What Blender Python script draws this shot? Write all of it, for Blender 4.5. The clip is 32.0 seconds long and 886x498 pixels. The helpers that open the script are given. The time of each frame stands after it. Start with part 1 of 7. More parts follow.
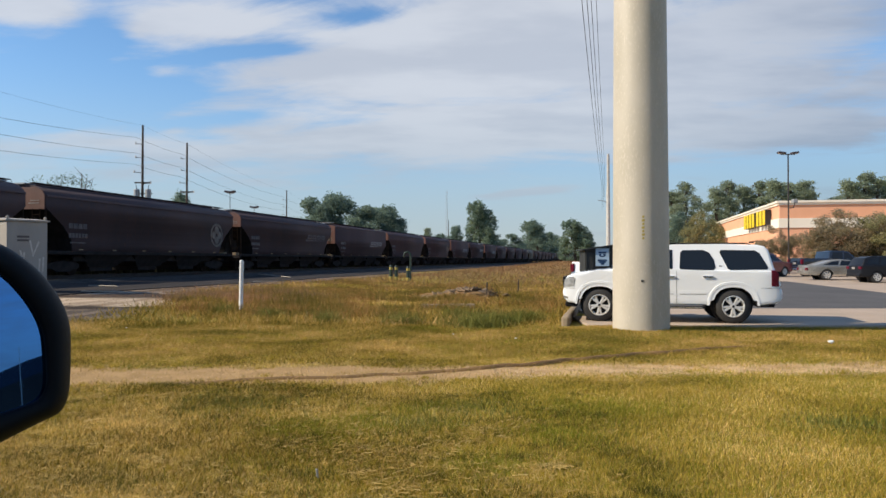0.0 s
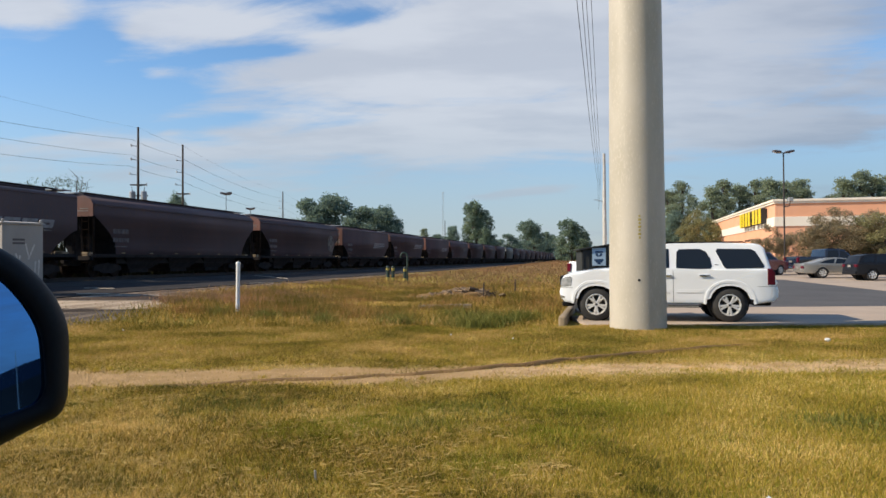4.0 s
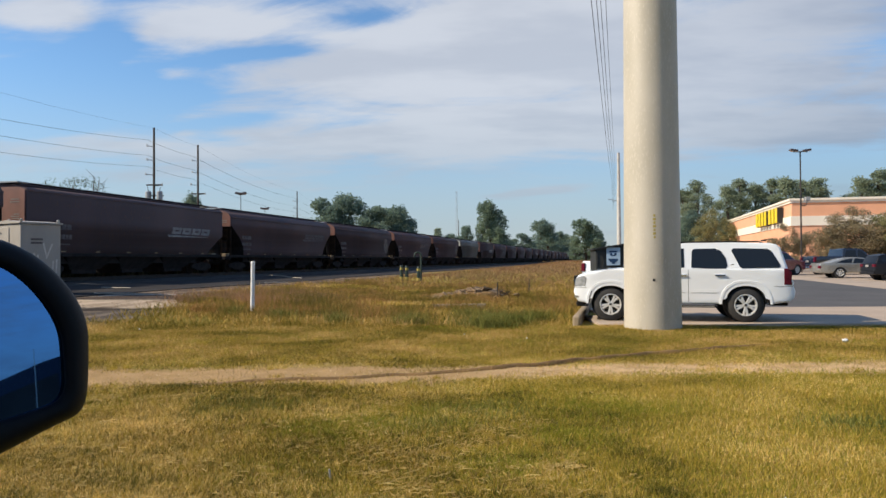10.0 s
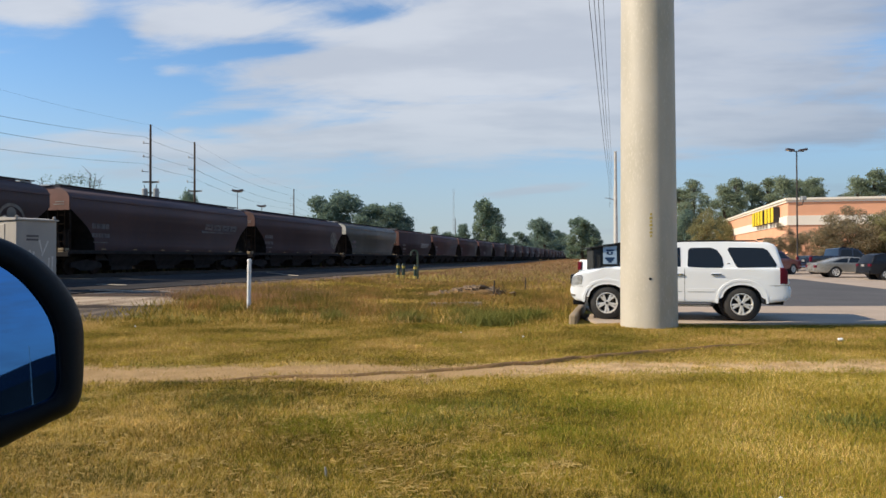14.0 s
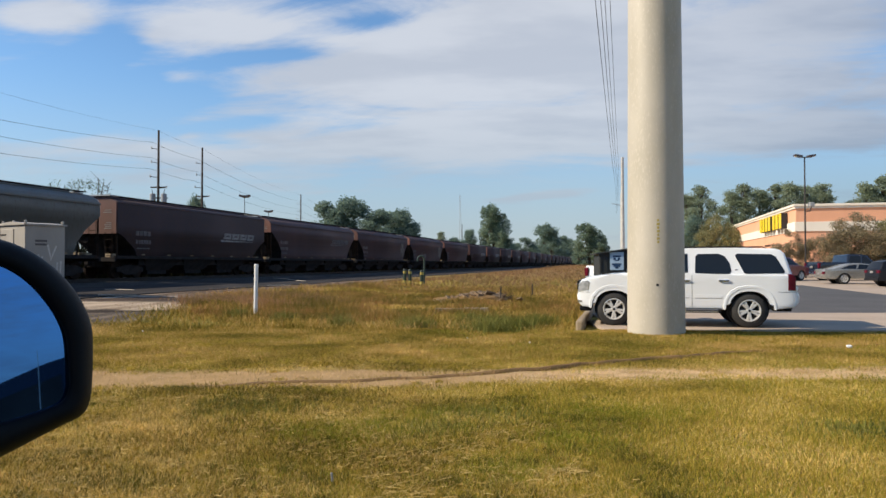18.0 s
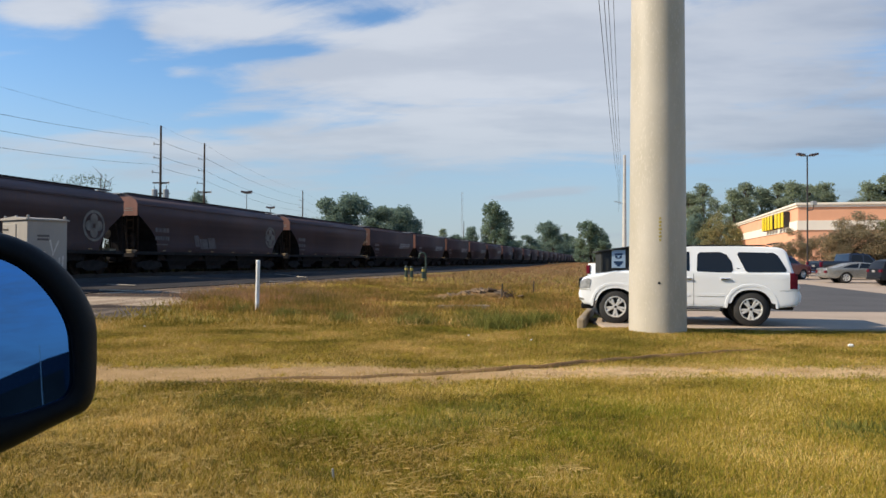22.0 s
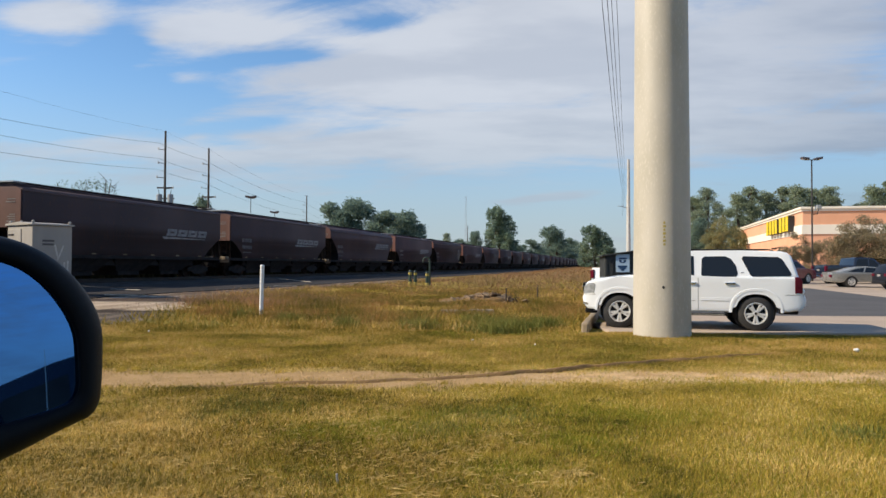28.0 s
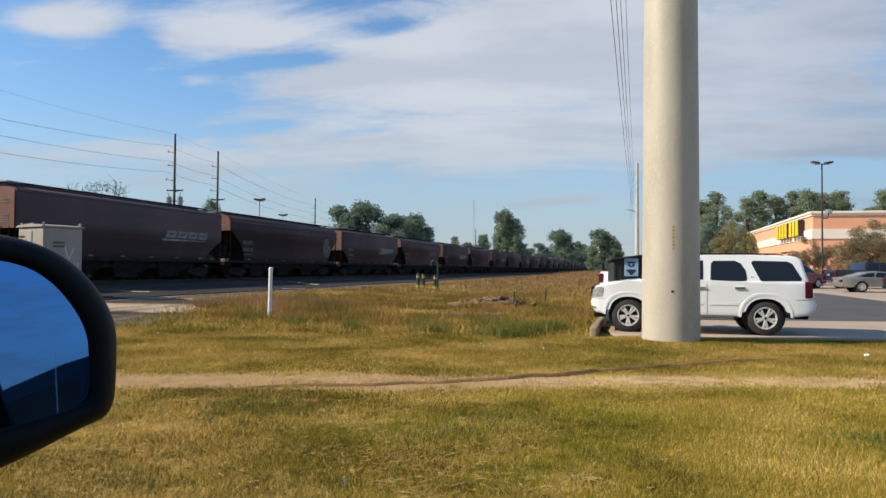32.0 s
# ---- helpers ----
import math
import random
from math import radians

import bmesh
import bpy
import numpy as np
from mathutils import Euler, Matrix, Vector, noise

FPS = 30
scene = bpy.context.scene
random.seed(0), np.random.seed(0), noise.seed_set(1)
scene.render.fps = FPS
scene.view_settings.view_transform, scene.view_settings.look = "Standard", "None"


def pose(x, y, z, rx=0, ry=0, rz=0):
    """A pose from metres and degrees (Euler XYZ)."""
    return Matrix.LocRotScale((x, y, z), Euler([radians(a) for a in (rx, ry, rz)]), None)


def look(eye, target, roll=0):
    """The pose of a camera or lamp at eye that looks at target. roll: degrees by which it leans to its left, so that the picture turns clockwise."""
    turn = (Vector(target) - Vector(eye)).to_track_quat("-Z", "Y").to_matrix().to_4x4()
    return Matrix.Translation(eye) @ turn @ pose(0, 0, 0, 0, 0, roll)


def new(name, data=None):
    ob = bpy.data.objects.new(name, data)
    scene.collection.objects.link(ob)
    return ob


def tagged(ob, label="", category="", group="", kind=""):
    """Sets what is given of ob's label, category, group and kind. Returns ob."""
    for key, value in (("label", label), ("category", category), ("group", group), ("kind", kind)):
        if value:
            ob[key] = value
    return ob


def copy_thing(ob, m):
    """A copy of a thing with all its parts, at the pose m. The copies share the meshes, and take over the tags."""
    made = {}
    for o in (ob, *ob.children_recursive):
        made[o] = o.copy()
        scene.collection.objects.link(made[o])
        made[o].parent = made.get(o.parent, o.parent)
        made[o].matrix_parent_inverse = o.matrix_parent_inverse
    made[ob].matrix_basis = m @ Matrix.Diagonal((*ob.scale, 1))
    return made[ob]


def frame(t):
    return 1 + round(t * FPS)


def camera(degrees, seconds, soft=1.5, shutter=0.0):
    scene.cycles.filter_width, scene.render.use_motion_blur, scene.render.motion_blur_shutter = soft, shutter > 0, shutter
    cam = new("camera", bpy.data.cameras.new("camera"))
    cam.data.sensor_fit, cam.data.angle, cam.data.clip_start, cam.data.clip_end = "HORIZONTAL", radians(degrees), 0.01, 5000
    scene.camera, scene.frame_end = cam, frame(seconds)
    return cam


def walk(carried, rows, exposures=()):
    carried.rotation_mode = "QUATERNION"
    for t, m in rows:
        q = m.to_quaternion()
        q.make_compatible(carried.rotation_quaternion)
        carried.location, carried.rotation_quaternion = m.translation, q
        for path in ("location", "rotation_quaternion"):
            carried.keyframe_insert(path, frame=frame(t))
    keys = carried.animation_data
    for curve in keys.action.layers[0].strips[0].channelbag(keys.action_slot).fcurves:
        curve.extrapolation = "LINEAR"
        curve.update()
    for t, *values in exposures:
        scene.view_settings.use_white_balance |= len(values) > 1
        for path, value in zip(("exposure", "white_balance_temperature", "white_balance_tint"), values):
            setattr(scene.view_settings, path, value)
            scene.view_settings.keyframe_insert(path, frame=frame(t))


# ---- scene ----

# ---- the camera: hand-held in a parked vehicle, at an open side window ----
EYE_Z = 1.46
cam = camera(62.0, 32.0)
# seconds, sideways drift, yaw, pitch, roll
STEPS = [
    (0, -0.0005, 0, 0.856, 0),
    (0.5, -0.00049, 0.057, 0.914, -0.023),
    (1, -0.00048, 0.172, 1.003, -0.086),
    (1.5, -0.00077, -0.176, 0.929, -0.012),
    (2, -0.00105, -0.492, 0.717, 0.029),
    (2.5, -0.00104, -0.113, 0.868, -0.279),
    (3, -0.00103, -0.001, 0.987, 0.057),
    (3.5, -0.00172, -0.266, 0.941, 0.347),
    (5.5, -0.00478, 0.326, 0.838, 0.33),
    (6, -0.00556, 0.819, 1.003, 0.392),
    (6.5, -0.00555, 0.354, 0.694, 0.475),
    (7, -0.00554, 0.495, 0.503, 0.326),
    (7.5, -0.00553, 0.435, 0.513, 0.005),
    (8, -0.00552, 1.09, 1.053, -0.05),
    (8.5, -0.00551, 0.995, 1.004, 0.224),
    (9, -0.0055, 0.827, 0.857, 0.2),
    (9.5, -0.00528, 0.773, 0.875, 0.378),
    (10, -0.00517, 0.802, 0.866, 0.327),
    (10.5, -0.00496, 1.031, 0.778, 0.169),
    (11, -0.00485, 0.875, 0.781, 0.244),
    (11.5, -0.00474, 0.805, 0.805, 0.191),
    (12, -0.00453, 0.863, 0.746, 0.239),
    (12.5, -0.00442, 0.65, 0.708, 0.226),
    (13, -0.0042, 0.455, 0.789, 0.246),
    (13.5, -0.00449, 0.492, 0.734, 0.102),
    (14, -0.00468, 0.548, 0.722, 0.138),
    (14.5, -0.00487, 0.606, 0.667, -0.036),
    (16.5, -0.00583, 0.934, 0.921, 0.019),
    (17, -0.00601, 0.982, 1.142, 0.047),
    (17.5, -0.0063, 0.987, 1.13, 0.07),
    (18, -0.00649, 1.053, 1.158, 0.013),
    (18.5, -0.00678, 0.916, 1.104, -0.021),
    (19, -0.00697, 0.733, 1.084, 0.019),
    (19.5, -0.00736, 0.862, 1.209, -0.057),
    (20, -0.00765, 0.704, 1.137, -0.039),
    (20.5, -0.00803, 0.923, 1.157, -0.31),
    (21, -0.00832, 1.147, 1.113, -0.403),
    (21.5, -0.00871, 1.517, 1.018, -0.596),
    (22, -0.0091, 1.175, 0.923, -0.279),
    (22.5, -0.0092, 1.213, 0.891, -0.18),
    (23, -0.0094, 0.999, 0.833, -0.106),
    (23.5, -0.0095, 1.018, 0.777, -0.14),
    (24, -0.0097, 0.947, 0.775, -0.157),
    (24.5, -0.0098, 1.077, 0.838, -0.068),
    (25, -0.01, 1.124, 0.956, -0.06),
    (25.5, -0.01, 1.074, 0.98, 0.077),
    (27.5, -0.0102, 1.502, 1.214, -0.368),
    (28, -0.0102, 1.475, 1.272, -0.225),
    (28.5, -0.01094, 1.527, 1.36, -0.234),
    (29, -0.01158, 1.574, 1.354, -0.163),
    (29.5, -0.01231, 1.496, 1.39, -0.219),
    (30, -0.01295, 1.71, 1.457, -0.388),
    (30.5, -0.01369, 1.981, 1.596, -0.261),
    (31, -0.01433, 2.063, 1.501, -0.472),
    (31.5, -0.01496, 2.345, 1.561, -0.558),
    (32, -0.0157, 2.091, 1.522, -0.446)]
walk(cam, [(t, pose(dx, 0, EYE_Z, 90 + tilt, lean, turn)) for t, dx, turn, tilt, lean in STEPS])

# ---- world, sun ----
SUN_AZ, SUN_EL = 261.0, 34.0          # clockwise from straight ahead (y), above the horizon
scene.view_settings.exposure = 0.25


def make_world():
    w = bpy.data.worlds.new("sky")
    scene.world = w
    w.use_nodes = True
    nt = w.node_tree
    nt.nodes.clear()
    N = nt.nodes.new
    ln = nt.links.new
    out, bg = N("ShaderNodeOutputWorld"), N("ShaderNodeBackground")
    sky = N("ShaderNodeTexSky")
    sky.sky_type, sky.sun_disc = "NISHITA", False
    sky.sun_elevation, sky.sun_rotation = radians(SUN_EL), radians(SUN_AZ)
    sky.air_density, sky.dust_density, sky.ozone_density = 1.0, 0.15, 3.5
    bg.inputs["Strength"].default_value = 0.13
    tc, sep = N("ShaderNodeTexCoord"), N("ShaderNodeSeparateXYZ")
    ln(tc.outputs["Generated"], sep.inputs[0])

    def math_node(op, a, b=None):
        n = N("ShaderNodeMath")
        n.operation = op
        for i, v in enumerate((a, b)):
            if v is None:
                continue
            if isinstance(v, (int, float)):
                n.inputs[i].default_value = v
            else:
                ln(v, n.inputs[i])
        return n.outputs[0]

    def ramp(fac, lo, hi):
        n = N("ShaderNodeMapRange")
        n.interpolation_type = "SMOOTHSTEP"
        n.inputs[1].default_value, n.inputs[2].default_value = lo, hi
        ln(fac, n.inputs[0])
        return n.outputs[0]

    # cloud sheet: the view direction met with a plane overhead
    lift = math_node("ADD", math_node("MAXIMUM", sep.outputs[2], 0.0), 0.10)
    comb = N("ShaderNodeCombineXYZ")
    px = math_node("DIVIDE", sep.outputs[0], lift)
    py = math_node("DIVIDE", sep.outputs[1], lift)
    ln(px, comb.inputs[0])
    ln(py, comb.inputs[1])

    def noise_node(scale, detail, rough, loc, sc, distort=0.0):
        mp = N("ShaderNodeMapping")
        mp.inputs["Location"].default_value = loc
        mp.inputs["Scale"].default_value = sc
        mp.inputs["Rotation"].default_value = (0, 0, radians(18))
        ln(comb.outputs[0], mp.inputs[0])
        n = N("ShaderNodeTexNoise")
        n.inputs["Scale"].default_value, n.inputs["Detail"].default_value = scale, detail
        n.inputs["Roughness"].default_value, n.inputs["Distortion"].default_value = rough, distort
        ln(mp.outputs[0], n.inputs["Vector"])
        return n.outputs["Fac"]

    sheet = noise_node(0.55, 5, 0.56, (3.2, 1.4, 0), (0.75, 1.25, 1), 0.5)
    fine = noise_node(1.9, 7, 0.62, (7.7, 2.1, 0), (0.7, 1.3, 1), 0.35)
    mixed = math_node("ADD", math_node("MULTIPLY", sheet, 0.48), math_node("MULTIPLY", fine, 0.52))
    # more cover overhead and to the east, clear blue low in the west
    cover = math_node("ADD", mixed, math_node("MULTIPLY", px, 0.012))
    # the clouds that stand over the railway, by bearing and height (tangents), their spreads and weight
    fwd = math_node("MAXIMUM", sep.outputs[1], 0.12)
    tu, tw = math_node("DIVIDE", sep.outputs[0], fwd), math_node("DIVIDE", sep.outputs[2], fwd)
    banks = ((-0.57, 0.345, 0.085, 0.032, 0.30), (-0.345, 0.33, 0.105, 0.036, 0.30), (-0.451, 0.268, 0.030, 0.012, 0.20), (-0.385, 0.257, 0.036, 0.013, 0.20),
             (-0.05, 0.262, 0.24, 0.055, 0.24), (0.10, 0.335, 0.26, 0.060, 0.18), (-0.17, 0.162, 0.20, 0.028, 0.20), (-0.53, 0.155, 0.14, 0.022, 0.15), (-0.363, 0.176, 0.022, 0.006, 0.14),
             (0.06, 0.175, 0.16, 0.030, 0.12), (0.108, 0.091, 0.075, 0.006, 0.36), (0.46, 0.170, 0.13, 0.014, 0.22), (0.50, 0.31, 0.15, 0.05, 0.17), (0.42, 0.235, 0.14, 0.012, 0.13),
             (-0.47, 0.300, 0.035, 0.035, -0.20), (-0.516, 0.228, 0.15, 0.045, -0.28), (-0.285, 0.281, 0.085, 0.010, -0.16), (-0.118, 0.332, 0.050, 0.013, -0.20), (-0.30, 0.192, 0.10, 0.009, -0.13),
             (0.27, 0.24, 0.34, 0.14, 0.15), (-0.25, 0.145, 0.35, 0.045, 0.08),
             (0.0, 0.075, 0.50, 0.024, -0.16), (0.50, 0.115, 0.16, 0.018, -0.12))
    for u0, w0, ru, rw, amt in banks:
        du = math_node("SUBTRACT", tu, u0)
        dw = math_node("MULTIPLY", math_node("SUBTRACT", math_node("SUBTRACT", tw, w0), math_node("MULTIPLY", du, 0.10)), 1 / rw)
        du = math_node("MULTIPLY", du, 1 / ru)
        d2 = math_node("ADD", math_node("MULTIPLY", du, du), math_node("MULTIPLY", dw, dw))
        cover = math_node("ADD", cover, math_node("MULTIPLY", math_node("EXPONENT", math_node("MULTIPLY", d2, -1.0)), amt))
    # wisps drawn out along the wind, rising to the east
    wisp_at, wisp = N("ShaderNodeCombineXYZ"), N("ShaderNodeTexNoise")
    ln(math_node("MULTIPLY", tu, 4.5), wisp_at.inputs[0])
    ln(math_node("MULTIPLY", math_node("SUBTRACT", tw, math_node("MULTIPLY", tu, 0.16)), 17.0), wisp_at.inputs[1])
    wisp.inputs["Scale"].default_value, wisp.inputs["Detail"].default_value, wisp.inputs["Roughness"].default_value, wisp.inputs["Distortion"].default_value = 1.0, 7, 0.62, 0.9
    ln(wisp_at.outputs[0], wisp.inputs["Vector"])
    cover = math_node("ADD", cover, math_node("MULTIPLY", math_node("SUBTRACT", wisp.outputs["Fac"], 0.5), 0.30))
    mask = ramp(cover, 0.47, 0.72)
    low = ramp(sep.outputs[2], 0.02, 0.17)
    mask = math_node("MULTIPLY", math_node("MULTIPLY", mask, 0.88), math_node("ADD", math_node("MULTIPLY", low, 0.5), 0.46))
    shade = N("ShaderNodeMixRGB")
    shade.inputs[1].default_value, shade.inputs[2].default_value = (4.55, 4.7, 5.0, 1), (2.4, 2.68, 3.25, 1)
    east = ramp(tu, 0.12, 0.60)
    grey = math_node("ADD", math_node("MULTIPLY", ramp(noise_node(1.1, 5, 0.55, (1.0, 5.0, 0), (0.8, 1.4, 1)), 0.40, 0.62), 0.40), math_node("MULTIPLY", east, 0.54))
    ln(math_node("MINIMUM", grey, 1.0), shade.inputs[0])
    mix = N("ShaderNodeMixRGB")
    ln(mask, mix.inputs[0])
    deep = N("ShaderNodeHueSaturation")
    deep.inputs["Saturation"].default_value, deep.inputs["Value"].default_value = 1.12, 1.02
    ln(sky.outputs[0], deep.inputs["Color"])
    ln(deep.outputs[0], mix.inputs[1])
    ln(shade.outputs[0], mix.inputs[2])
    haze = N("ShaderNodeMixRGB")
    veil = N("ShaderNodeMixRGB")
    veil.inputs[1].default_value, veil.inputs[2].default_value = (2.32, 2.85, 3.5, 1), (1.3, 1.72, 2.42, 1)
    ln(east, veil.inputs[0])
    ln(veil.outputs[0], haze.inputs[2])
    ln(math_node("MULTIPLY", ramp(sep.outputs[2], 0.25, 0.02), 0.76), haze.inputs[0])
    ln(mix.outputs[0], haze.inputs[1])
    ln(haze.outputs[0], bg.inputs["Color"])
    ln(bg.outputs[0], out.inputs[0])


make_world()
sun_data = bpy.data.lights.new("sun", "SUN")
sun_data.energy, sun_data.angle, sun_data.color = 5.0, radians(0.53), (1.0, 0.88, 0.70)
sun = new("sun", sun_data)
az, el = radians(SUN_AZ), radians(SUN_EL)
sun.matrix_basis = look((60 * math.sin(az) * math.cos(el), 60 * math.cos(az) * math.cos(el), 60 * math.sin(el)), (0, 0, 0))

# ---- materials ----
MATS = {}


def mat(name, c1, c2=None, rough=0.7, metal=0.0, scale=8.0, fine=60.0, bump=0.15, dist=0.01, lo=0.35, hi=0.65, rand=0.0, spec=0.5, coat=0.0,
        c3=None, stretch=(1, 1, 1), space="Object"):
    """Two or three colours mixed by a large and a fine noise, with a fine relief; rand varies piece by piece."""
    if name in MATS:
        return MATS[name]
    m = bpy.data.materials.new(name)
    m.use_nodes = True
    nt = m.node_tree
    b = nt.nodes["Principled BSDF"]
    N, ln = nt.nodes.new, nt.links.new
    tc = N("ShaderNodeTexCoord")
    mp = N("ShaderNodeMapping")
    mp.inputs["Scale"].default_value = stretch
    ln(tc.outputs[space], mp.inputs[0])

    def nz(s, d=4):
        n = N("ShaderNodeTexNoise")
        n.inputs["Scale"].default_value, n.inputs["Detail"].default_value = s, d
        ln(mp.outputs[0], n.inputs["Vector"])
        return n.outputs["Fac"]

    def rng(f, a, z):
        n = N("ShaderNodeMapRange")
        n.inputs[1].default_value, n.inputs[2].default_value = a, z
        ln(f, n.inputs[0])
        return n.outputs[0]

    big, small = nz(scale), nz(fine)
    mx = N("ShaderNodeMixRGB")
    mx.inputs[1].default_value, mx.inputs[2].default_value = (*c1, 1), (*(c2 or c1), 1)
    ln(rng(big, lo, hi), mx.inputs[0])
    col = mx.outputs[0]
    if c3:
        m3 = N("ShaderNodeMixRGB")
        ln(rng(small, 0.55, 0.72), m3.inputs[0])
        ln(col, m3.inputs[1])
        m3.inputs[2].default_value = (*c3, 1)
        col = m3.outputs[0]
    if rand:
        oi, hsv = N("ShaderNodeObjectInfo"), N("ShaderNodeHueSaturation")
        mr = N("ShaderNodeMapRange")
        mr.inputs[3].default_value, mr.inputs[4].default_value = 1 - rand, 1 + rand
        ln(oi.outputs["Random"], mr.inputs[0])
        ln(mr.outputs[0], hsv.inputs["Value"])
        ln(col, hsv.inputs["Color"])
        col = hsv.outputs[0]
    ln(col, b.inputs["Base Color"])
    rr = N("ShaderNodeMapRange")
    rr.inputs[3].default_value, rr.inputs[4].default_value = max(rough - 0.1, 0.02), min(rough + 0.1, 1)
    ln(small, rr.inputs[0])
    ln(rr.outputs[0], b.inputs["Roughness"])
    b.inputs["Metallic"].default_value = metal
    b.inputs["Specular IOR Level"].default_value = spec
    b.inputs["Coat Weight"].default_value = coat
    if bump:
        bp = N("ShaderNodeBump")
        bp.inputs["Strength"].default_value, bp.inputs["Distance"].default_value = bump, dist
        ln(small, bp.inputs["Height"])
        ln(bp.outputs[0], b.inputs["Normal"])
    MATS[name] = m
    return m


def leafy(name, cols, rough=0.6, trans=0.25, patch=1.6, vary=0.85):
    """Leaves and grass: colour varied blade by blade and over patches."""
    m = bpy.data.materials.new(name)
    m.use_nodes = True
    nt = m.node_tree
    b = nt.nodes["Principled BSDF"]
    N, ln = nt.nodes.new, nt.links.new
    g, tc, nz = N("ShaderNodeNewGeometry"), N("ShaderNodeTexCoord"), N("ShaderNodeTexNoise")
    nz.inputs["Scale"].default_value, nz.inputs["Detail"].default_value = 0.55, 5
    ln(tc.outputs["Object"], nz.inputs["Vector"])
    add = N("ShaderNodeMath")
    add.operation = "MULTIPLY_ADD"
    ln(nz.outputs["Fac"], add.inputs[0])
    add.inputs[1].default_value = patch
    sub = N("ShaderNodeMath")
    sub.operation = "MULTIPLY_ADD"
    ln(g.outputs["Random Per Island"], sub.inputs[0])
    sub.inputs[1].default_value, sub.inputs[2].default_value = vary, 0.5 - vary * 0.5 - patch * 0.5
    ln(sub.outputs[0], add.inputs[2])
    cr = N("ShaderNodeValToRGB")
    els = cr.color_ramp.elements
    while len(els) < len(cols):
        els.new(0.5)
    for i, c in enumerate(cols):
        els[i].position, els[i].color = i / (len(cols) - 1), (*c, 1)
    ln(add.outputs[0], cr.inputs[0])
    ln(cr.outputs[0], b.inputs["Base Color"])
    b.inputs["Roughness"].default_value = rough
    b.inputs["Specular IOR Level"].default_value = 0.1
    tr, mxs = N("ShaderNodeBsdfTranslucent"), N("ShaderNodeMixShader")
    ln(cr.outputs[0], tr.inputs[0])
    mxs.inputs[0].default_value = trans
    ln(b.outputs[0], mxs.inputs[1])
    ln(tr.outputs[0], mxs.inputs[2])
    ln(mxs.outputs[0], nt.nodes["Material Output"].inputs[0])
    return m


def glass_dark(name, col=(0.012, 0.016, 0.022), rough=0.06):
    m = bpy.data.materials.new(name)
    m.use_nodes = True
    b = m.node_tree.nodes["Principled BSDF"]
    b.inputs["Base Color"].default_value, b.inputs["Roughness"].default_value = (*col, 1), rough
    b.inputs["Specular IOR Level"].default_value = 0.36
    return m


M_STEEL_POLE = mat("pole_paint", (0.51, 0.46, 0.375), (0.425, 0.38, 0.295), 0.55, 0, 1.6, 30, 0.06, 0.004, c3=(0.535, 0.485, 0.40), stretch=(1, 1, 0.35))
M_HOPPER = mat("hopper_paint", (0.122, 0.083, 0.086), (0.092, 0.068, 0.073), 0.78, 0, 0.5, 14, 0.1, 0.01, rand=0.22, c3=(0.135, 0.085, 0.073), stretch=(0.6, 1, 0.25), spec=0.3)
# sunlit copy of the hopper paint, for the end sheets
M_HOPPER_SUNLIT = mat("hopper_end_paint", (0.20, 0.086, 0.064), (0.145, 0.064, 0.049), 0.6, 0, 1.2, 20, 0.1, 0.01, rand=0.45)
M_GREY_CAR = mat("grey_car_paint", (0.17, 0.17, 0.155), (0.125, 0.125, 0.115), 0.6, 0, 0.6, 14, 0.1, 0.01, c3=(0.13, 0.11, 0.09), stretch=(0.6, 1, 0.25))
# sunlit copy of the grey car paint, for its end sheets
M_GREY_SUNLIT = mat("grey_car_end", (0.62, 0.60, 0.52), (0.5, 0.48, 0.42), 0.6, 0, 1.2, 20)
# near-black iron, also laid on slope sheets and underframe as their deep shade
M_IRON_SHADE = mat("under_iron", (0.034, 0.029, 0.028), (0.022, 0.019, 0.019), 0.9, 0.0, 3, 40, 0.3, spec=0.15)
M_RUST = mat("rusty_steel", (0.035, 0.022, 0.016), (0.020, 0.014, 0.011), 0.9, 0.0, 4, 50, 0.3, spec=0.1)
M_RAIL = mat("rail_steel", (0.040, 0.032, 0.027), (0.024, 0.020, 0.018), 0.8, 0.0, 2, 40)
M_LETTER = mat("faded_white_letters", (0.31, 0.295, 0.285), (0.20, 0.185, 0.18), 0.75, 0, 2.5, 30)
M_LETTER_DIM = mat("worn_letters", (0.135, 0.115, 0.11), (0.08, 0.062, 0.06), 0.75, 0, 2.5, 30)
M_EMBLEM = mat("worn_emblem", (0.22, 0.19, 0.16), (0.13, 0.11, 0.09), 0.75, 0, 2.5, 30)
M_REFLECTOR = mat("yellow_reflector", (0.34, 0.24, 0.13), (0.26, 0.17, 0.10), 0.5)
M_WHITE_CAR = mat("white_car_paint", (0.88, 0.90, 0.91), (0.86, 0.88, 0.89), 0.22, 0, 2, 90, 0.01, 0.001, coat=0.6)
M_BLUE_CAR = mat("blue_car_paint", (0.003, 0.008, 0.018), (0.0025, 0.007, 0.015), 0.25, 0.0, 2, 90, 0.01, 0.001, spec=0.25)
M_SILVER = mat("silver_car_paint", (0.36, 0.35, 0.31), (0.31, 0.30, 0.27), 0.28, 0.5, 2, 90, 0.01, 0.001, coat=0.6)
M_BLACKCAR = mat("black_car_paint", (0.010, 0.011, 0.014), (0.008, 0.009, 0.012), 0.35, 0.0, 2, 90, 0.01, 0.001, spec=0.3)
M_MAROON = mat("maroon_car_paint", (0.20, 0.040, 0.050), (0.16, 0.032, 0.040), 0.25, 0.1, 2, 90, 0.01, 0.001, coat=0.7)
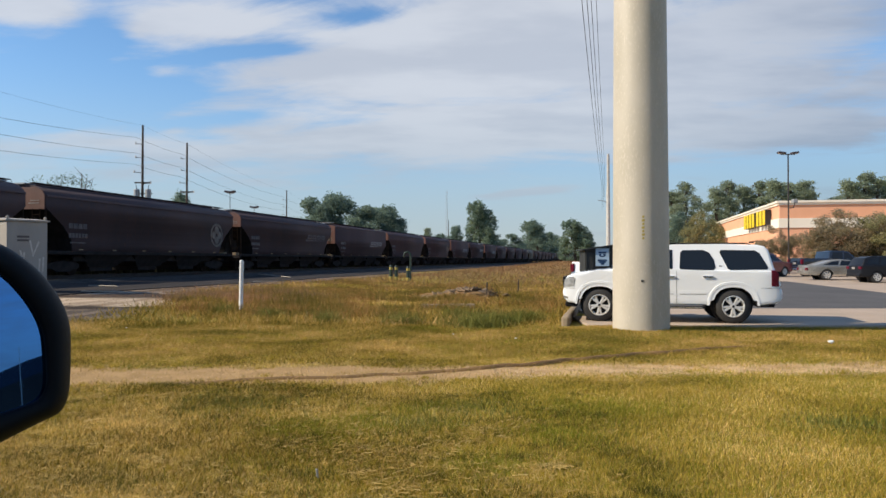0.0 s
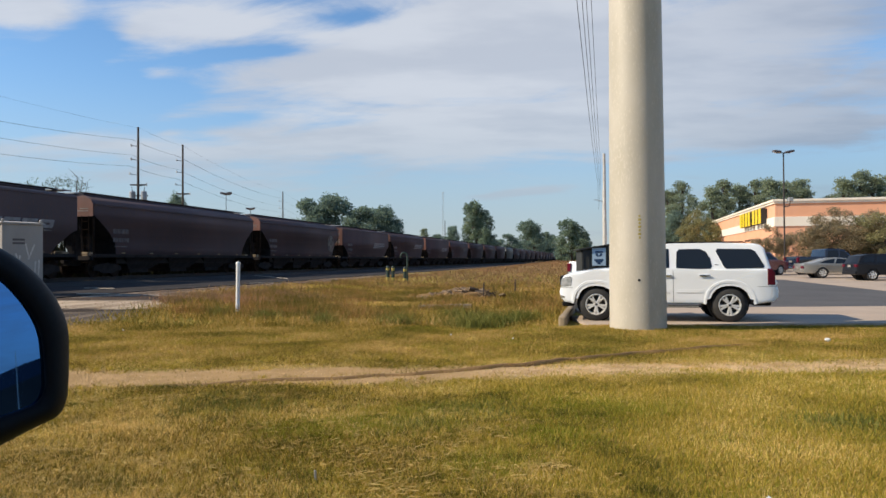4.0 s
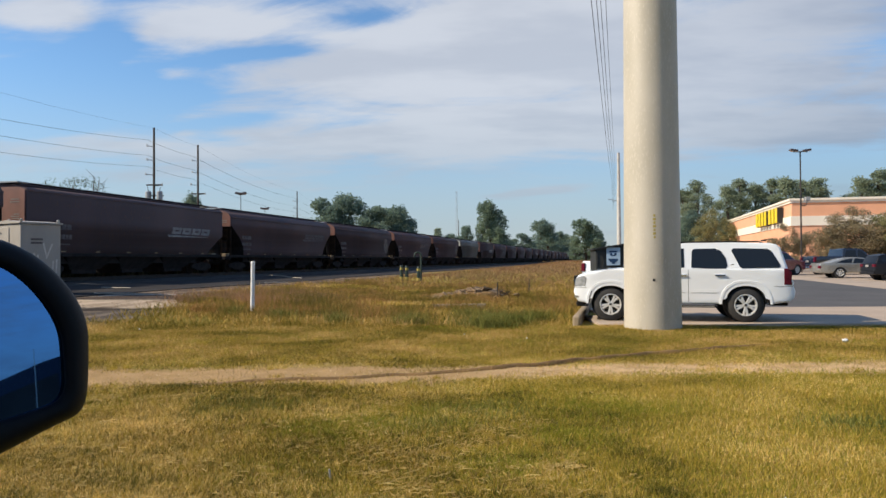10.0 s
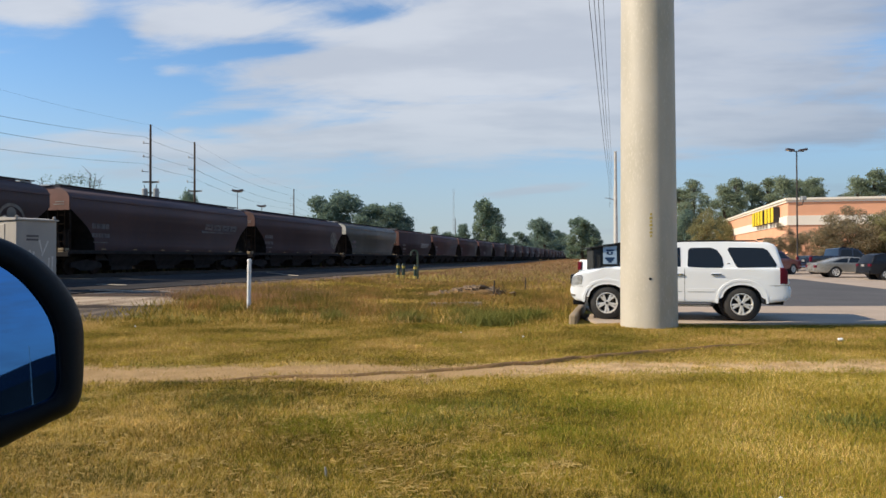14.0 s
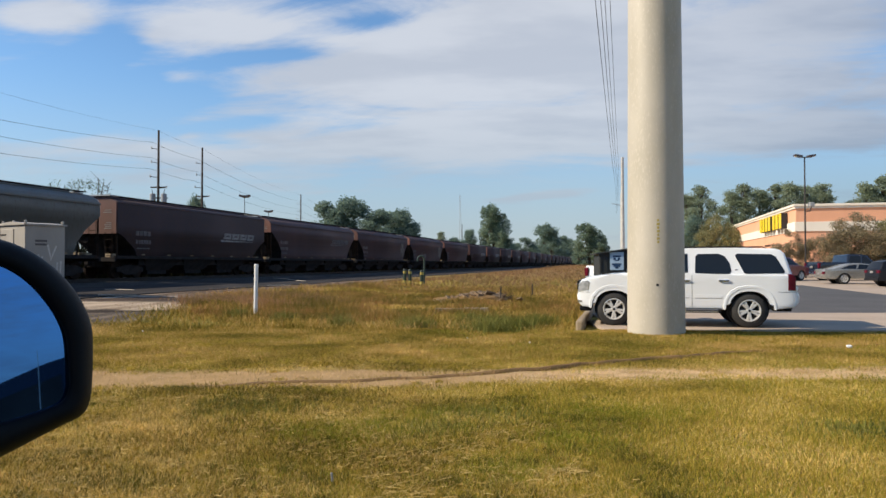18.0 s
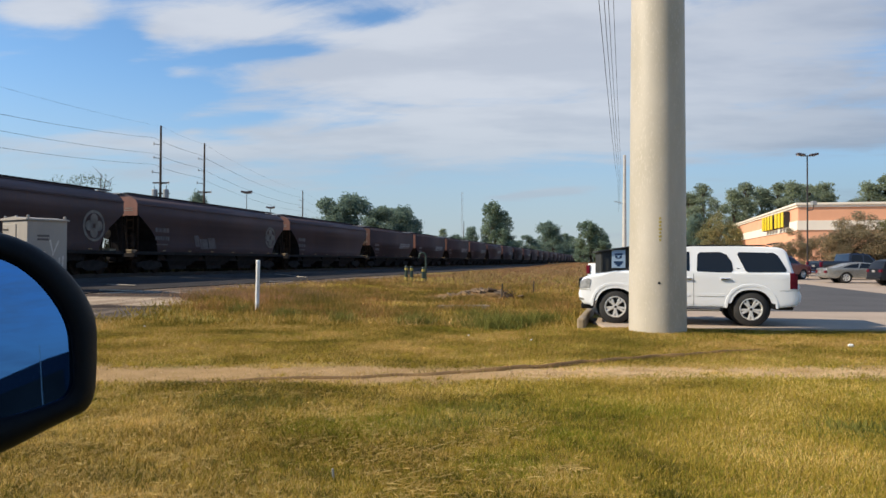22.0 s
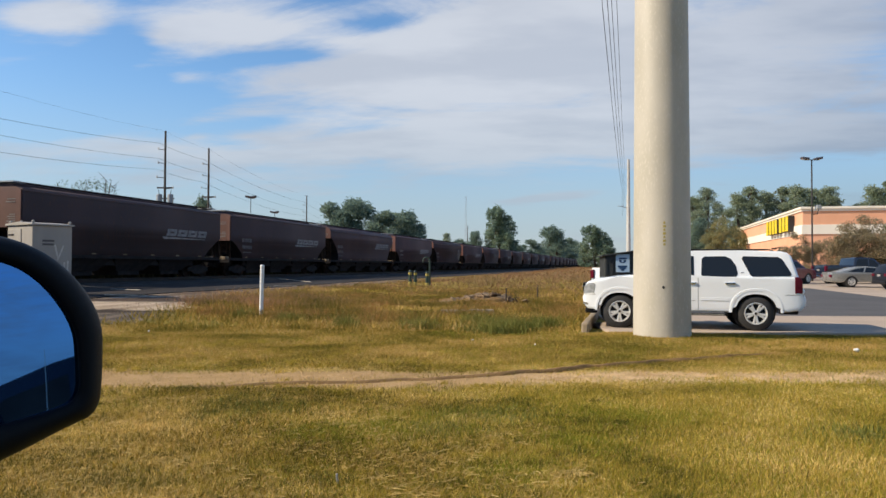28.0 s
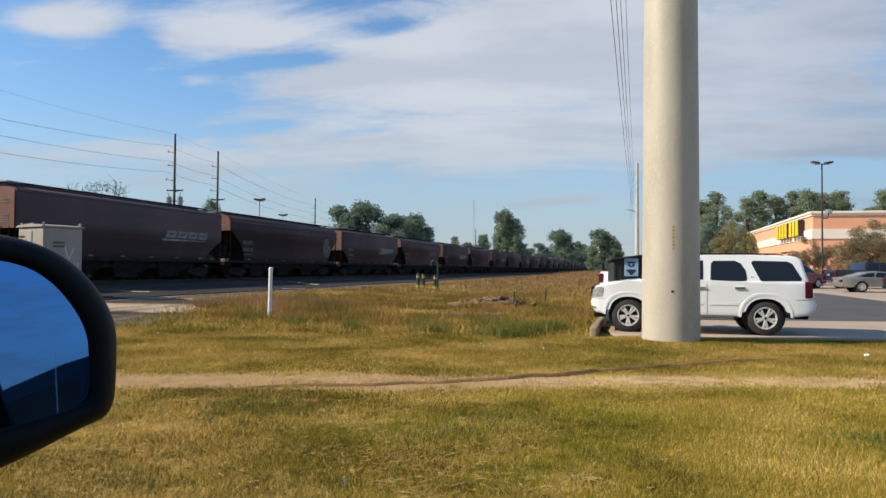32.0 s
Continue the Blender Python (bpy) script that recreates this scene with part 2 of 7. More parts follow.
M_NAVY = mat("navy_car_paint", (0.014, 0.018, 0.034), (0.011, 0.015, 0.028), 0.22, 0.1, 2, 90, 0.01, 0.001, coat=0.8)
M_RUBBER = mat("tyre_rubber", (0.022, 0.022, 0.022), (0.034, 0.032, 0.030), 0.8, 0, 6, 60, 0.2)
M_ALLOY = mat("alloy_wheel", (0.74, 0.73, 0.70), (0.66, 0.65, 0.62), 0.3, 0.35, 5, 80, 0.02)
M_DARKWHEEL = mat("wheel_well", (0.012, 0.012, 0.012), (0.02, 0.02, 0.02), 0.8)
M_CHROME = mat("chrome_trim", (0.88, 0.88, 0.88), (0.78, 0.78, 0.78), 0.12, 1.0, 5, 80, 0.0)
M_BLACK_PLASTIC = mat("black_plastic", (0.007, 0.007, 0.008), (0.010, 0.010, 0.011), 0.6, 0, 9, 220, 0.12, 0.001, spec=0.2)
M_GLASS = glass_dark("tinted_glass")
M_DULL_GLASS = mat("dusty_dark_glass", (0.004, 0.005, 0.007), (0.009, 0.010, 0.012), 0.5, 0, 3, 30, 0.0, spec=0.06)
M_HEADLAMP = mat("headlamp_lens", (0.55, 0.57, 0.58), (0.36, 0.37, 0.38), 0.08, 0.3, 12, 40, 0.05, coat=1.0)
M_TAIL = mat("tail_lamp_lens", (0.13, 0.006, 0.020), (0.09, 0.004, 0.014), 0.3, 0, 10, 60, 0.02, spec=0.2)
M_CONCRETE = mat("lot_concrete", (0.46, 0.36, 0.275), (0.38, 0.30, 0.23), 0.9, 0, 0.5, 30, 0.2, 0.004, c3=(0.50, 0.40, 0.31), spec=0.2)
M_DARK_PANEL = mat("asphalt", (0.110, 0.105, 0.104), (0.085, 0.082, 0.083), 0.92, 0, 0.4, 60, 0.4, 0.006, c3=(0.13, 0.125, 0.12), spec=0.2)
M_CURB = mat("curb_concrete", (0.34, 0.26, 0.17), (0.26, 0.20, 0.13), 0.9, 0, 4, 50, 0.4, 0.01)
M_ROAD = mat("service_road", (0.046, 0.040, 0.037), (0.031, 0.027, 0.025), 0.95, 0, 0.7, 25, 0.5, 0.02, c3=(0.048, 0.045, 0.043), spec=0.15)
M_BALLAST = mat("ballast_stone", (0.034, 0.032, 0.031), (0.022, 0.021, 0.020), 0.95, 0, 3, 12, 0.9, 0.06)
M_TIE = mat("railway_tie", (0.045, 0.036, 0.029), (0.030, 0.025, 0.021), 0.9, 0, 2, 20, 0.4)
M_ORANGE = mat("orange_stucco", (0.78, 0.40, 0.24), (0.72, 0.36, 0.21), 0.85, 0, 0.4, 25, 0.2, 0.01)
M_CREAM = mat("cream_stucco", (0.84, 0.76, 0.63), (0.78, 0.70, 0.58), 0.85, 0, 0.4, 25, 0.2, 0.01)
M_SIGN_YELLOW = mat("yellow_sign_face", (0.85, 0.62, 0.01), (0.8, 0.56, 0.01), 0.4, 0, 2, 20, 0.02)
M_SIGN_BLACK = mat("black_sign_return", (0.012, 0.012, 0.012), (0.02, 0.02, 0.02), 0.5)
M_WOODPOLE = mat("weathered_pole_wood", (0.085, 0.065, 0.05), (0.055, 0.043, 0.035), 0.9, 0, 2, 30, 0.4, 0.01, stretch=(4, 4, 0.3))
M_GREYPOLE = mat("grey_pole", (0.52, 0.50, 0.46), (0.43, 0.41, 0.38), 0.8, 0, 2, 30, 0.2, 0.01)
M_DARK_METAL = mat("dark_bronze_metal", (0.06, 0.048, 0.042), (0.045, 0.037, 0.033), 0.5, 0.4, 5, 50, 0.05)
M_LAMP_HEAD = mat("lamp_head_paint", (0.075, 0.06, 0.07), (0.055, 0.045, 0.05), 0.6, 0, 5, 50, 0.05)
M_LAMP_GLASS = mat("lamp_lens", (0.42, 0.42, 0.40), (0.34, 0.34, 0.33), 0.3)
M_WIRE = mat("wire", (0.06, 0.06, 0.065), (0.05, 0.05, 0.055), 0.6, 0.3)
M_GALV = mat("galvanised_can", (0.36, 0.37, 0.38), (0.30, 0.31, 0.32), 0.5, 0.3, 3, 40)
M_WHITE_PVC = mat("white_pvc", (0.82, 0.82, 0.80), (0.74, 0.73, 0.70), 0.45, 0, 5, 40, 0.05)
M_GREEN_PIPE = mat("green_pipe_paint", (0.022, 0.046, 0.034), (0.016, 0.032, 0.025), 0.5, 0, 6, 50, 0.1)
M_YELLOW = mat("yellow_paint", (0.42, 0.33, 0.07), (0.32, 0.25, 0.06), 0.55, 0, 6, 50, 0.1)
M_BOX = mat("cabinet_paint", (0.37, 0.34, 0.30), (0.30, 0.275, 0.245), 0.6, 0, 1.2, 30, 0.08, 0.004, c3=(0.37, 0.32, 0.26), stretch=(1, 1, 0.4))
M_GRAFFITI = mat("pale_graffiti", (0.62, 0.58, 0.52), (0.52, 0.47, 0.41), 0.7)
M_SHED = mat("dark_shed_metal", (0.032, 0.034, 0.032), (0.024, 0.026, 0.025), 0.6, 0.2, 2, 30, 0.1)
M_BANNER = mat("banner_vinyl", (0.42, 0.55, 0.66), (0.36, 0.48, 0.60), 0.5, 0, 3, 40, 0.02)
M_BANNER_MARK = mat("banner_blue_mark", (0.012, 0.05, 0.13), (0.01, 0.04, 0.10), 0.5)
M_BARK = mat("bark", (0.10, 0.075, 0.055), (0.06, 0.045, 0.035), 0.95, 0, 3, 25, 0.6, 0.03, stretch=(3, 3, 0.5))
M_ROCK = mat("broken_concrete", (0.25, 0.17, 0.10), (0.16, 0.11, 0.065), 0.95, 0, 2, 18, 0.6, 0.03)
M_SOIL = mat("dark_soil", (0.29, 0.165, 0.058), (0.18, 0.10, 0.036), 0.95, 0, 3, 30, 0.8, 0.03)
M_CLOD = mat("dry_clods", (0.60, 0.40, 0.19), (0.46, 0.30, 0.14), 0.95, 0, 30, 120, 0.3, spec=0.1)
M_PLANK = mat("bleached_timber", (0.56, 0.50, 0.42), (0.42, 0.37, 0.30), 0.9, 0, 3, 40, 0.3, stretch=(0.3, 4, 4))
M_LITTER = mat("white_litter", (0.8, 0.8, 0.78), (0.7, 0.7, 0.68), 0.6)

M_MIRROR = bpy.data.materials.new("mirror_glass")
M_MIRROR.use_nodes = True
_b = M_MIRROR.node_tree.nodes["Principled BSDF"]
_b.inputs["Base Color"].default_value, _b.inputs["Metallic"].default_value, _b.inputs["Roughness"].default_value = (0.075, 0.20, 0.43, 1), 1.0, 0.015

M_GRASS = leafy("dry_grass", [(0.13, 0.118, 0.018), (0.28, 0.23, 0.028), (0.46, 0.345, 0.050), (0.64, 0.455, 0.095), (0.90, 0.66, 0.25)], patch=2.1, trans=0.4, vary=0.72)
M_PARCHED = leafy("parched_grass", [(0.06, 0.052, 0.010), (0.12, 0.092, 0.014), (0.25, 0.172, 0.026), (0.52, 0.34, 0.075), (0.88, 0.62, 0.23)], patch=2.2, trans=0.3, vary=1.0)
M_LAWN_GREEN = leafy("lawn_green", [(0.15, 0.175, 0.016), (0.26, 0.265, 0.026), (0.43, 0.38, 0.055)], trans=0.4, vary=0.9)
# for dark weeds and for shade drawn between the tufts
M_WEED_SHADE = leafy("dark_lawn_weeds", [(0.075, 0.075, 0.016), (0.13, 0.12, 0.022), (0.20, 0.155, 0.035)])
M_MEADOW = leafy("meadow_grass", [(0.135, 0.112, 0.019), (0.235, 0.183, 0.032), (0.36, 0.25, 0.05), (0.50, 0.32, 0.09), (0.64, 0.42, 0.165)], patch=2.3, trans=0.35)
M_WEED = leafy("tall_weeds", [(0.11, 0.10, 0.02), (0.20, 0.152, 0.032), (0.32, 0.195, 0.055), (0.43, 0.215, 0.09)], patch=2.3, trans=0.35)
M_REDGRASS = leafy("rust_coloured_grass", [(0.15, 0.105, 0.045), (0.25, 0.15, 0.072), (0.36, 0.19, 0.11)], patch=2.2)
M_SEED = leafy("reddish_seed_heads", [(0.22, 0.15, 0.07), (0.34, 0.20, 0.11), (0.48, 0.26, 0.16)], patch=2.0, trans=0.4)
M_GREENTUFT = leafy("green_weeds", [(0.11, 0.127, 0.026), (0.18, 0.183, 0.04), (0.30, 0.27, 0.075)])
# oak, olive and pine tones are paled and blued in place of distance haze
M_LEAF = leafy("oak_leaves", [(0.12, 0.18, 0.155), (0.185, 0.255, 0.20), (0.265, 0.335, 0.24)], 0.7, 0.5)
M_LEAF_OLIVE = leafy("olive_leaves", [(0.125, 0.185, 0.135), (0.205, 0.27, 0.185), (0.29, 0.35, 0.225)], 0.7, 0.5)
M_LEAF_BROWN = leafy("autumn_leaves", [(0.21, 0.19, 0.115), (0.31, 0.255, 0.155), (0.43, 0.31, 0.19)], 0.7, 0.5)
M_LEAF_YELLOW = leafy("yellowing_leaves", [(0.20, 0.20, 0.10), (0.29, 0.275, 0.135), (0.40, 0.355, 0.165)], 0.7, 0.5)
M_PINE = leafy("pine_needles", [(0.18, 0.225, 0.165), (0.27, 0.32, 0.215), (0.36, 0.405, 0.255)], 0.7, 0.5)
M_STRAW = leafy("straw", [(0.38, 0.235, 0.06), (0.60, 0.42, 0.12), (0.80, 0.60, 0.25)])
M_STEM = leafy("dead_stems", [(0.34, 0.22, 0.06), (0.52, 0.36, 0.11), (0.72, 0.54, 0.22)], trans=0.4)
M_GRAVEL = mat("pale_gravel", (0.74, 0.56, 0.35), (0.56, 0.40, 0.22), 0.9, 0, 30, 120, 0.2)
M_SCRUB = leafy("dark_scrub", [(0.020, 0.022, 0.010), (0.035, 0.036, 0.015), (0.05, 0.045, 0.02)], 0.8, 0.0)
M_BIRD = mat("dark_feathers", (0.05, 0.055, 0.065), (0.03, 0.033, 0.04), 0.6, 0, 30, 200, 0.1)

# ---- mesh helpers ----


def link_mesh(name, bm, material, parent=None, label="", smooth=False):
    me = bpy.data.meshes.new(name)
    bm.normal_update()
    bm.to_mesh(me)
    bm.free()
    for m in (material if isinstance(material, (list, tuple)) else [material]):
        me.materials.append(m)
    if smooth:
        me.shade_smooth()
        if smooth is not True:
            me.set_sharp_from_angle(angle=radians(smooth))
    ob = new(name, me)
    if parent:
        ob.parent = parent
    if label:
        ob["label"] = label
    return ob


def part(name, bm, material, parent, label="", smooth=False):
    return link_mesh(name, bm, material, parent, label, smooth)


def again(ob, parent, m):
    """The same part once more, on the same mesh."""
    o = new(ob.name.split(".")[0], ob.data)
    o.parent = parent
    o.matrix_basis = m
    return o


def thing(name, m, label, category, group="", kind=""):
    ob = new(name)
    ob.empty_display_size = 0.2
    ob.matrix_basis = m
    return tagged(ob, label, category, group, kind)


def fresh():
    return bmesh.new()


def box(bm, x0, x1, y0, y1, z0, z1, bevel=0.0, m=None):
    vs = [bm.verts.new((x, y, z)) for x in (x0, x1) for y in (y0, y1) for z in (z0, z1)]
    fs = [bm.faces.new([vs[i] for i in q]) for q in ((0, 1, 3, 2), (4, 6, 7, 5), (0, 4, 5, 1), (2, 3, 7, 6), (0, 2, 6, 4), (1, 5, 7, 3))]
    if bevel:
        r = bmesh.ops.bevel(bm, geom=list({e for f in fs for e in f.edges}), offset=bevel, segments=2, affect="EDGES", profile=0.5)
        vs = list({v for f in r["faces"] for v in f.verts} | {v for v in vs if v.is_valid})
    if m is not None:
        for v in vs:
            v.co = m @ v.co
    return vs


def tube(bm, p, q, r0, r1=None, n=10, caps=True):
    p, q = Vector(p), Vector(q)
    r1 = r0 if r1 is None else r1
    d = (q - p).normalized()
    a = d.orthogonal().normalized()
    b = d.cross(a)
    ra, rb = [], []
    for i in range(n):
        w = 2 * math.pi * i / n
        o = a * math.cos(w) + b * math.sin(w)
        ra.append(bm.verts.new(p + o * r0))
        rb.append(bm.verts.new(q + o * r1))
    for i in range(n):
        j = (i + 1) % n
        bm.faces.new((ra[i], ra[j], rb[j], rb[i]))
    if caps:
        bm.faces.new(ra[::-1])
        bm.faces.new(rb)


def pipe(bm, pts, r, n=8):
    """One round bar bent through the points."""
    pts = [Vector(p) for p in pts]
    side = (pts[1] - pts[0]).normalized().orthogonal().normalized()
    rings = []
    for i, p in enumerate(pts):
        d = (pts[min(i + 1, len(pts) - 1)] - pts[max(i - 1, 0)]).normalized()
        side = (side - d * side.dot(d)).normalized()
        up = d.cross(side)
        rings.append([bm.verts.new(p + (side * math.cos(2 * math.pi * k / n) + up * math.sin(2 * math.pi * k / n)) * r) for k in range(n)])
    for a, b in zip(rings[:-1], rings[1:]):
        for k in range(n):
            bm.faces.new((a[k], a[(k + 1) % n], b[(k + 1) % n], b[k]))
    bm.faces.new(rings[0][::-1])
    bm.faces.new(rings[-1])


def lathe(bm, prof, n=24, axis="z", m=None):
    """prof: (radius, height) from bottom to top."""
    rings = []
    for r, h in prof:
        ring = []
        for i in range(n):
            w = 2 * math.pi * i / n
            c, s = r * math.cos(w), r * math.sin(w)
            co = Vector((c, s, h)) if axis == "z" else Vector((c, h, s))
            ring.append(bm.verts.new(m @ co if m is not None else co))
        rings.append(ring)
    for a, b in zip(rings[:-1], rings[1:]):
        for i in range(n):
            j = (i + 1) % n
            bm.faces.new((a[i], a[j], b[j], b[i]))
    bm.faces.new(rings[0][::-1])
    bm.faces.new(rings[-1])


def prism(bm, pts, y0, y1, bevel=0.0, seg=2, f=None):
    """A side outline (x, z) drawn out from y0 to y1; f moves its points afterwards."""
    a = [bm.verts.new((x, y0, z)) for x, z in pts]
    b = [bm.verts.new((x, y1, z)) for x, z in pts]
    n = len(pts)
    fa, fb = bm.faces.new(a), bm.faces.new(b[::-1])
    for i in range(n):
        j = (i + 1) % n
        bm.faces.new((a[j], a[i], b[i], b[j]))
    if bevel:
        bmesh.ops.bevel(bm, geom=list(fa.edges) + list(fb.edges), offset=bevel, segments=seg, affect="EDGES", profile=0.6, clamp_overlap=True)
    if f:
        xs, zs = [p[0] for p in pts], [p[1] for p in pts]
        for k in range(1, 22):
            x = min(xs) + (max(xs) - min(xs)) * k / 22
            bmesh.ops.bisect_plane(bm, geom=bm.verts[:] + bm.edges[:] + bm.faces[:], plane_co=(x, 0, 0), plane_no=(1, 0, 0))
        for k in range(1, 9):
            z = min(zs) + (max(zs) - min(zs)) * k / 9
            bmesh.ops.bisect_plane(bm, geom=bm.verts[:] + bm.edges[:] + bm.faces[:], plane_co=(0, 0, z), plane_no=(0, 0, 1))
        for v in bm.verts:
            v.co = f(v.co)
    bmesh.ops.recalc_face_normals(bm, faces=bm.faces[:])


def quad_mesh(name, verts, faces, material, smooth=False):
    me = bpy.data.meshes.new(name)
    verts, faces = np.asarray(verts, np.float32), np.asarray(faces, np.int32)
    k = faces.shape[1]
    me.vertices.add(len(verts))
    me.vertices.foreach_set("co", verts.ravel())
    me.loops.add(faces.size)
    me.loops.foreach_set("vertex_index", faces.ravel())
    me.polygons.add(len(faces))
    me.polygons.foreach_set("loop_start", np.arange(0, faces.size, k, dtype=np.int32))
    me.polygons.foreach_set("loop_total", np.full(len(faces), k, np.int32))
    me.update(calc_edges=True)
    me.validate()
    if smooth:
        me.shade_smooth()
    me.materials.append(material)
    return me


# ---- the lie of the land ----
TRACK_AZ = radians(12.363)                       # the track's heading, clockwise from y
TS, TC = math.sin(TRACK_AZ), math.cos(TRACK_AZ)
SIDE_D = 25.83                                   # from the camera square to the train's near side
TRACK_D = SIDE_D + 1.6
RAIL_Z = 0.67


def sm(a, b, x):
    t = np.clip((np.asarray(x, float) - a) / (b - a), 0, 1)
    return t * t * (3 - 2 * t)


def off_track(x, y):
    """Distance to the left of a line through the camera along the track."""
    return y * TS - x * TC


def along(s, d, z=0.0):
    """A point s metres along the track, d metres to its left of the camera's line."""
    return Vector((s * TS - d * TC, s * TC + d * TS, z))


LOT_Y = 16.15                                    # the lot's near edge


def lot_left(y):
    return 2.95 + 0.232 * (np.asarray(y, float) - 16.5)


def land(x, y):
    x, y = np.asarray(x, float), np.asarray(y, float)
    d = off_track(x, y)
    s = x * TS + y * TC
    h = 0.36 * sm(9, 17.5, d) + 0.07 * sm(18, 24, d)
    lot = 0.0075 * np.clip(y - 18, 0, 90) * sm(-2, 4, x - lot_left(y))
    bank = 0.92 * sm(45, 150, s) * sm(-1.5, 4, d) * (1 - sm(9, 17, d))
    far = 0.5 * sm(60, 160, y) * (1 - sm(9, 17, d))
    roll = 0.03 * np.sin(x * 1.3 + 0.6 * y) * np.sin(0.9 * y - 0.4 * x) * (1 - sm(14, 18, d))
    mound = 0.08 * np.exp(-(((x - 4.115) / 1.5) ** 2 + ((y - 15.1) / 0.9) ** 2))
    return mound + h + lot + bank + far * 0.3 + roll * (x < lot_left(y) - 0.5) * 1.0


def gravel_from(y):
    """Where the grass gives way to gravel beside the road."""
    return 11.4 + 3.9 * sm(16, 31, y)


def path_mid(x):
    """The worn path across the grass: its middle and half width."""
    return 9.7 + 0.06 * x + 0.12 * sm(-1.0, 1.0, x), 0.60 + 0.38 * sm(1.0, -3.0, x)


def axis_steps(lo, hi, near0, near1, step, grow):
    pts = list(np.arange(near0, near1, step))
    a, st = near0, step
    left = []
    while a > lo:
        st *= grow
        a -= st
        left.append(a)
    b, st = near1, step
    right = []
    while b < hi:
        right.append(b)
        st *= grow
        b += st
    return np.array(left[::-1] + pts + right)


def make_ground():
    xs = axis_steps(-2600, 2600, -30, 24, 0.35, 1.16)
    ys = axis_steps(-2600, 2800, 2, 60, 0.35, 1.14)
    gx, gy = np.meshgrid(xs, ys, indexing="ij")
    gz = land(gx, gy) - 0.02
    v = np.stack([gx, gy, gz], -1).reshape(-1, 3)
    nx, ny = len(xs), len(ys)
    i = np.arange(nx * ny).reshape(nx, ny)
    f = np.stack([i[:-1, :-1], i[1:, :-1], i[1:, 1:], i[:-1, 1:]], -1).reshape(-1, 4)
    me = quad_mesh("ground", v, f, ground_material(), True)
    ob = new("ground", me)
    tagged(ob, "olive and straw coloured grassy ground with a worn dirt path", "ground", kind="structure")


def ground_material():
    m = bpy.data.materials.new("grassy_ground")
    m.use_nodes = True
    nt = m.node_tree
    b = nt.nodes["Principled BSDF"]
    N, ln = nt.nodes.new, nt.links.new
    g = N("ShaderNodeNewGeometry")
    sep = N("ShaderNodeSeparateXYZ")
    ln(g.outputs["Position"], sep.inputs[0])

    def mth(op, *ins):
        n = N("ShaderNodeMath")
        n.operation = op
        for i, v in enumerate(ins):
            if isinstance(v, (int, float)):
                n.inputs[i].default_value = v
            else:
                ln(v, n.inputs[i])
        return n.outputs[0]

    def nz(s, d=5, rough=0.6):
        n = N("ShaderNodeTexNoise")
        n.inputs["Scale"].default_value, n.inputs["Detail"].default_value, n.inputs["Roughness"].default_value = s, d, rough
        ln(g.outputs["Position"], n.inputs["Vector"])
        return n.outputs["Fac"]

    def rng(f, a, z, smooth=True):
        n = N("ShaderNodeMapRange")
        n.interpolation_type = "SMOOTHSTEP" if smooth else "LINEAR"
        n.inputs[1].default_value, n.inputs[2].default_value = a, z
        ln(f, n.inputs[0])
        return n.outputs[0]

    def mixc(f, a, c):
        n = N("ShaderNodeMixRGB")
        ln(f, n.inputs[0])
        for i, v in ((1, a), (2, c)):
            if isinstance(v, tuple):
                n.inputs[i].default_value = (*v, 1)
            else:
                ln(v, n.inputs[i])
        return n.outputs[0]

    x, y = sep.outputs[0], sep.outputs[1]
    broad, mid, fine = nz(0.35), nz(2.2), nz(26, 6, 0.7)
    grass = mixc(rng(mid, 0.3, 0.7), (0.24, 0.18, 0.030), (0.38, 0.275, 0.055))
    grass = mixc(rng(broad, 0.42, 0.66), grass, (0.23, 0.19, 0.028))
    grass = mixc(rng(fine, 0.52, 0.70), grass, (0.46, 0.35, 0.13))
    grass = mixc(rng(fine, 0.46, 0.32), grass, (0.10, 0.088, 0.025))
    # rust-coloured grass on the far bank
    grass = mixc(mth("MULTIPLY", rng(y, 48, 95), 0.75), grass, (0.27, 0.16, 0.075))
    dirt = mixc(rng(mid, 0.3, 0.7), (0.52, 0.335, 0.155), (0.40, 0.255, 0.11))
    dirt = mixc(mth("MULTIPLY", rng(x, -0.5, 2.0), rng(mid, 0.35, 0.6)), dirt, (0.72, 0.49, 0.255))
    dirt = mixc(rng(fine, 0.58, 0.70), dirt, (0.58, 0.40, 0.205))
    dirt = mixc(rng(fine, 0.43, 0.34), dirt, (0.34, 0.215, 0.105))
    # the path
    off = mth("ABSOLUTE", mth("SUBTRACT", y, mth("ADD", mth("ADD", mth("MULTIPLY", x, 0.06), 9.7), mth("MULTIPLY", rng(x, -1.0, 1.0), 0.12))))
    off = mth("MULTIPLY", off, mth("SUBTRACT", 1.3, mth("MULTIPLY", rng(x, 1.0, -3.0), 0.5)))
    off = mth("ADD", off, mth("MULTIPLY", mth("SUBTRACT", mid, 0.5), 1.2))
    path = rng(mth("ADD", off, mth("MULTIPLY", mth("SUBTRACT", fine, 0.5), 0.7)), 0.95, 0.5)
    col = mixc(path, grass, dirt)
    # sandy gravel beside the service road
    d = mth("SUBTRACT", mth("MULTIPLY", y, TS), mth("MULTIPLY", x, TC))
    dn = mth("ADD", d, mth("MULTIPLY", mth("SUBTRACT", mid, 0.5), 1.6))
    dn = mth("SUBTRACT", dn, mth("MULTIPLY", rng(y, 16, 31), 3.9))
    sand = mth("MULTIPLY", rng(dn, 11.0, 11.8), rng(y, 75, 45))
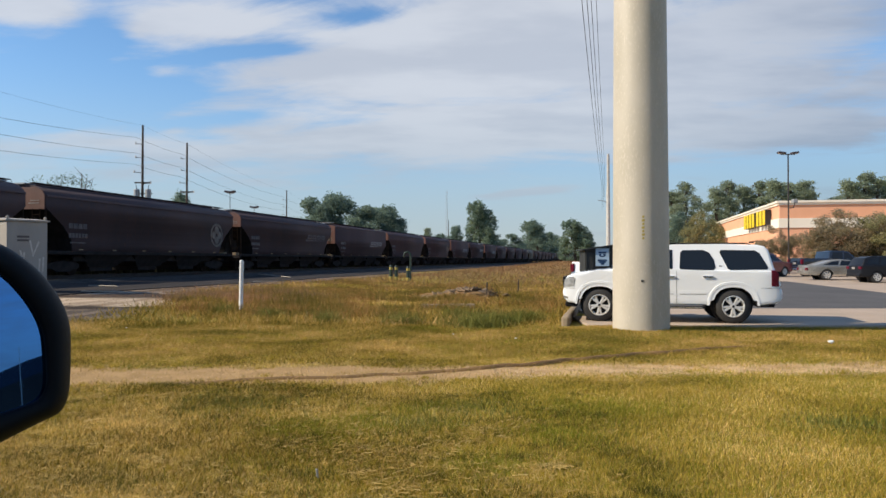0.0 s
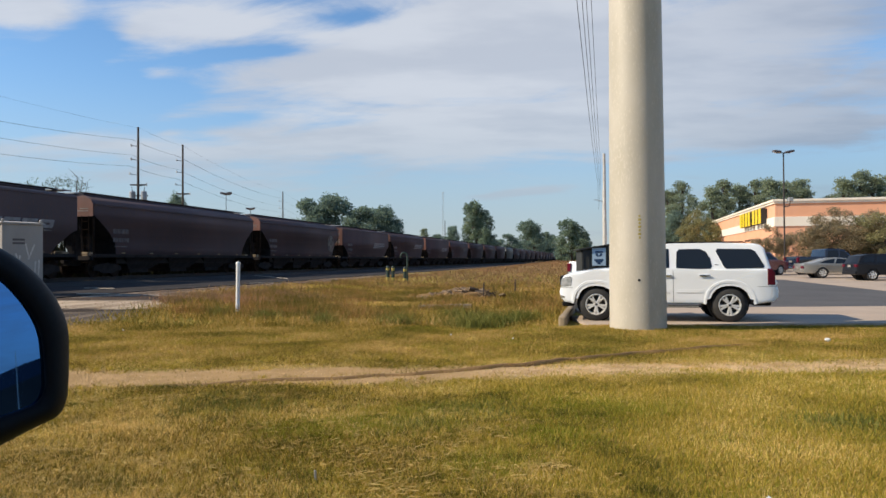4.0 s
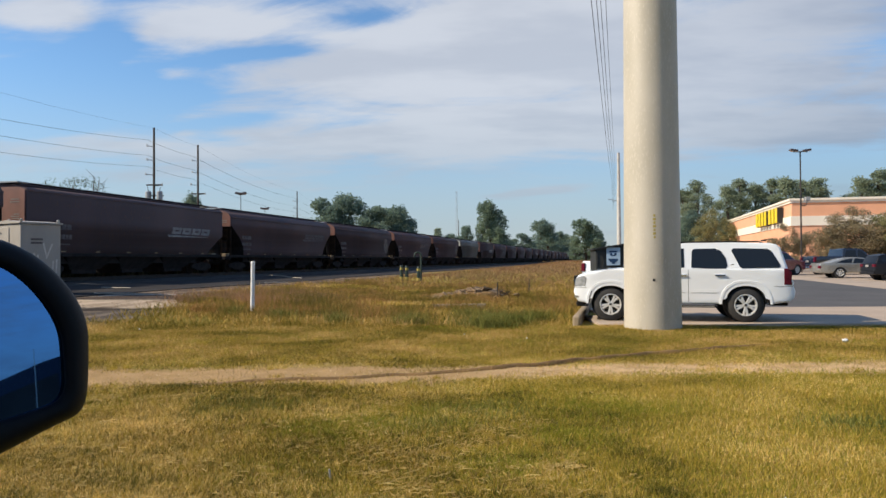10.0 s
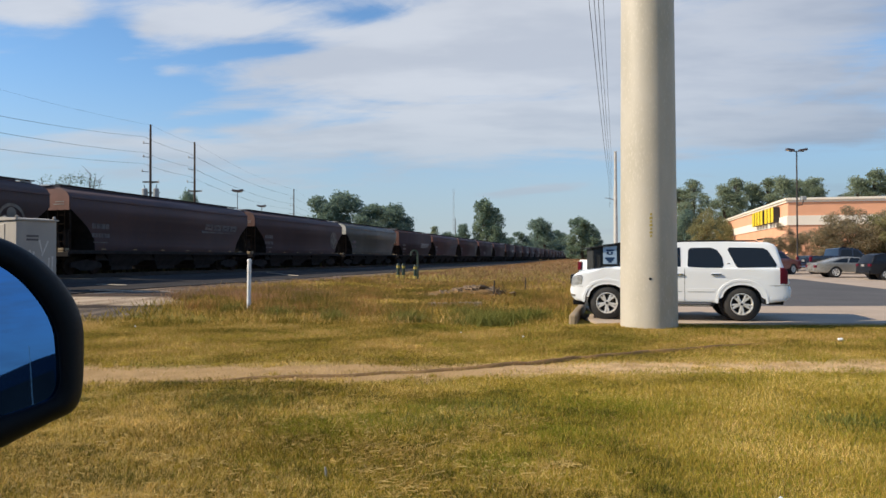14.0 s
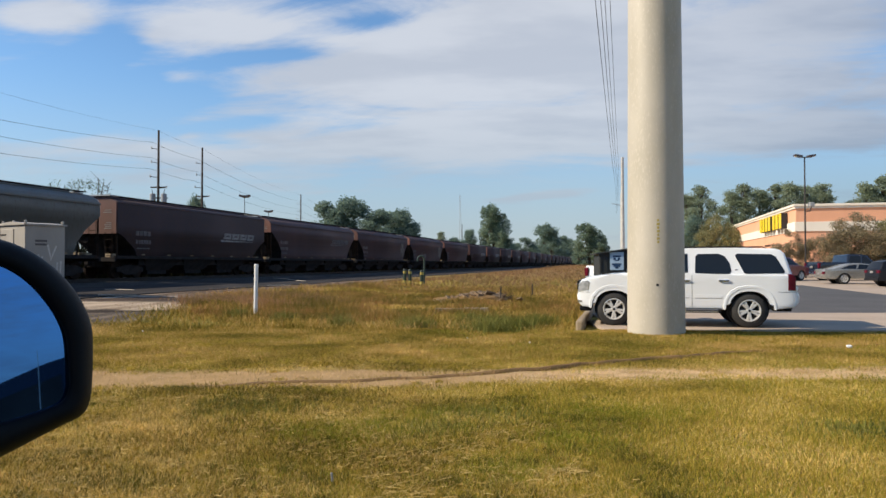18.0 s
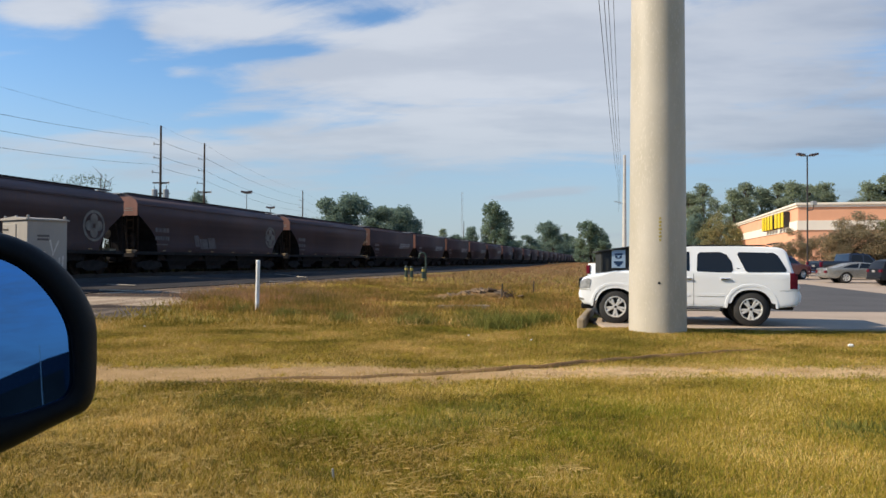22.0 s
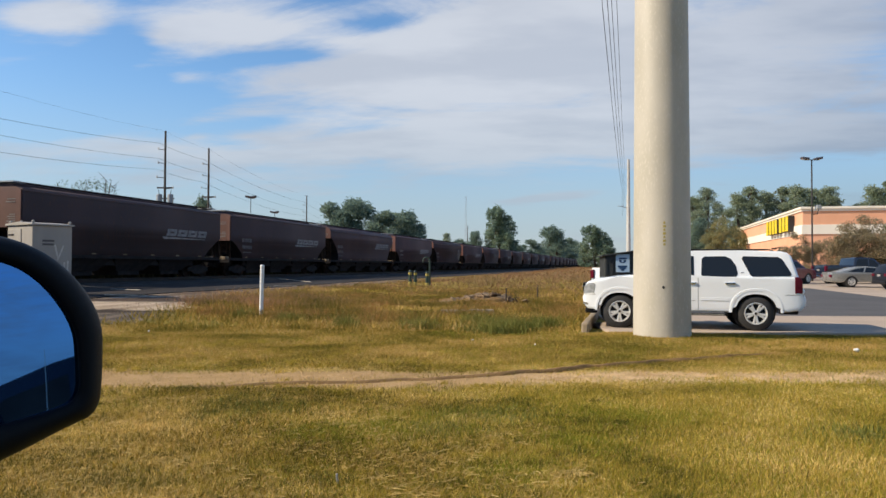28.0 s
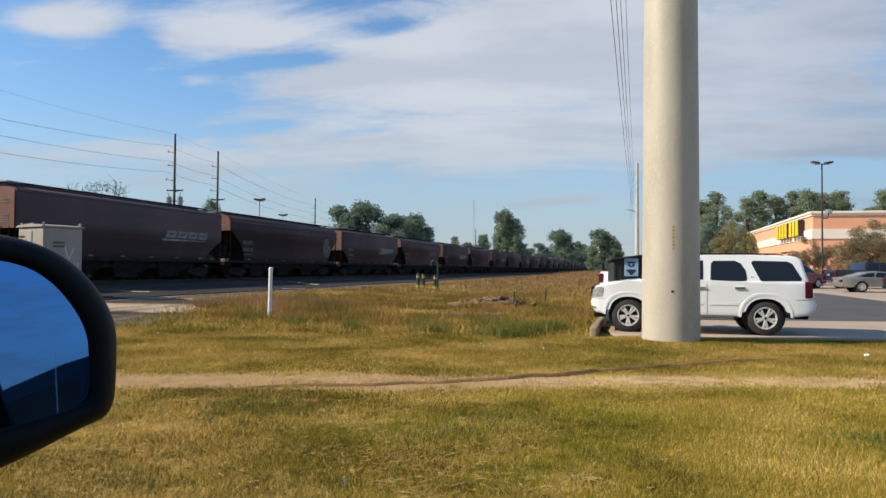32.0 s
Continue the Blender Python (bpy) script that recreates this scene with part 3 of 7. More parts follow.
    # wheel tracks in it: bands drawn out along the road
    run = mth("ADD", mth("MULTIPLY", x, TS), mth("MULTIPLY", y, TC))
    cb_, wn = N("ShaderNodeCombineXYZ"), N("ShaderNodeTexNoise")
    ln(mth("MULTIPLY", run, 0.16), cb_.inputs[0])
    ln(d, cb_.inputs[1])
    wn.inputs["Scale"].default_value, wn.inputs["Detail"].default_value, wn.inputs["Roughness"].default_value = 1.5, 6, 0.62
    ln(cb_.outputs[0], wn.inputs["Vector"])
    band = wn.outputs["Fac"]
    soil = mixc(rng(band, 0.44, 0.58), (0.10, 0.078, 0.06), (0.26, 0.205, 0.155))
    soil = mixc(rng(fine, 0.50, 0.58), soil, (0.12, 0.094, 0.072))
    # a turn-off of pale packed sand across it, edged by a rut and by bare dark earth
    lane = mth("ADD", mth("SUBTRACT", y, mth("MULTIPLY", x, 0.69)), mth("MULTIPLY", mth("SUBTRACT", band, 0.5), 1.6))
    strip = mth("MULTIPLY", rng(lane, 26.8, 27.2), rng(lane, 30.5, 30.1))
    soil = mixc(strip, soil, mixc(rng(mth("ADD", mth("MULTIPLY", band, 0.6), mth("MULTIPLY", fine, 0.4)), 0.42, 0.56), (0.30, 0.215, 0.14), (0.58, 0.45, 0.315)))
    for c0, wd, tone in ((26.4, 0.42, (0.055, 0.040, 0.030)), (31.3, 0.85, (0.085, 0.058, 0.042)), (33.0, 0.38, (0.42, 0.36, 0.29))):
        soil = mixc(rng(mth("ABSOLUTE", mth("SUBTRACT", lane, c0)), wd, wd * 0.6), soil, tone)
    soil = mixc(mth("MULTIPLY", rng(y, 25, 31), 0.85), soil, mixc(rng(band, 0.42, 0.58), (0.13, 0.085, 0.058), (0.30, 0.215, 0.155)))
    # the ground turns near black along the foot of the track
    soil = mixc(rng(dn, 16.9, 17.9), soil, (0.030, 0.027, 0.025))
    col = mixc(sand, col, soil)
    ln(col, b.inputs["Base Color"])
    b.inputs["Roughness"].default_value = 0.95
    b.inputs["Specular IOR Level"].default_value = 0.15
    bp = N("ShaderNodeBump")
    bp.inputs["Strength"].default_value, bp.inputs["Distance"].default_value = 0.8, 0.05
    ln(fine, bp.inputs["Height"])
    ln(bp.outputs[0], b.inputs["Normal"])
    return m


make_ground()


def sheet(name, xs, ys, fx, lift, thick, material, label, category):
    """A laid surface that follows the land: fx(u, v) gives the plan point."""
    bm = fresh()
    top = [[None] * len(ys) for _ in xs]
    for i, u in enumerate(xs):
        for j, w in enumerate(ys):
            px, py = fx(u, w)
            top[i][j] = bm.verts.new((px, py, float(land(px, py)) + lift))
    for i in range(len(xs) - 1):
        for j in range(len(ys) - 1):
            bm.faces.new((top[i][j], top[i + 1][j], top[i + 1][j + 1], top[i][j + 1]))
    bmesh.ops.recalc_face_normals(bm, faces=bm.faces[:])
    if sum(f.normal.z for f in bm.faces) < 0:
        bmesh.ops.reverse_faces(bm, faces=bm.faces[:])
    edge = [e for e in bm.edges if len(e.link_faces) == 1]
    r = bmesh.ops.extrude_edge_only(bm, edges=edge)
    for v in r["geom"]:
        if isinstance(v, bmesh.types.BMVert):
            v.co.z -= thick
    ob = link_mesh(name, bm, material)
    return tagged(ob, label, category, kind="structure")


# the parking lot: pale concrete slabs, then a wide lane of darker panels
def slab_grid():
    lot = thing("parking_lot", pose(0, 0, 0), "pale pinkish concrete parking lot with joints and a darker lane", "parking lot", kind="structure")
    ys = [LOT_Y, 18.8, 21.4, 25.5, 29.6, 34, 38.5, 43, 50, 58, 68, 80, 95]
    for a, c in zip(ys[:-1], ys[1:]):
        xa = float(lot_left((a + c) / 2))
        edges = [xa + 0.05] + [x for x in np.arange(-3.9, 95, 5.5 if a < 45 else 11.0) if x > xa + 1.5]
        for p, q in zip(edges[:-1], edges[1:]):
            # the middle panels of the lot take a darker grey
            asphalt = 21 <= a < 43 and q < 18.2
            bm = fresh()
            za, zc = [float(land(max(p, float(lot_left(t))) + 3, t)) for t in (a, c)]
            box(bm, p + 0.006, q - 0.006, a + 0.006, c - 0.006, -0.2, 0.0)
            for v in bm.verts:
                if v.co.z > -0.1:
                    v.co.z = (za if abs(v.co.y - a) < 0.1 else zc) + (0.028 if asphalt else 0.03)
                if v.co.x > edges[0] + 0.1:
                    v.co.x += 0.15 * (v.co.y - 30)
            part("asphalt_panel" if asphalt else "concrete_slab", bm, M_DARK_PANEL if asphalt else M_CONCRETE, lot)


slab_grid()

# service road beside the track
sheet("service_road", np.arange(-40, 330, 5.0), np.linspace(16.9, 23.2, 8), lambda s, d: tuple(along(s, d + 0.25 * math.sin(s * 0.31) * (d < 17.5))[:2]), 0.012, 0.1, M_ROAD,
      "dark grey asphalt service road running beside the railway", "road")


def make_track():
    tr = thing("railway_track", pose(0, 0, 0), "railway track with steel rails on wooden ties and grey ballast", "railway track", kind="structure")
    bm = fresh()
    prof = [(-5.2, 0.40), (-3.4, 0.47), (-2.0, 0.50), (2.0, 0.50), (3.4, 0.47), (5.0, 0.40), (5.0, -0.4), (-5.2, -0.4)]
    rings = []
    for s in np.arange(-90, 1100, 12.0):
        rings.append([bm.verts.new(along(s, TRACK_D + o + 0.12 * math.sin(s * 0.7 + o), z + 0.02 * math.sin(s + o))) for o, z in prof])
    for a, c in zip(rings[:-1], rings[1:]):
        for i in range(len(prof)):
            j = (i + 1) % len(prof)
            bm.faces.new((a[i], a[j], c[j], c[i]))
    bmesh.ops.recalc_face_normals(bm, faces=bm.faces[:])
    part("ballast", bm, M_BALLAST, tr)
    for o in (-0.72, 0.72):
        bm = fresh()
        for o2, z0, z1 in ((0.035, 0.60, RAIL_Z), (0.012, 0.535, 0.60), (0.07, 0.515, 0.535)):
            a = [bm.verts.new(along(s, TRACK_D + o + w, z)) for s in (-90, 1100) for w in (-o2, o2) for z in (z0, z1)]
            for q in ((0, 1, 3, 2), (4, 6, 7, 5), (0, 4, 5, 1), (2, 3, 7, 6), (0, 2, 6, 4), (1, 5, 7, 3)):
                bm.faces.new([a[k] for k in q])
        bmesh.ops.recalc_face_normals(bm, faces=bm.faces[:])
        part("rail", bm, M_RAIL, tr)
    bm = fresh()
    box(bm, -0.115, 0.115, -1.3, 1.3, -0.17, 0.0, 0.0)
    first = part("tie", bm, M_TIE, tr)
    turn = Matrix.Rotation(-TRACK_AZ + radians(90), 4, "Z")
    first.matrix_basis = Matrix.Translation(along(10, TRACK_D, 0.525)) @ turn
    for k in range(1, 150):
        again(first, tr, Matrix.Translation(along(10 + 0.6 * k, TRACK_D, 0.525)) @ turn)


make_track()

# ---- the train: covered hopper cars ----
CAR_HALF_W = 1.58


def hopper_end_x(z, half, short):
    if short:
        return half - float(np.interp(z, (1.18, 1.6, 2.2, 2.45), (1.75, 1.45, 0.55, 0.0)))
    return half - float(np.interp(z, (1.18, 1.82, 2.45, 3.25), (1.85, 1.68, 1.12, 0.0)))


def build_hopper(name, half, paint, sunlit_paint, emblem, label, short):
    """One covered hopper: x along the car, its leading end at +half; z from the rail's top."""
    car = thing(name, pose(0, 0, 0), label, "hopper car", "cars of the freight train")
    W = CAR_HALF_W
    # curved side and roof
    sec = [(W - 0.10, 1.18), (W - 0.03, 1.6), (W - 0.01, 1.82), (W, 2.2), (W, 2.45), (W, 2.9), (W - 0.01, 3.25), (W - 0.02, 3.5), (W - 0.05, 3.86), (W - 0.17, 4.06), (W - 0.42, 4.24), (W - 0.8, 4.36), (0, 4.42)]
    if short:                                    # upright sides under a flatter roof
        sec[6:] = [(W, 3.25), (W, 3.6), (W, 4.06), (W - 0.05, 4.16), (W - 0.35, 4.25), (W - 0.8, 4.33), (0, 4.42)]
    ring = sec + [(-y, z) for y, z in sec[-2::-1]]
    bm = fresh()
    f = [bm.verts.new((hopper_end_x(z, half, short), y, z)) for y, z in ring]
    b = [bm.verts.new((-hopper_end_x(z, half, short), y, z)) for y, z in ring]
    n = len(ring)
    for i in range(n - 1):
        bm.faces.new((f[i], f[i + 1], b[i + 1], b[i])).smooth = True
    bm.faces.new((f[n - 1], f[0], b[0], b[n - 1]))
    for e in (f, b):
        for i in range(n // 2 - 1):
            fc = bm.faces.new((e[i], e[i + 1], e[n - 2 - i], e[n - 1 - i]))
            # below the end sheet the slope takes the near-black tone of deep shade
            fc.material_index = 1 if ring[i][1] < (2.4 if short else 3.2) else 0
        bm.faces.new((e[n // 2 - 1], e[n // 2], e[n // 2 + 1]))
    bmesh.ops.recalc_face_normals(bm, faces=bm.faces[:])
    part("body", bm, [paint, M_IRON_SHADE], car)
    # end panels, in a warmer, brighter copy of the body paint as if sunlit
    bm = fresh()
    foot = 2.40 if short else 3.2
    crest = [(W - 0.06, 4.08), (W - 0.35, 4.22), (-W + 0.35, 4.22), (-W + 0.06, 4.08)] if short else [(W - 0.06, 3.86), (W - 0.2, 4.08), (W - 0.55, 4.26), (-W + 0.55, 4.26), (-W + 0.2, 4.08), (-W + 0.06, 3.86)]
    prism(bm, [(-W + 0.06, foot), (W - 0.06, foot)] + crest, -0.025, 0.025, 0.01, 1)
    ep = part("end_panel", bm, sunlit_paint, car, "end sheet in a warmer, sunlit copy of the body paint")
    ep.matrix_basis = pose(half + 0.03, 0, 0, 0, 0, 90)
    again(ep, car, pose(-half - 0.03, 0, 0, 0, 0, 90))
    # painted notices on the end sheets
    rows = ((3.62, 0.5), (3.50, 0.62)) if not short else ((3.66, 0.42), (3.54, 0.5), (2.98, 0.3), (2.88, 0.42), (2.78, 0.36), (2.68, 0.45))
    for zz, wd in rows:
        for ex in (-1, 1):
            bm = fresh()
            box(bm, -0.004, 0.004, -wd, 0, -0.022, 0.022)
            o = part("notice_bar", bm, M_LETTER, car)
            o.matrix_basis = pose(ex * (half + 0.062), ex * (W - 0.35) + (wd if ex < 0 else 0), zz)
    # eave strip and side sill
    for y in (-1, 1):
        bm = fresh()
        box(bm, -half + 0.02, half - 0.02, y * (W - 0.02), y * (W + 0.035), 4.02 if short else 3.80, 4.10 if short else 3.90, 0.012)
        part("eave_rail", bm, paint, car)
        bm = fresh()
        box(bm, -half - 0.05, half + 0.05, y * (W - 0.22), y * (W - 0.085), 1.06, 1.24, 0.012)
        part("side_sill", bm, M_IRON_SHADE, car)
    # side posts seen on the sloping ends
    for ex in (-1, 1):
        for y in (-1, 1):
            bm = fresh()
            tube(bm, (ex * (half - 0.06), y * (W - 0.10), 1.2), (ex * (half - 0.06), y * (W - 0.10), 3.3), 0.05, 0.05, 6)
            part("corner_post", bm, M_RUST, car)
            bm = fresh()
            for o in (0.0, 0.42):
                tube(bm, (ex * (half + 0.06), y * (0.85 + o), 0.75), (ex * (half + 0.06), y * (0.85 + o), 2.5 if short else 3.25), 0.016, 0.016, 5)
            for k in range(4 if short else 6):
                tube(bm, (ex * (half + 0.06), y * 0.85, 0.8 + 0.43 * k), (ex * (half + 0.06), y * 1.27, 0.8 + 0.43 * k), 0.014, 0.014, 5)
            part("ladder", bm, M_RUST, car)
        bm = fresh()
        box(bm, ex * (half - 1.9), ex * (half + 0.1), -W + 0.1, W - 0.1, 1.08, 1.14)
        box(bm, ex * (half + 0.02), ex * (half + 0.14), -W + 0.05, W - 0.05, 0.92, 1.14, 0.01)
        part("end_platform", bm, M_IRON_SHADE, car)
        bm = fresh()
        box(bm, ex * (half - 1.6), ex * (half + 0.25), -0.2, 0.2, 0.72, 1.1)
        box(bm, ex * (half + 0.2), ex * (half + 0.44), -0.13, 0.13, 0.76, 1.0, 0.03)
        part("coupler", bm, M_IRON_SHADE, car)
        bm = fresh()
        tube(bm, (ex * (half - 1.15), 0.3, 1.5), (ex * (half - 1.15), 0.3, 2.3), 0.2, 0.2, 10)
        part("brake_cylinder", bm, M_IRON_SHADE, car)
        bm = fresh()
        lathe(bm, [(0.02, 0), (0.28, 0.01), (0.28, 0.05), (0.02, 0.06)], 14, "y", pose(ex * (half - 0.15), -0.6, 2.2, 0, 0, 90))
        part("brake_wheel", bm, M_IRON_SHADE, car)
        # pale beige gives these boxes the look of sunlit gear
        bm = fresh()
        box(bm, min(ex * (half - 0.75), ex * (half - 0.05)), max(ex * (half - 0.75), ex * (half - 0.05)), -W + 0.25, -W + 0.75, 1.14, 1.42, 0.02)
        part("valve_box", bm, M_CURB, car, "box on the end platform in a sunlit-looking beige")
        bm = fresh()
        box(bm, min(ex * (half - 0.5), ex * (half - 0.05)), max(ex * (half - 0.5), ex * (half - 0.05)), W - 0.85, W - 0.45, 1.14, 1.34, 0.02)
        part("valve_box", bm, M_CURB, car, "box on the end platform in a sunlit-looking beige")
        # centre plate added to close the view through the open end
        bm = fresh()
        box(bm, min(ex * (half - 2.3), ex * (half - 0.45)), max(ex * (half - 2.3), ex * (half - 0.45)), -0.06, 0.06, 1.1, 2.4 if short else 3.1)
        part("end_web", bm, M_IRON_SHADE, car)
        bm = fresh()
        for yy in (-0.55, 0.0, 0.55):
            tube(bm, (ex * (half - 0.5), yy, 1.14), (ex * (half - 0.10), yy, 2.42 if short else 3.2), 0.045, 0.045, 6)
        part("end_stanchion", bm, M_IRON_SHADE, car)
        bm = fresh()
        box(bm, ex * (half - 0.6), ex * (half + 0.12), -1.15 if short else -0.45, 1.15 if short else 0.45, 4.42, 4.48)
        part("end_walkway", bm, M_GALV, car)
    # roof hatches and running boards
    bm = fresh()
    box(bm, -half + 0.7, half - 0.7, -0.33, 0.33, 4.38, 4.56, 0.04)
    part("roof_hatch", bm, paint, car)
    for y in (-1, 1):
        bm = fresh()
        box(bm, -half + 0.1, half - 0.1, y * 0.55, y * 0.85, 4.47, 4.51)
        part("running_board", bm, M_IRON_SHADE, car)
    # outlet hoppers below, near black for the shade under the car
    for k in range(3):
        cx = (k - 1) * (half * 0.46)
        bm = fresh()
        hw = half * 0.23
        a = [bm.verts.new((cx + x, y, 1.2)) for x, y in ((-hw, -1.42), (hw, -1.42), (hw, 1.42), (-hw, 1.42))]
        c = [bm.verts.new((cx + x, y, 0.42)) for x, y in ((-1.1, -0.9), (1.1, -0.9), (1.1, 0.9), (-1.1, 0.9))]
        for i in range(4):
            j = (i + 1) % 4
            bm.faces.new((a[i], c[i], c[j], a[j]))
        bm.faces.new(c)
        bm.faces.new(a[::-1])
        box(bm, cx - 0.9, cx + 0.9, -0.85, 0.85, 0.20, 0.42, 0.02)
        bmesh.ops.recalc_face_normals(bm, faces=bm.faces[:])
        part("outlet_hopper", bm, M_IRON_SHADE, car)
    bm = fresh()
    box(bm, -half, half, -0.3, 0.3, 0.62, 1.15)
    part("centre_sill", bm, M_IRON_SHADE, car)
    for y in (-1, 1):
        bm = fresh()
        box(bm, -half + 2.4, half - 2.4, y * 1.05, y * 1.12, 0.72, 1.1)
        part("brake_pipe_rack", bm, M_IRON_SHADE, car)
    # reflectors along the sill 
    bm = fresh()
    box(bm, -0.16, 0.16, -0.008, 0.0, -0.03, 0.03)
    r0 = part("reflector", bm, M_REFLECTOR, car)
    for y in (-1, 1):
        for k in range(6):
            mm = pose((k - 2.5) * (half * 0.29), y * (W - 0.07) - (0 if y < 0 else -0.008), 1.31)
            if r0.matrix_basis.translation.length < 0.01:
                r0.matrix_basis = mm
            else:
                again(r0, car, mm)
    # writing is given as plain bars
    for y in (-1, 1):
        yy = y * (W + 0.004)

        def bar(nm, x0, x1, z0, z1, m, skew=0.0):
            bm = fresh()
            prism(bm, [(x0, z0), (x1, z0), (x1 + skew, z1), (x0 + skew, z1)], yy - 0.004, yy + 0.004)
            part(nm, bm, m, car)
        lead = half - 1.5 if y > 0 else -half + 2.9
        nm_ = M_LETTER_DIM
        for k in range(4):
            bar("mark_bar", lead - 0.34 * (k + 1) + 0.05, lead - 0.34 * k, 2.36, 2.62, nm_)
        for k in range(6):
            bar("mark_bar", lead - 0.23 * (k + 1) + 0.04, lead - 0.23 * k, 1.90, 2.13, nm_)
        bar("mark_bar", lead - 1.2, lead - 0.1, 1.62, 1.69, M_LETTER_DIM)
        tail = -half + 1.5 if y > 0 else half - 5.9
        if emblem in ("swoosh", "faded"):
            lm = M_LETTER if emblem == "swoosh" else M_LETTER_DIM
            z0 = 2.46 if short else 2.66
            sk = -0.20 if y > 0 else 0.20
            for k in range(4):
                x0 = tail + 0.25 + 1.06 * k
                bar("logo_bar", x0, x0 + 0.94, z0, z0 + 0.15, lm, sk * 0.38)
                bar("logo_bar", x0 + sk * 0.5, x0 + 0.94 + sk * 0.5, z0 + 0.25, z0 + 0.40, lm, sk * 0.38)
                bar("logo_bar", x0 + sk * 0.38, x0 + 0.26 + sk * 0.38, z0 + 0.13, z0 + 0.27, lm, sk * 0.3)
                bar("logo_bar", x0 + 0.66 + sk * 0.38, x0 + 0.90 + sk * 0.38, z0 + 0.13, z0 + 0.27, lm, sk * 0.3)
            bm = fresh()
            e0, e1 = (tail + 0.3, tail + 4.75) if y > 0 else (tail + 4.2, tail - 0.25)
            prism(bm, [(e0, z0 - 0.10), (e1, z0 - 0.06), (e1 - 0.12 * y, z0 - 0.20), (e0, z0 - 0.125)], yy - 0.004, yy + 0.004)
            part("logo_stripe", bm, lm, car)
        if emblem in ("circle", "tagged"):
            bm = fresh()
            lathe(bm, [(0.66, -0.005), (0.80, 0.0), (0.80, 0.008), (0.66, 0.008)], 28, "y", pose(tail + 0.8, yy, 2.48))
            bmesh.ops.delete(bm, geom=[f for f in bm.faces if len(f.verts) > 4], context="FACES")
            part("emblem_ring", bm, M_EMBLEM, car)
            for q in range(4):
                bm = fresh()
                lathe(bm, [(0.02, 0.0), (0.27, 0.002), (0.27, 0.006), (0.02, 0.007)], 14, "y",
                      pose(tail + 0.8 + 0.36 * math.cos(q * math.pi / 2), yy, 2.48 + 0.36 * math.sin(q * math.pi / 2)))
                part("emblem_disc", bm, M_EMBLEM, car)
        if emblem == "tagged":
            for k, (x0, x1, z0, z1) in enumerate(((-0.5, 0.3, 1.5, 2.2), (0.4, 1.3, 1.45, 2.1), (1.4, 1.9, 1.6, 2.3))):
                bar("paint_tag", x0 + 1.5, x1 + 1.5, z0, z1, M_LETTER_DIM, 0.2)
    # trucks and wheelsets
    for ex in (-1, 1):
        bm = fresh()
        for y in (-1, 1):
            prism_pts = [(-1.15, 0.36), (-0.75, 0.36), (-0.45, 0.20), (0.45, 0.20), (0.75, 0.36), (1.15, 0.36), (1.15, 0.58), (0.55, 0.72), (-0.55, 0.72), (-1.15, 0.58)]
            bm2 = fresh()
            prism(bm2, prism_pts, y * 1.02 - 0.06, y * 1.02 + 0.06, 0.015, 1)
            tmp = bpy.data.meshes.new("side_frame")
            bm2.to_mesh(tmp)
            bm2.free()
            bm.from_mesh(tmp)
            bpy.data.meshes.remove(tmp)
        box(bm, -0.2, 0.2, -1.05, 1.05, 0.45, 0.78)
        truck = part("truck", bm, M_IRON_SHADE, car)
        truck.matrix_basis = pose(ex * (half - 1.75), 0, 0)
        for wx in (-1, 1):
            bm = fresh()
            for y in (-1, 1):
                lathe(bm, [(0.14, -0.07), (0.36, -0.05), (0.45, -0.065), (0.46, 0.05), (0.485, 0.065), (0.44, 0.075), (0.34, 0.02), (0.14, 0.05)] if y < 0 else
                      [(0.14, -0.05), (0.34, -0.02), (0.44, -0.075), (0.485, -0.065), (0.46, -0.05), (0.45, 0.065), (0.36, 0.05), (0.14, 0.07)], 20, "y", pose(0, y * 0.76, 0))
            tube(bm, (0, -1.0, 0), (0, 1.0, 0), 0.08, 0.08, 10)
            ws = part("wheelset", bm, M_RUST, truck)
            ws.matrix_basis = pose(wx * 0.89, 0, 0.46)
            ws["axle"] = wx
    return car


# ---- road vehicles ----


def arch(cx, cz, r, n=9, a0=180, a1=0):
    return [(cx + r * math.cos(radians(a0 + (a1 - a0) * i / (n - 1))), cz + r * math.sin(radians(a0 + (a1 - a0) * i / (n - 1)))) for i in range(n)]


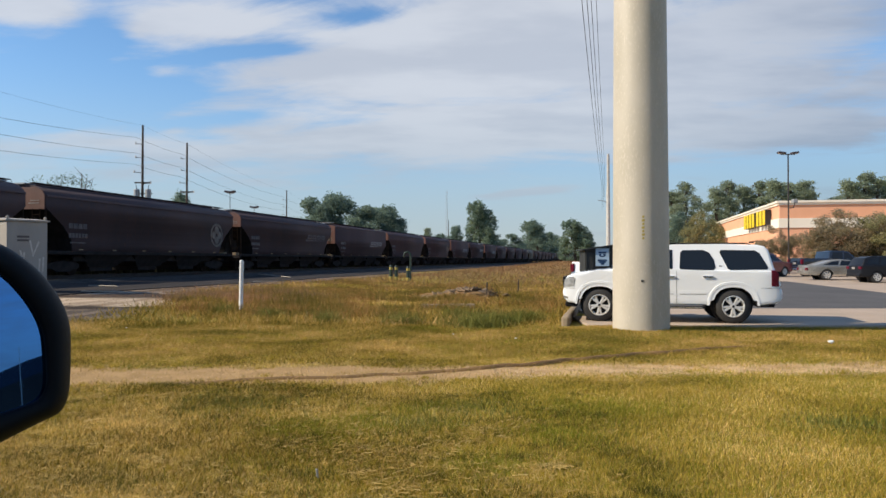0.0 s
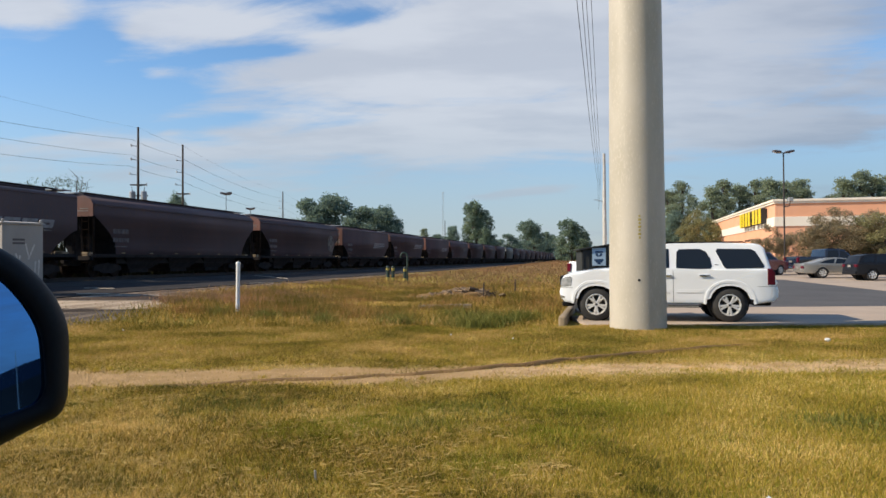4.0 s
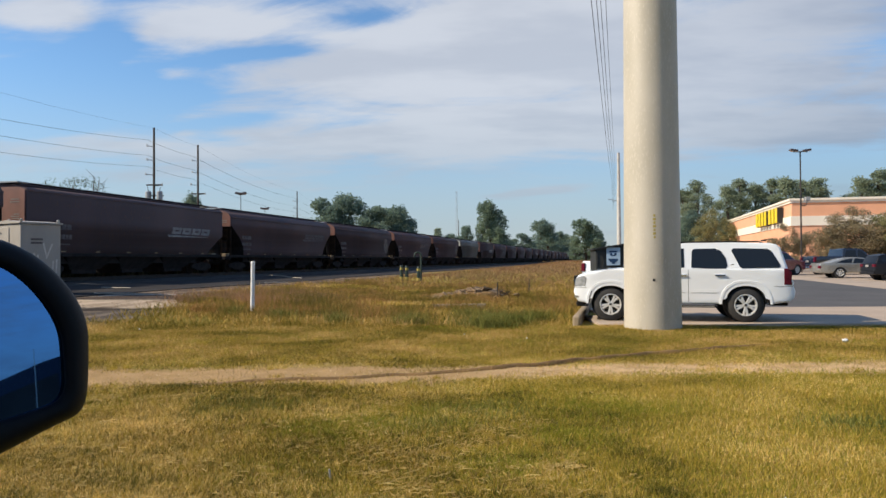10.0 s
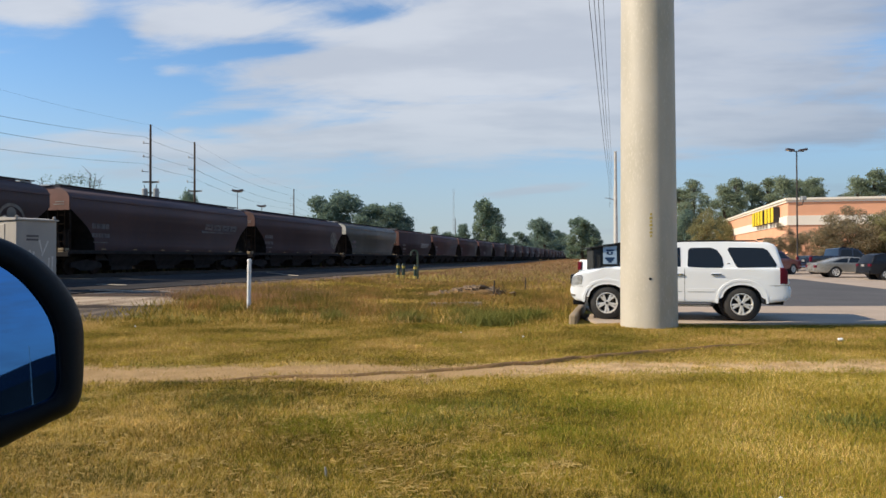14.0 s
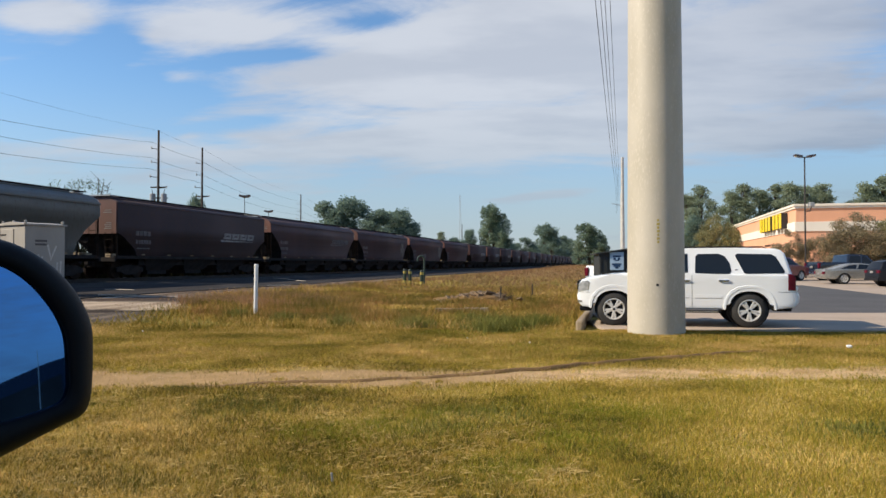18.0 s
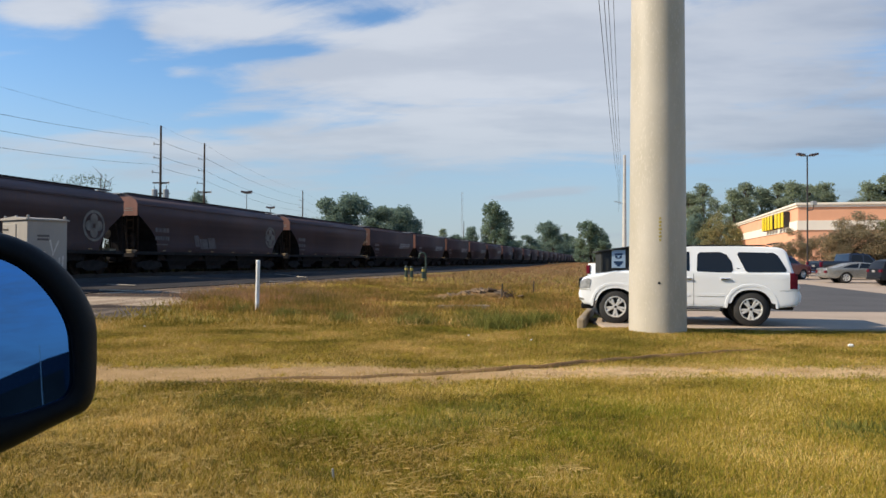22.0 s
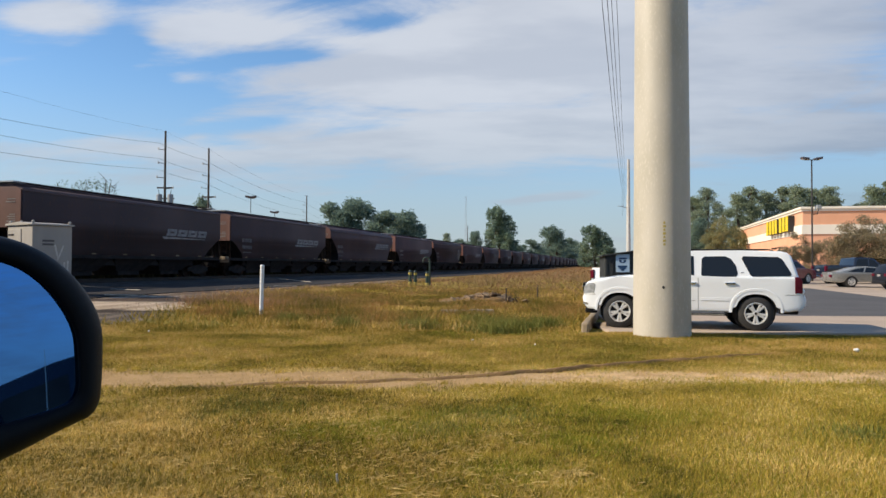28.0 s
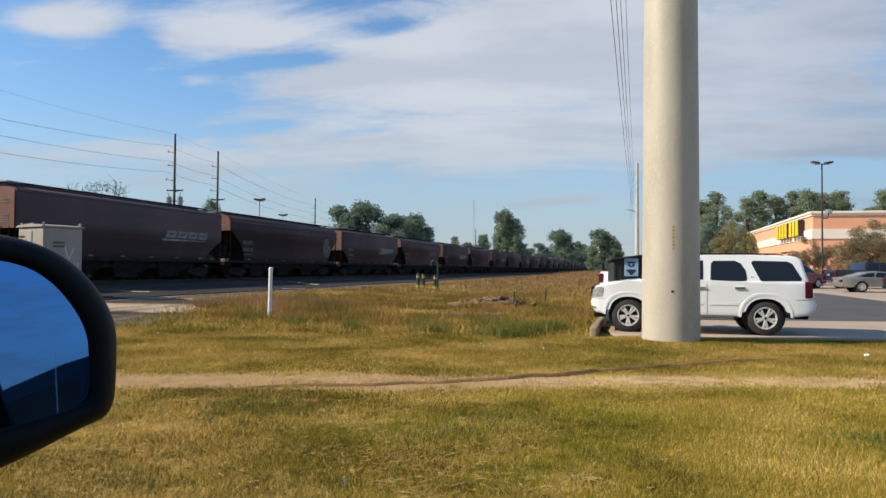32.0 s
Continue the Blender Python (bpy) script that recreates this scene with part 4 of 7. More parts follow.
def wheel_parts(car, x, y, r, width, spokes=6, rim_mat=None):
    """A wheel with its tyre and rim as parts; y is the outer face, its sign the side."""
    s = 1 if y > 0 else -1
    hub = new("wheel")
    bm = fresh()
    rr = r * 0.62
    w = width
    lathe(bm, [(rr, 0), (r * 0.93, 0.005), (r * 0.985, 0.03), (r, 0.06), (r, w - 0.06), (r * 0.985, w - 0.03), (r * 0.93, w - 0.005), (rr, w)], 36, "y")
    bmesh.ops.delete(bm, geom=[f for f in bm.faces if len(f.verts) > 4], context="FACES")
    me = bpy.data.meshes.new("wheel")
    bpy.data.objects.remove(hub)
    bm.to_mesh(me)
    bm.free()
    me.materials.append(M_RUBBER)
    for p in me.polygons:
        p.use_smooth = len(p.vertices) == 4
    ob = new("wheel", me)
    ob.parent = car
    ob.matrix_basis = pose(x, y - s * w if s > 0 else y, r) if s > 0 else pose(x, y + w, r, 0, 0, 180)
    # rim: local outer face at y = w for both sides
    bm = fresh()
    lathe(bm, [(rr * 0.86, w - 0.10), (rr * 1.0, w - 0.10), (rr * 1.03, w + 0.004), (rr * 0.96, w + 0.006), (rr * 0.90, w - 0.03), (rr * 0.86, w - 0.09)], 36, "y")
    bmesh.ops.delete(bm, geom=[f for f in bm.faces if len(f.verts) > 4], context="FACES")
    lathe(bm, [(rr * 0.12, w - 0.06), (rr * 0.30, w - 0.05), (rr * 0.24, w - 0.008), (rr * 0.10, w - 0.004)], 16, "y")
    for k in range(-spokes * 2 if spokes < 0 else 0):            # paired spokes that spread towards the rim
        m = Matrix.Rotation(2 * math.pi * (k // 2) / -spokes + 0.3, 4, "Y") @ pose(rr * 0.16, 0, 0, 0, 13 if k % 2 else -13, 0)
        box(bm, 0.0, rr * 0.80, w - 0.055, w - 0.006, -rr * 0.11, rr * 0.11, 0.012, m)
    for k in range(spokes):
        a = 2 * math.pi * k / spokes + 0.3
        m = Matrix.Rotation(a, 4, "Y")
        box(bm, rr * 0.2, rr * 0.95, w - 0.055, w - 0.006, -rr * 0.145, rr * 0.145, 0.012, m)
    part("rim", bm, rim_mat or M_ALLOY, ob, "bright alloy rim")
    bm = fresh()
    lathe(bm, [(0.01, w - 0.12), (rr * 0.98, w - 0.12), (rr * 0.98, w - 0.09), (0.01, w - 0.09)], 24, "y")
    part("brake_disc", bm, M_DARKWHEEL, ob)
    bm = fresh()
    lathe(bm, [(0.01, w - 0.02), (rr * 0.13, w - 0.015), (rr * 0.12, w - 0.002), (0.01, w)], 12, "y")
    part("hub_cap", bm, M_DARKWHEEL, ob)
    return ob


LEANS = {}


def build_vehicle(name, m, label, category, paint, lower, roof, half_w, belt, tumble, wheels, wheel_r, windows, group="parked vehicles", spokes=6, side_bevel=0.07):
    """A road vehicle, nose at +x. lower, roof: side outlines; windows: side glass outlines."""
    car = thing(name, m, label, category, group)

    def lean(co):
        k = 1.0
        if co.z > belt:
            k = 1 - tumble * (co.z - belt) / half_w
        ends = max(abs(co.x - lower_mid) / lower_half - 0.80, 0) / 0.2
        k *= 1 - 0.08 * ends * ends
        low = max(0.55 - co.z, 0)
        k *= 1 - 0.05 * low
        return Vector((co.x, co.y * k, co.z))
    lower_mid = (max(p[0] for p in lower) + min(p[0] for p in lower)) / 2
    lower_half = (max(p[0] for p in lower) - min(p[0] for p in lower)) / 2
    bm = fresh()
    prism(bm, lower, -half_w, half_w, side_bevel, 3, lean)
    part("body", bm, paint, car, smooth=32)
    bm = fresh()
    prism(bm, roof, -half_w + 0.035, half_w - 0.035, 0.06, 3, lean)
    part("cabin", bm, paint, car, smooth=32)
    for nm, pts in windows:
        for s in (-1, 1):
            bm = fresh()
            ys = half_w - 0.035 + 0.006
            prism(bm, pts, s * (ys - 0.02), s * ys, 0, 1, lean)
            part(nm, bm, M_GLASS, car, "dark tinted glass")
    for wx in wheels:
        for s in (-1, 1):
            wheel_parts(car, wx, s * (half_w - 0.03), wheel_r, 0.26, spokes)
            bm = fresh()
            lathe(bm, [(0.02, 0), (wheel_r * 1.16, 0.0), (wheel_r * 1.16, 0.30), (0.02, 0.30)], 20, "y", pose(wx, s * (half_w - 0.36) - 0.15, wheel_r + 0.03))
            part("wheel_well", bm, M_DARKWHEEL, car)
    LEANS[car.name] = lean
    return car


def side_box(car, nm, x0, x1, y0, y1, z0, z1, material, bevel=0.01, label="", both=True):
    for s in ((-1, 1) if both else (1,)):
        bm = fresh()
        box(bm, x0, x1, min(s * y0, s * y1), max(s * y0, s * y1), z0, z1, bevel)
        part(nm, bm, material, car, label)


def poly_plate(car, nm, pts, y, t, material, bevel=0.0, label=""):
    for s in (-1, 1):
        bm = fresh()
        prism(bm, pts, s * (y - t), s * y, bevel, 1, LEANS[car.name])
        part(nm, bm, material, car, label, smooth=30)


def flat_arch(cx, cz, r, n=12, back=False):
    """A wheel opening with a slightly flattened top, its points evenly spaced."""
    fine = []
    for i in range(181):
        a = math.pi * (1 - i / 180)
        c, sn = math.cos(a), math.sin(a)
        fine.append((cx + r * math.copysign(abs(c) ** 0.85, c), cz + r * 0.97 * sn ** 0.88))
    run = [0.0]
    for p, q in zip(fine[:-1], fine[1:]):
        run.append(run[-1] + math.hypot(q[0] - p[0], q[1] - p[1]))
    out = [(float(np.interp(run[-1] * i / (n - 1), run, [p[0] for p in fine])), float(np.interp(run[-1] * i / (n - 1), run, [p[1] for p in fine]))) for i in range(n)]
    return out[::-1] if back else out


def build_large_suv(m):
    R = 0.385
    xf, xr = 1.473, -1.473
    low = [(2.20, 0.44), (2.29, 0.54), (2.32, 0.68), (2.29, 0.80), (2.27, 0.97), (2.20, 1.06), (2.00, 1.13), (1.5, 1.195), (0.98, 1.24), (0.85, 1.20),
           (-2.34, 1.20), (-2.42, 1.11), (-2.42, 0.86), (-2.49, 0.80), (-2.53, 0.70), (-2.51, 0.56), (-2.40, 0.46)]
    low += flat_arch(xr, R + 0.02, 0.50) + flat_arch(xf, R + 0.02, 0.50)
    cab = [(1.18, 1.17), (0.42, 1.68), (0.25, 1.75), (-0.2, 1.79), (-1.2, 1.795), (-2.02, 1.775), (-2.16, 1.74), (-2.24, 1.66), (-2.38, 1.17)]
    wins = [("front_window", [(0.98, 1.20), (0.40, 1.60), (0.30, 1.645), (-0.17, 1.665), (-0.17, 1.20)]),
            ("rear_door_window", [(-0.36, 1.20), (-0.32, 1.24), (-0.34, 1.60), (-0.40, 1.655), (-0.84, 1.66), (-0.97, 1.60), (-1.07, 1.44), (-1.10, 1.26), (-1.06, 1.20)]),
            ("quarter_window", [(-1.36, 1.24), (-1.19, 1.61), (-1.23, 1.66), (-1.95, 1.645), (-2.04, 1.59), (-2.22, 1.26), (-2.19, 1.22), (-1.41, 1.205)])]
    car = build_vehicle("sport_utility_vehicle", m, "large white sport utility vehicle parked nose to a curb", "car", M_WHITE_CAR, low, cab, 1.0, 1.18, 0.22, (xf, xr), R, wins, spokes=-5)
    W = 1.0
    # windscreen and tailgate glass
    bm = fresh()
    a = [bm.verts.new(c) for c in ((1.13, -0.78, 1.24), (1.13, 0.78, 1.24), (0.47, 0.70, 1.685), (0.47, -0.70, 1.685))]
    b = [bm.verts.new(v.co + Vector((0.03, 0, 0.035))) for v in a]
    bm.faces.new(b)
    bm.faces.new(a[::-1])
    for i in range(4):
        bm.faces.new((a[i], b[i], b[(i + 1) % 4], a[(i + 1) % 4]))
    bmesh.ops.recalc_face_normals(bm, faces=bm.faces[:])
    part("windscreen", bm, M_GLASS, car)
    bm = fresh()
    prism(bm, [(-2.345, 1.24), (-2.255, 1.60), (-2.27, 1.604), (-2.37, 1.244)], -0.70, 0.70)
    part("tailgate_window", bm, M_GLASS, car)
    for wx in (xf, xr):
        for s in (-1, 1):
            bm = fresh()
            prism(bm, flat_arch(wx, R + 0.02, 0.508) + flat_arch(wx, R + 0.02, 0.488, back=True), s * (W - 0.10), s * (W - 0.002))
            part("wheel_arch", bm, M_BLACK_PLASTIC, car, "black wheel arch lip", smooth=40)
            bm = fresh()
            prism(bm, flat_arch(wx, R + 0.02, 0.560) + flat_arch(wx, R + 0.02, 0.506, back=True), s * (W - 0.06), s * (W + 0.008), 0.004, 1)
            part("fender_flare", bm, M_WHITE_CAR, car, smooth=40)
    # doors: shut lines, mouldings, handles
    for x in (1.02, -0.25):
        side_box(car, "door_gap", x - 0.004, x + 0.004, W - 0.002, W + 0.002, 0.46, 1.17, M_DARKWHEEL, 0)
    for x0, x1 in ((-0.90, -0.32), (-0.18, 0.82)):
        side_box(car, "side_moulding", x0, x1, W - 0.005, W + 0.004, 0.66, 0.73, M_WHITE_CAR, 0.003)
        side_box(car, "moulding_strip", x0, x1, W + 0.001, W + 0.006, 0.655, 0.664, M_SILVER, 0)
    for x in (-0.93, -0.10):
        side_box(car, "door_handle", x - 0.11, x + 0.11, W + 0.0, W + 0.038, 1.035, 1.072, M_CHROME, 0.010, "chrome door handle")
        side_box(car, "handle_cup", x - 0.11, x + 0.05, W - 0.004, W + 0.006, 1.01, 1.09, M_WHITE_CAR, 0.002)
    side_box(car, "running_board", -0.88, 0.88, W - 0.10, W + 0.05, 0.33, 0.38, M_BLACK_PLASTIC, 0.015, "black running board")
    side_box(car, "step_strip", -0.80, 0.80, W + 0.046, W + 0.054, 0.345, 0.368, M_SILVER, 0.002)
    # lamps
    poly_plate(car, "headlamp", [(2.295, 0.79), (2.05, 0.81), (2.02, 1.00), (2.06, 1.04), (2.20, 1.03), (2.27, 0.97)], W + 0.006, 0.10, M_HEADLAMP, 0.01, "clear headlamp lens")
    poly_plate(car, "tail_lamp", [(-2.44, 0.84), (-2.275, 0.84), (-2.275, 1.20), (-2.37, 1.20), (-2.44, 1.12)], W + 0.008, 0.10, M_TAIL, 0.01, "red tail lamp lens")
    poly_plate(car, "fog_lamp", [(2.30, 0.55), (2.20, 0.53), (2.19, 0.57), (2.30, 0.60)], W + 0.006, 0.05, M_SILVER, 0.004)
    # grey strips drawn for the change of shading at the bumper shelf
    poly_plate(car, "bumper_step", [(2.31, 0.775), (2.02, 0.765), (2.02, 0.775), (2.31, 0.785)], W + 0.002, 0.03, M_SILVER)
    poly_plate(car, "bumper_step", [(-2.50, 0.805), (-2.06, 0.80), (-2.06, 0.808), (-2.50, 0.815)], W + 0.002, 0.03, M_SILVER)
    bm = fresh()
    box(bm, 2.24, 2.325, -0.66, 0.66, 0.82, 1.03, 0.01)
    part("grille", bm, M_BLACK_PLASTIC, car)
    bm = fresh()
    box(bm, 2.26, 2.34, -0.66, 0.66, 0.91, 0.945, 0.005)
    part("grille_bar", bm, M_CHROME, car)
    bm = fresh()
    box(bm, 1.98, 2.26, -0.86, 0.86, 0.33, 0.455, 0.03)
    part("air_dam", bm, M_BLACK_PLASTIC, car, "black lower valance")
    bm = fresh()
    box(bm, -2.38, -2.0, -0.84, 0.84, 0.37, 0.47, 0.03)
    part("rear_valance", bm, M_BLACK_PLASTIC, car)
    bm = fresh()
    box(bm, -2.62, -2.40, -0.05, 0.05, 0.48, 0.54, 0.01)
    part("tow_hitch", bm, M_BLACK_PLASTIC, car)
    # roof rack
    for s in (-1, 1):
        bm = fresh()
        pipe(bm, [(0.10, s * 0.70, 1.77), (0.02, s * 0.70, 1.815), (-1.80, s * 0.68, 1.815), (-1.92, s * 0.68, 1.765)], 0.013)
        part("roof_rail", bm, M_BLACK_PLASTIC, car, "black roof rail")
    for x in (-0.55, -1.45):
        bm = fresh()
        box(bm, x - 0.03, x + 0.03, -0.70, 0.70, 1.806, 1.826, 0.006)
        part("cross_bar", bm, M_BLACK_PLASTIC, car)
    for s in (-1, 1):
        bm = fresh()
        box(bm, 0.78, 0.92, s * 1.0, s * 1.22, 1.14, 1.34, 0.035)
        part("wing_mirror", bm, M_WHITE_CAR, car)
    side_box(car, "badge", -1.23, -1.17, W - 0.058, W - 0.050, 1.29, 1.305, M_CHROME, 0)
    return car


def build_car(name, m, label, paint, kind):
    """The other parked vehicles, from a few body outlines."""
    R = 0.33
    if kind == "coupe":
        xf, xr, W, belt = 1.30, -1.27, 0.92, 0.86
        low = [(2.3, 0.28), (2.42, 0.42), (2.3, 0.56), (1.6, 0.74), (0.75, 0.86), (-1.9, 0.92), (-2.38, 0.90), (-2.45, 0.62), (-2.38, 0.34), (-1.9, 0.28)]
        cab = [(0.85, 0.84), (0.10, 1.22), (-0.45, 1.27), (-1.0, 1.20), (-1.95, 0.90)]
        wins = [("side_window", [(0.62, 0.89), (0.08, 1.16), (-0.40, 1.20), (-0.55, 0.90)]), ("quarter_window", [(-0.62, 0.91), (-0.52, 1.18), (-0.95, 1.13), (-1.50, 0.93)])]
    elif kind == "sedan":
        xf, xr, W, belt = 1.38, -1.36, 0.91, 0.95
        low = [(2.25, 0.30), (2.36, 0.5), (2.3, 0.70), (1.5, 0.88), (0.9, 0.95), (-1.6, 1.0), (-2.25, 0.98), (-2.36, 0.8), (-2.36, 0.45), (-2.2, 0.3)]
        cab = [(1.15, 0.92), (0.35, 1.38), (-0.2, 1.44), (-0.9, 1.40), (-1.75, 0.98)]
        wins = [("front_window", [(0.85, 0.98), (0.30, 1.32), (-0.12, 1.37), (-0.12, 0.99)]), ("rear_window", [(-0.2, 0.99), (-0.2, 1.37), (-0.85, 1.34), (-1.35, 1.02)])]
    elif kind == "suv":
        R, xf, xr, W, belt = 0.36, 1.35, -1.32, 0.94, 1.05
        low = [(2.2, 0.35), (2.28, 0.6), (2.2, 0.95), (1.2, 1.06), (-2.1, 1.12), (-2.26, 1.05), (-2.30, 0.6), (-2.2, 0.36)]
        cab = [(1.25, 1.02), (0.45, 1.60), (-0.2, 1.69), (-1.5, 1.66), (-1.95, 1.55), (-2.2, 1.08)]
        wins = [("front_window", [(0.95, 1.10), (0.40, 1.52), (-0.1, 1.58), (-0.1, 1.12)]), ("rear_window", [(-0.18, 1.12), (-0.18, 1.58), (-0.95, 1.57), (-1.1, 1.14)]),
                ("quarter_window", [(-1.2, 1.15), (-1.1, 1.56), (-1.7, 1.50), (-1.9, 1.18)])]
    elif kind == "van":
        R, xf, xr, W, belt = 0.35, 1.45, -1.45, 0.95, 1.05
        low = [(2.35, 0.32), (2.42, 0.55), (2.3, 0.85), (1.9, 1.04), (-2.3, 1.08), (-2.42, 0.95), (-2.4, 0.4)]
        cab = [(2.05, 1.0), (1.5, 1.36), (0.95, 1.66), (0.6, 1.79), (0.2, 1.89), (-0.4, 1.96), (-1.3, 1.98), (-2.0, 1.88), (-2.2, 1.7), (-2.35, 1.05)]
        wins = [("front_window", [(1.5, 1.09), (0.9, 1.57), (0.5, 1.70), (0.48, 1.09)]), ("middle_window", [(0.46, 1.09), (0.46, 1.71), (-0.78, 1.83), (-0.78, 1.09)]),
                ("rear_window", [(-0.80, 1.09), (-0.80, 1.83), (-1.85, 1.78), (-2.15, 1.15)])]
    else:                                                     # pickup
        R, xf, xr, W, belt = 0.39, 1.75, -1.65, 0.98, 1.15
        low = [(2.65, 0.45), (2.72, 0.7), (2.65, 1.08), (1.2, 1.18), (-0.85, 1.2), (-0.86, 1.28), (-2.75, 1.30), (-2.80, 0.75), (-2.85, 0.7), (-2.83, 0.5), (-2.4, 0.45)]
        cab = [(1.35, 1.15), (0.7, 1.75), (0.3, 1.84), (-0.55, 1.84), (-0.72, 1.78), (-0.84, 1.16)]
        wins = [("front_window", [(1.05, 1.22), (0.64, 1.66), (0.34, 1.72), (0.28, 1.22)]), ("rear_window", [(0.2, 1.22), (0.2, 1.72), (-0.5, 1.72), (-0.68, 1.24)])]
    low = low + arch(xr, R + 0.02, R + 0.07, 9, 184, -4) + arch(xf, R + 0.02, R + 0.07, 9, 184, -4)
    car = build_vehicle(name, m, label, "car" if kind != "pickup" else "pickup truck", paint, low, cab, W, belt, 0.35 if kind != "pickup" else 0.2, (xf, xr), R, wins, side_bevel=0.06)
    x_end = min(p[0] for p in low)
    zt = {"coupe": 0.66, "sedan": 0.74, "suv": 0.92, "van": 0.95, "pickup": 0.95}[kind]
    for s in (-1, 1):
        bm = fresh()
        box(bm, x_end + 0.0, x_end + 0.22, s * (W - 0.36) if kind != "pickup" else s * (W - 0.2), s * (W - 0.045), zt - 0.07, zt + (0.10 if kind != "pickup" else 0.28), 0.02)
        part("tail_lamp", bm, M_TAIL, car, "red tail lamp")
        bm = fresh()
        box(bm, -x_end - 0.32, -x_end - 0.10, s * (W - 0.4), s * (W - 0.07), zt - 0.12, zt + 0.02, 0.02)
        part("headlamp", bm, M_HEADLAMP, car)
    bm = fresh()
    box(bm, x_end - 0.03, x_end + 0.15, -W + 0.12, W - 0.12, 0.38, 0.55, 0.03)
    part("rear_bumper", bm, paint if kind != "pickup" else M_CHROME, car)
    bm = fresh()
    box(bm, x_end - 0.012, x_end + 0.02, -0.18, 0.18, zt - 0.08, zt + 0.06, 0.004)
    part("plate", bm, M_LETTER, car)
    return car

# ---- the tall steel pole ----


def make_monopole(x, y):
    t = thing("steel_monopole", pose(x, y, 0), "tall tapered cream-painted steel pole standing in the grass", "pole")
    bm = fresh()
    prof = [(0.578, -0.4)] + [(0.578 - 0.0066 * z, z) for z in (0.0, 2.9, 6.0, 9.0, 13.0, 18.0, 24.0, 30.0)]
    lathe(bm, prof, 64)
    part("shaft", bm, M_STEEL_POLE, t, smooth=True)
    for z in (9.1, 18.2):
        bm = fresh()
        r = 0.578 - 0.0066 * z
        lathe(bm, [(r, z - 0.012), (r + 0.004, z - 0.006), (r + 0.004, z + 0.006), (r - 0.001, z + 0.012)], 64)
        part("weld_seam", bm, M_STEEL_POLE, t)
    face = math.atan2(-y, -x)
    bm = fresh()
    a = face + radians(3)
    tube(bm, (0.55 * math.cos(a), 0.55 * math.sin(a), 1.04), (0.578 * math.cos(a), 0.578 * math.sin(a), 1.04), 0.028, 0.028, 14)
    part("bolt_hole", bm, M_DARKWHEEL, t, "dark bolt hole")
    # worn yellow stencil down the shaft
    for k in range(7):
        bm = fresh()
        a = face + radians(5)
        c = Vector((math.cos(a), math.sin(a), 0))
        s = Vector((-c.y, c.x, 0))
        z = 1.87 + 0.072 * k
        r = 0.578 - 0.0066 * z + 0.003
        w = 0.020 + 0.010 * (k % 2)
        vs = [bm.verts.new(c * r + s * u * w + Vector((0, 0, z + h))) for u, h in ((-1, 0), (1, 0.006), (0.9, 0.05), (-0.9, 0.046))]
        vb = [bm.verts.new(v.co - c * 0.02) for v in vs]
        bm.faces.new(vs)
        for i in range(4):
            bm.faces.new((vs[i], vb[i], vb[(i + 1) % 4], vs[(i + 1) % 4]))
        bmesh.ops.recalc_face_normals(bm, faces=bm.faces[:])
        part("stencil_bar", bm, M_YELLOW, t, "worn yellow stencil mark")


make_monopole(4.105, 15.3)

# ---- the parked vehicles ----
build_large_suv(pose(5.28, 17.83, 0.03, 0, 0, 168.2))


def lot_z(x, y):
    return float(land(x, y)) + 0.03


for nm, kind, x, y, rz, paint, label in (
        ("coupe", "coupe", 24.7, 45.5, -8, M_SILVER, "silver grey sports coupe parked side-on in the lot"),
        ("crossover", "suv", 25.1, 41.3, -3, M_BLACKCAR, "black crossover in the lot showing its red tail lamps"),
        ("pickup_truck", "pickup", 28.0, 53.0, 4, M_NAVY, "dark blue pickup truck parked behind the silver coupe"),
        ("sedan", "suv", 22.4, 52.0, 28, M_MAROON, "maroon car parked with its red tail lamp showing"),
        ("sedan", "suv", 22.0, 57.5, 10, M_NAVY, "dark car parked in a far row of the lot"),
        ("pickup_truck", "pickup", 7.85, 32.3, 50, M_WHITE_CAR, "white pickup truck parked beside the dark shed")):
    parked = build_car(nm, pose(x, y, lot_z(x, y), 0, 0, rz), label, paint, kind)
    if nm == "crossover":
        parked.scale = (0.9, 0.9, 0.88)

# ---- curb in front of the white vehicle ----
cb = thing("curb", pose(0, 0, 0), "worn concrete curb at the head of the parking bay", "curb", kind="structure")
c0, c1 = Vector((2.72, 16.45, 0)), Vector((7.6, 37.6, 0))
cdir = (c1 - c0).normalized()
for k in range(7):
    bm = fresh()
    box(bm, 0.01, 2.98, -0.085, 0.085, -0.2, 0.20, 0.045)
    o = part("curb_stone", bm, M_CURB, cb)
    p = c0 + cdir * 3.0 * k
    o.matrix_basis = Matrix.Translation((p.x, p.y, float(land(p.x + 2, p.y)) if k else 0.0)) @ Matrix.Rotation(math.atan2(cdir.y, cdir.x), 4, "Z")


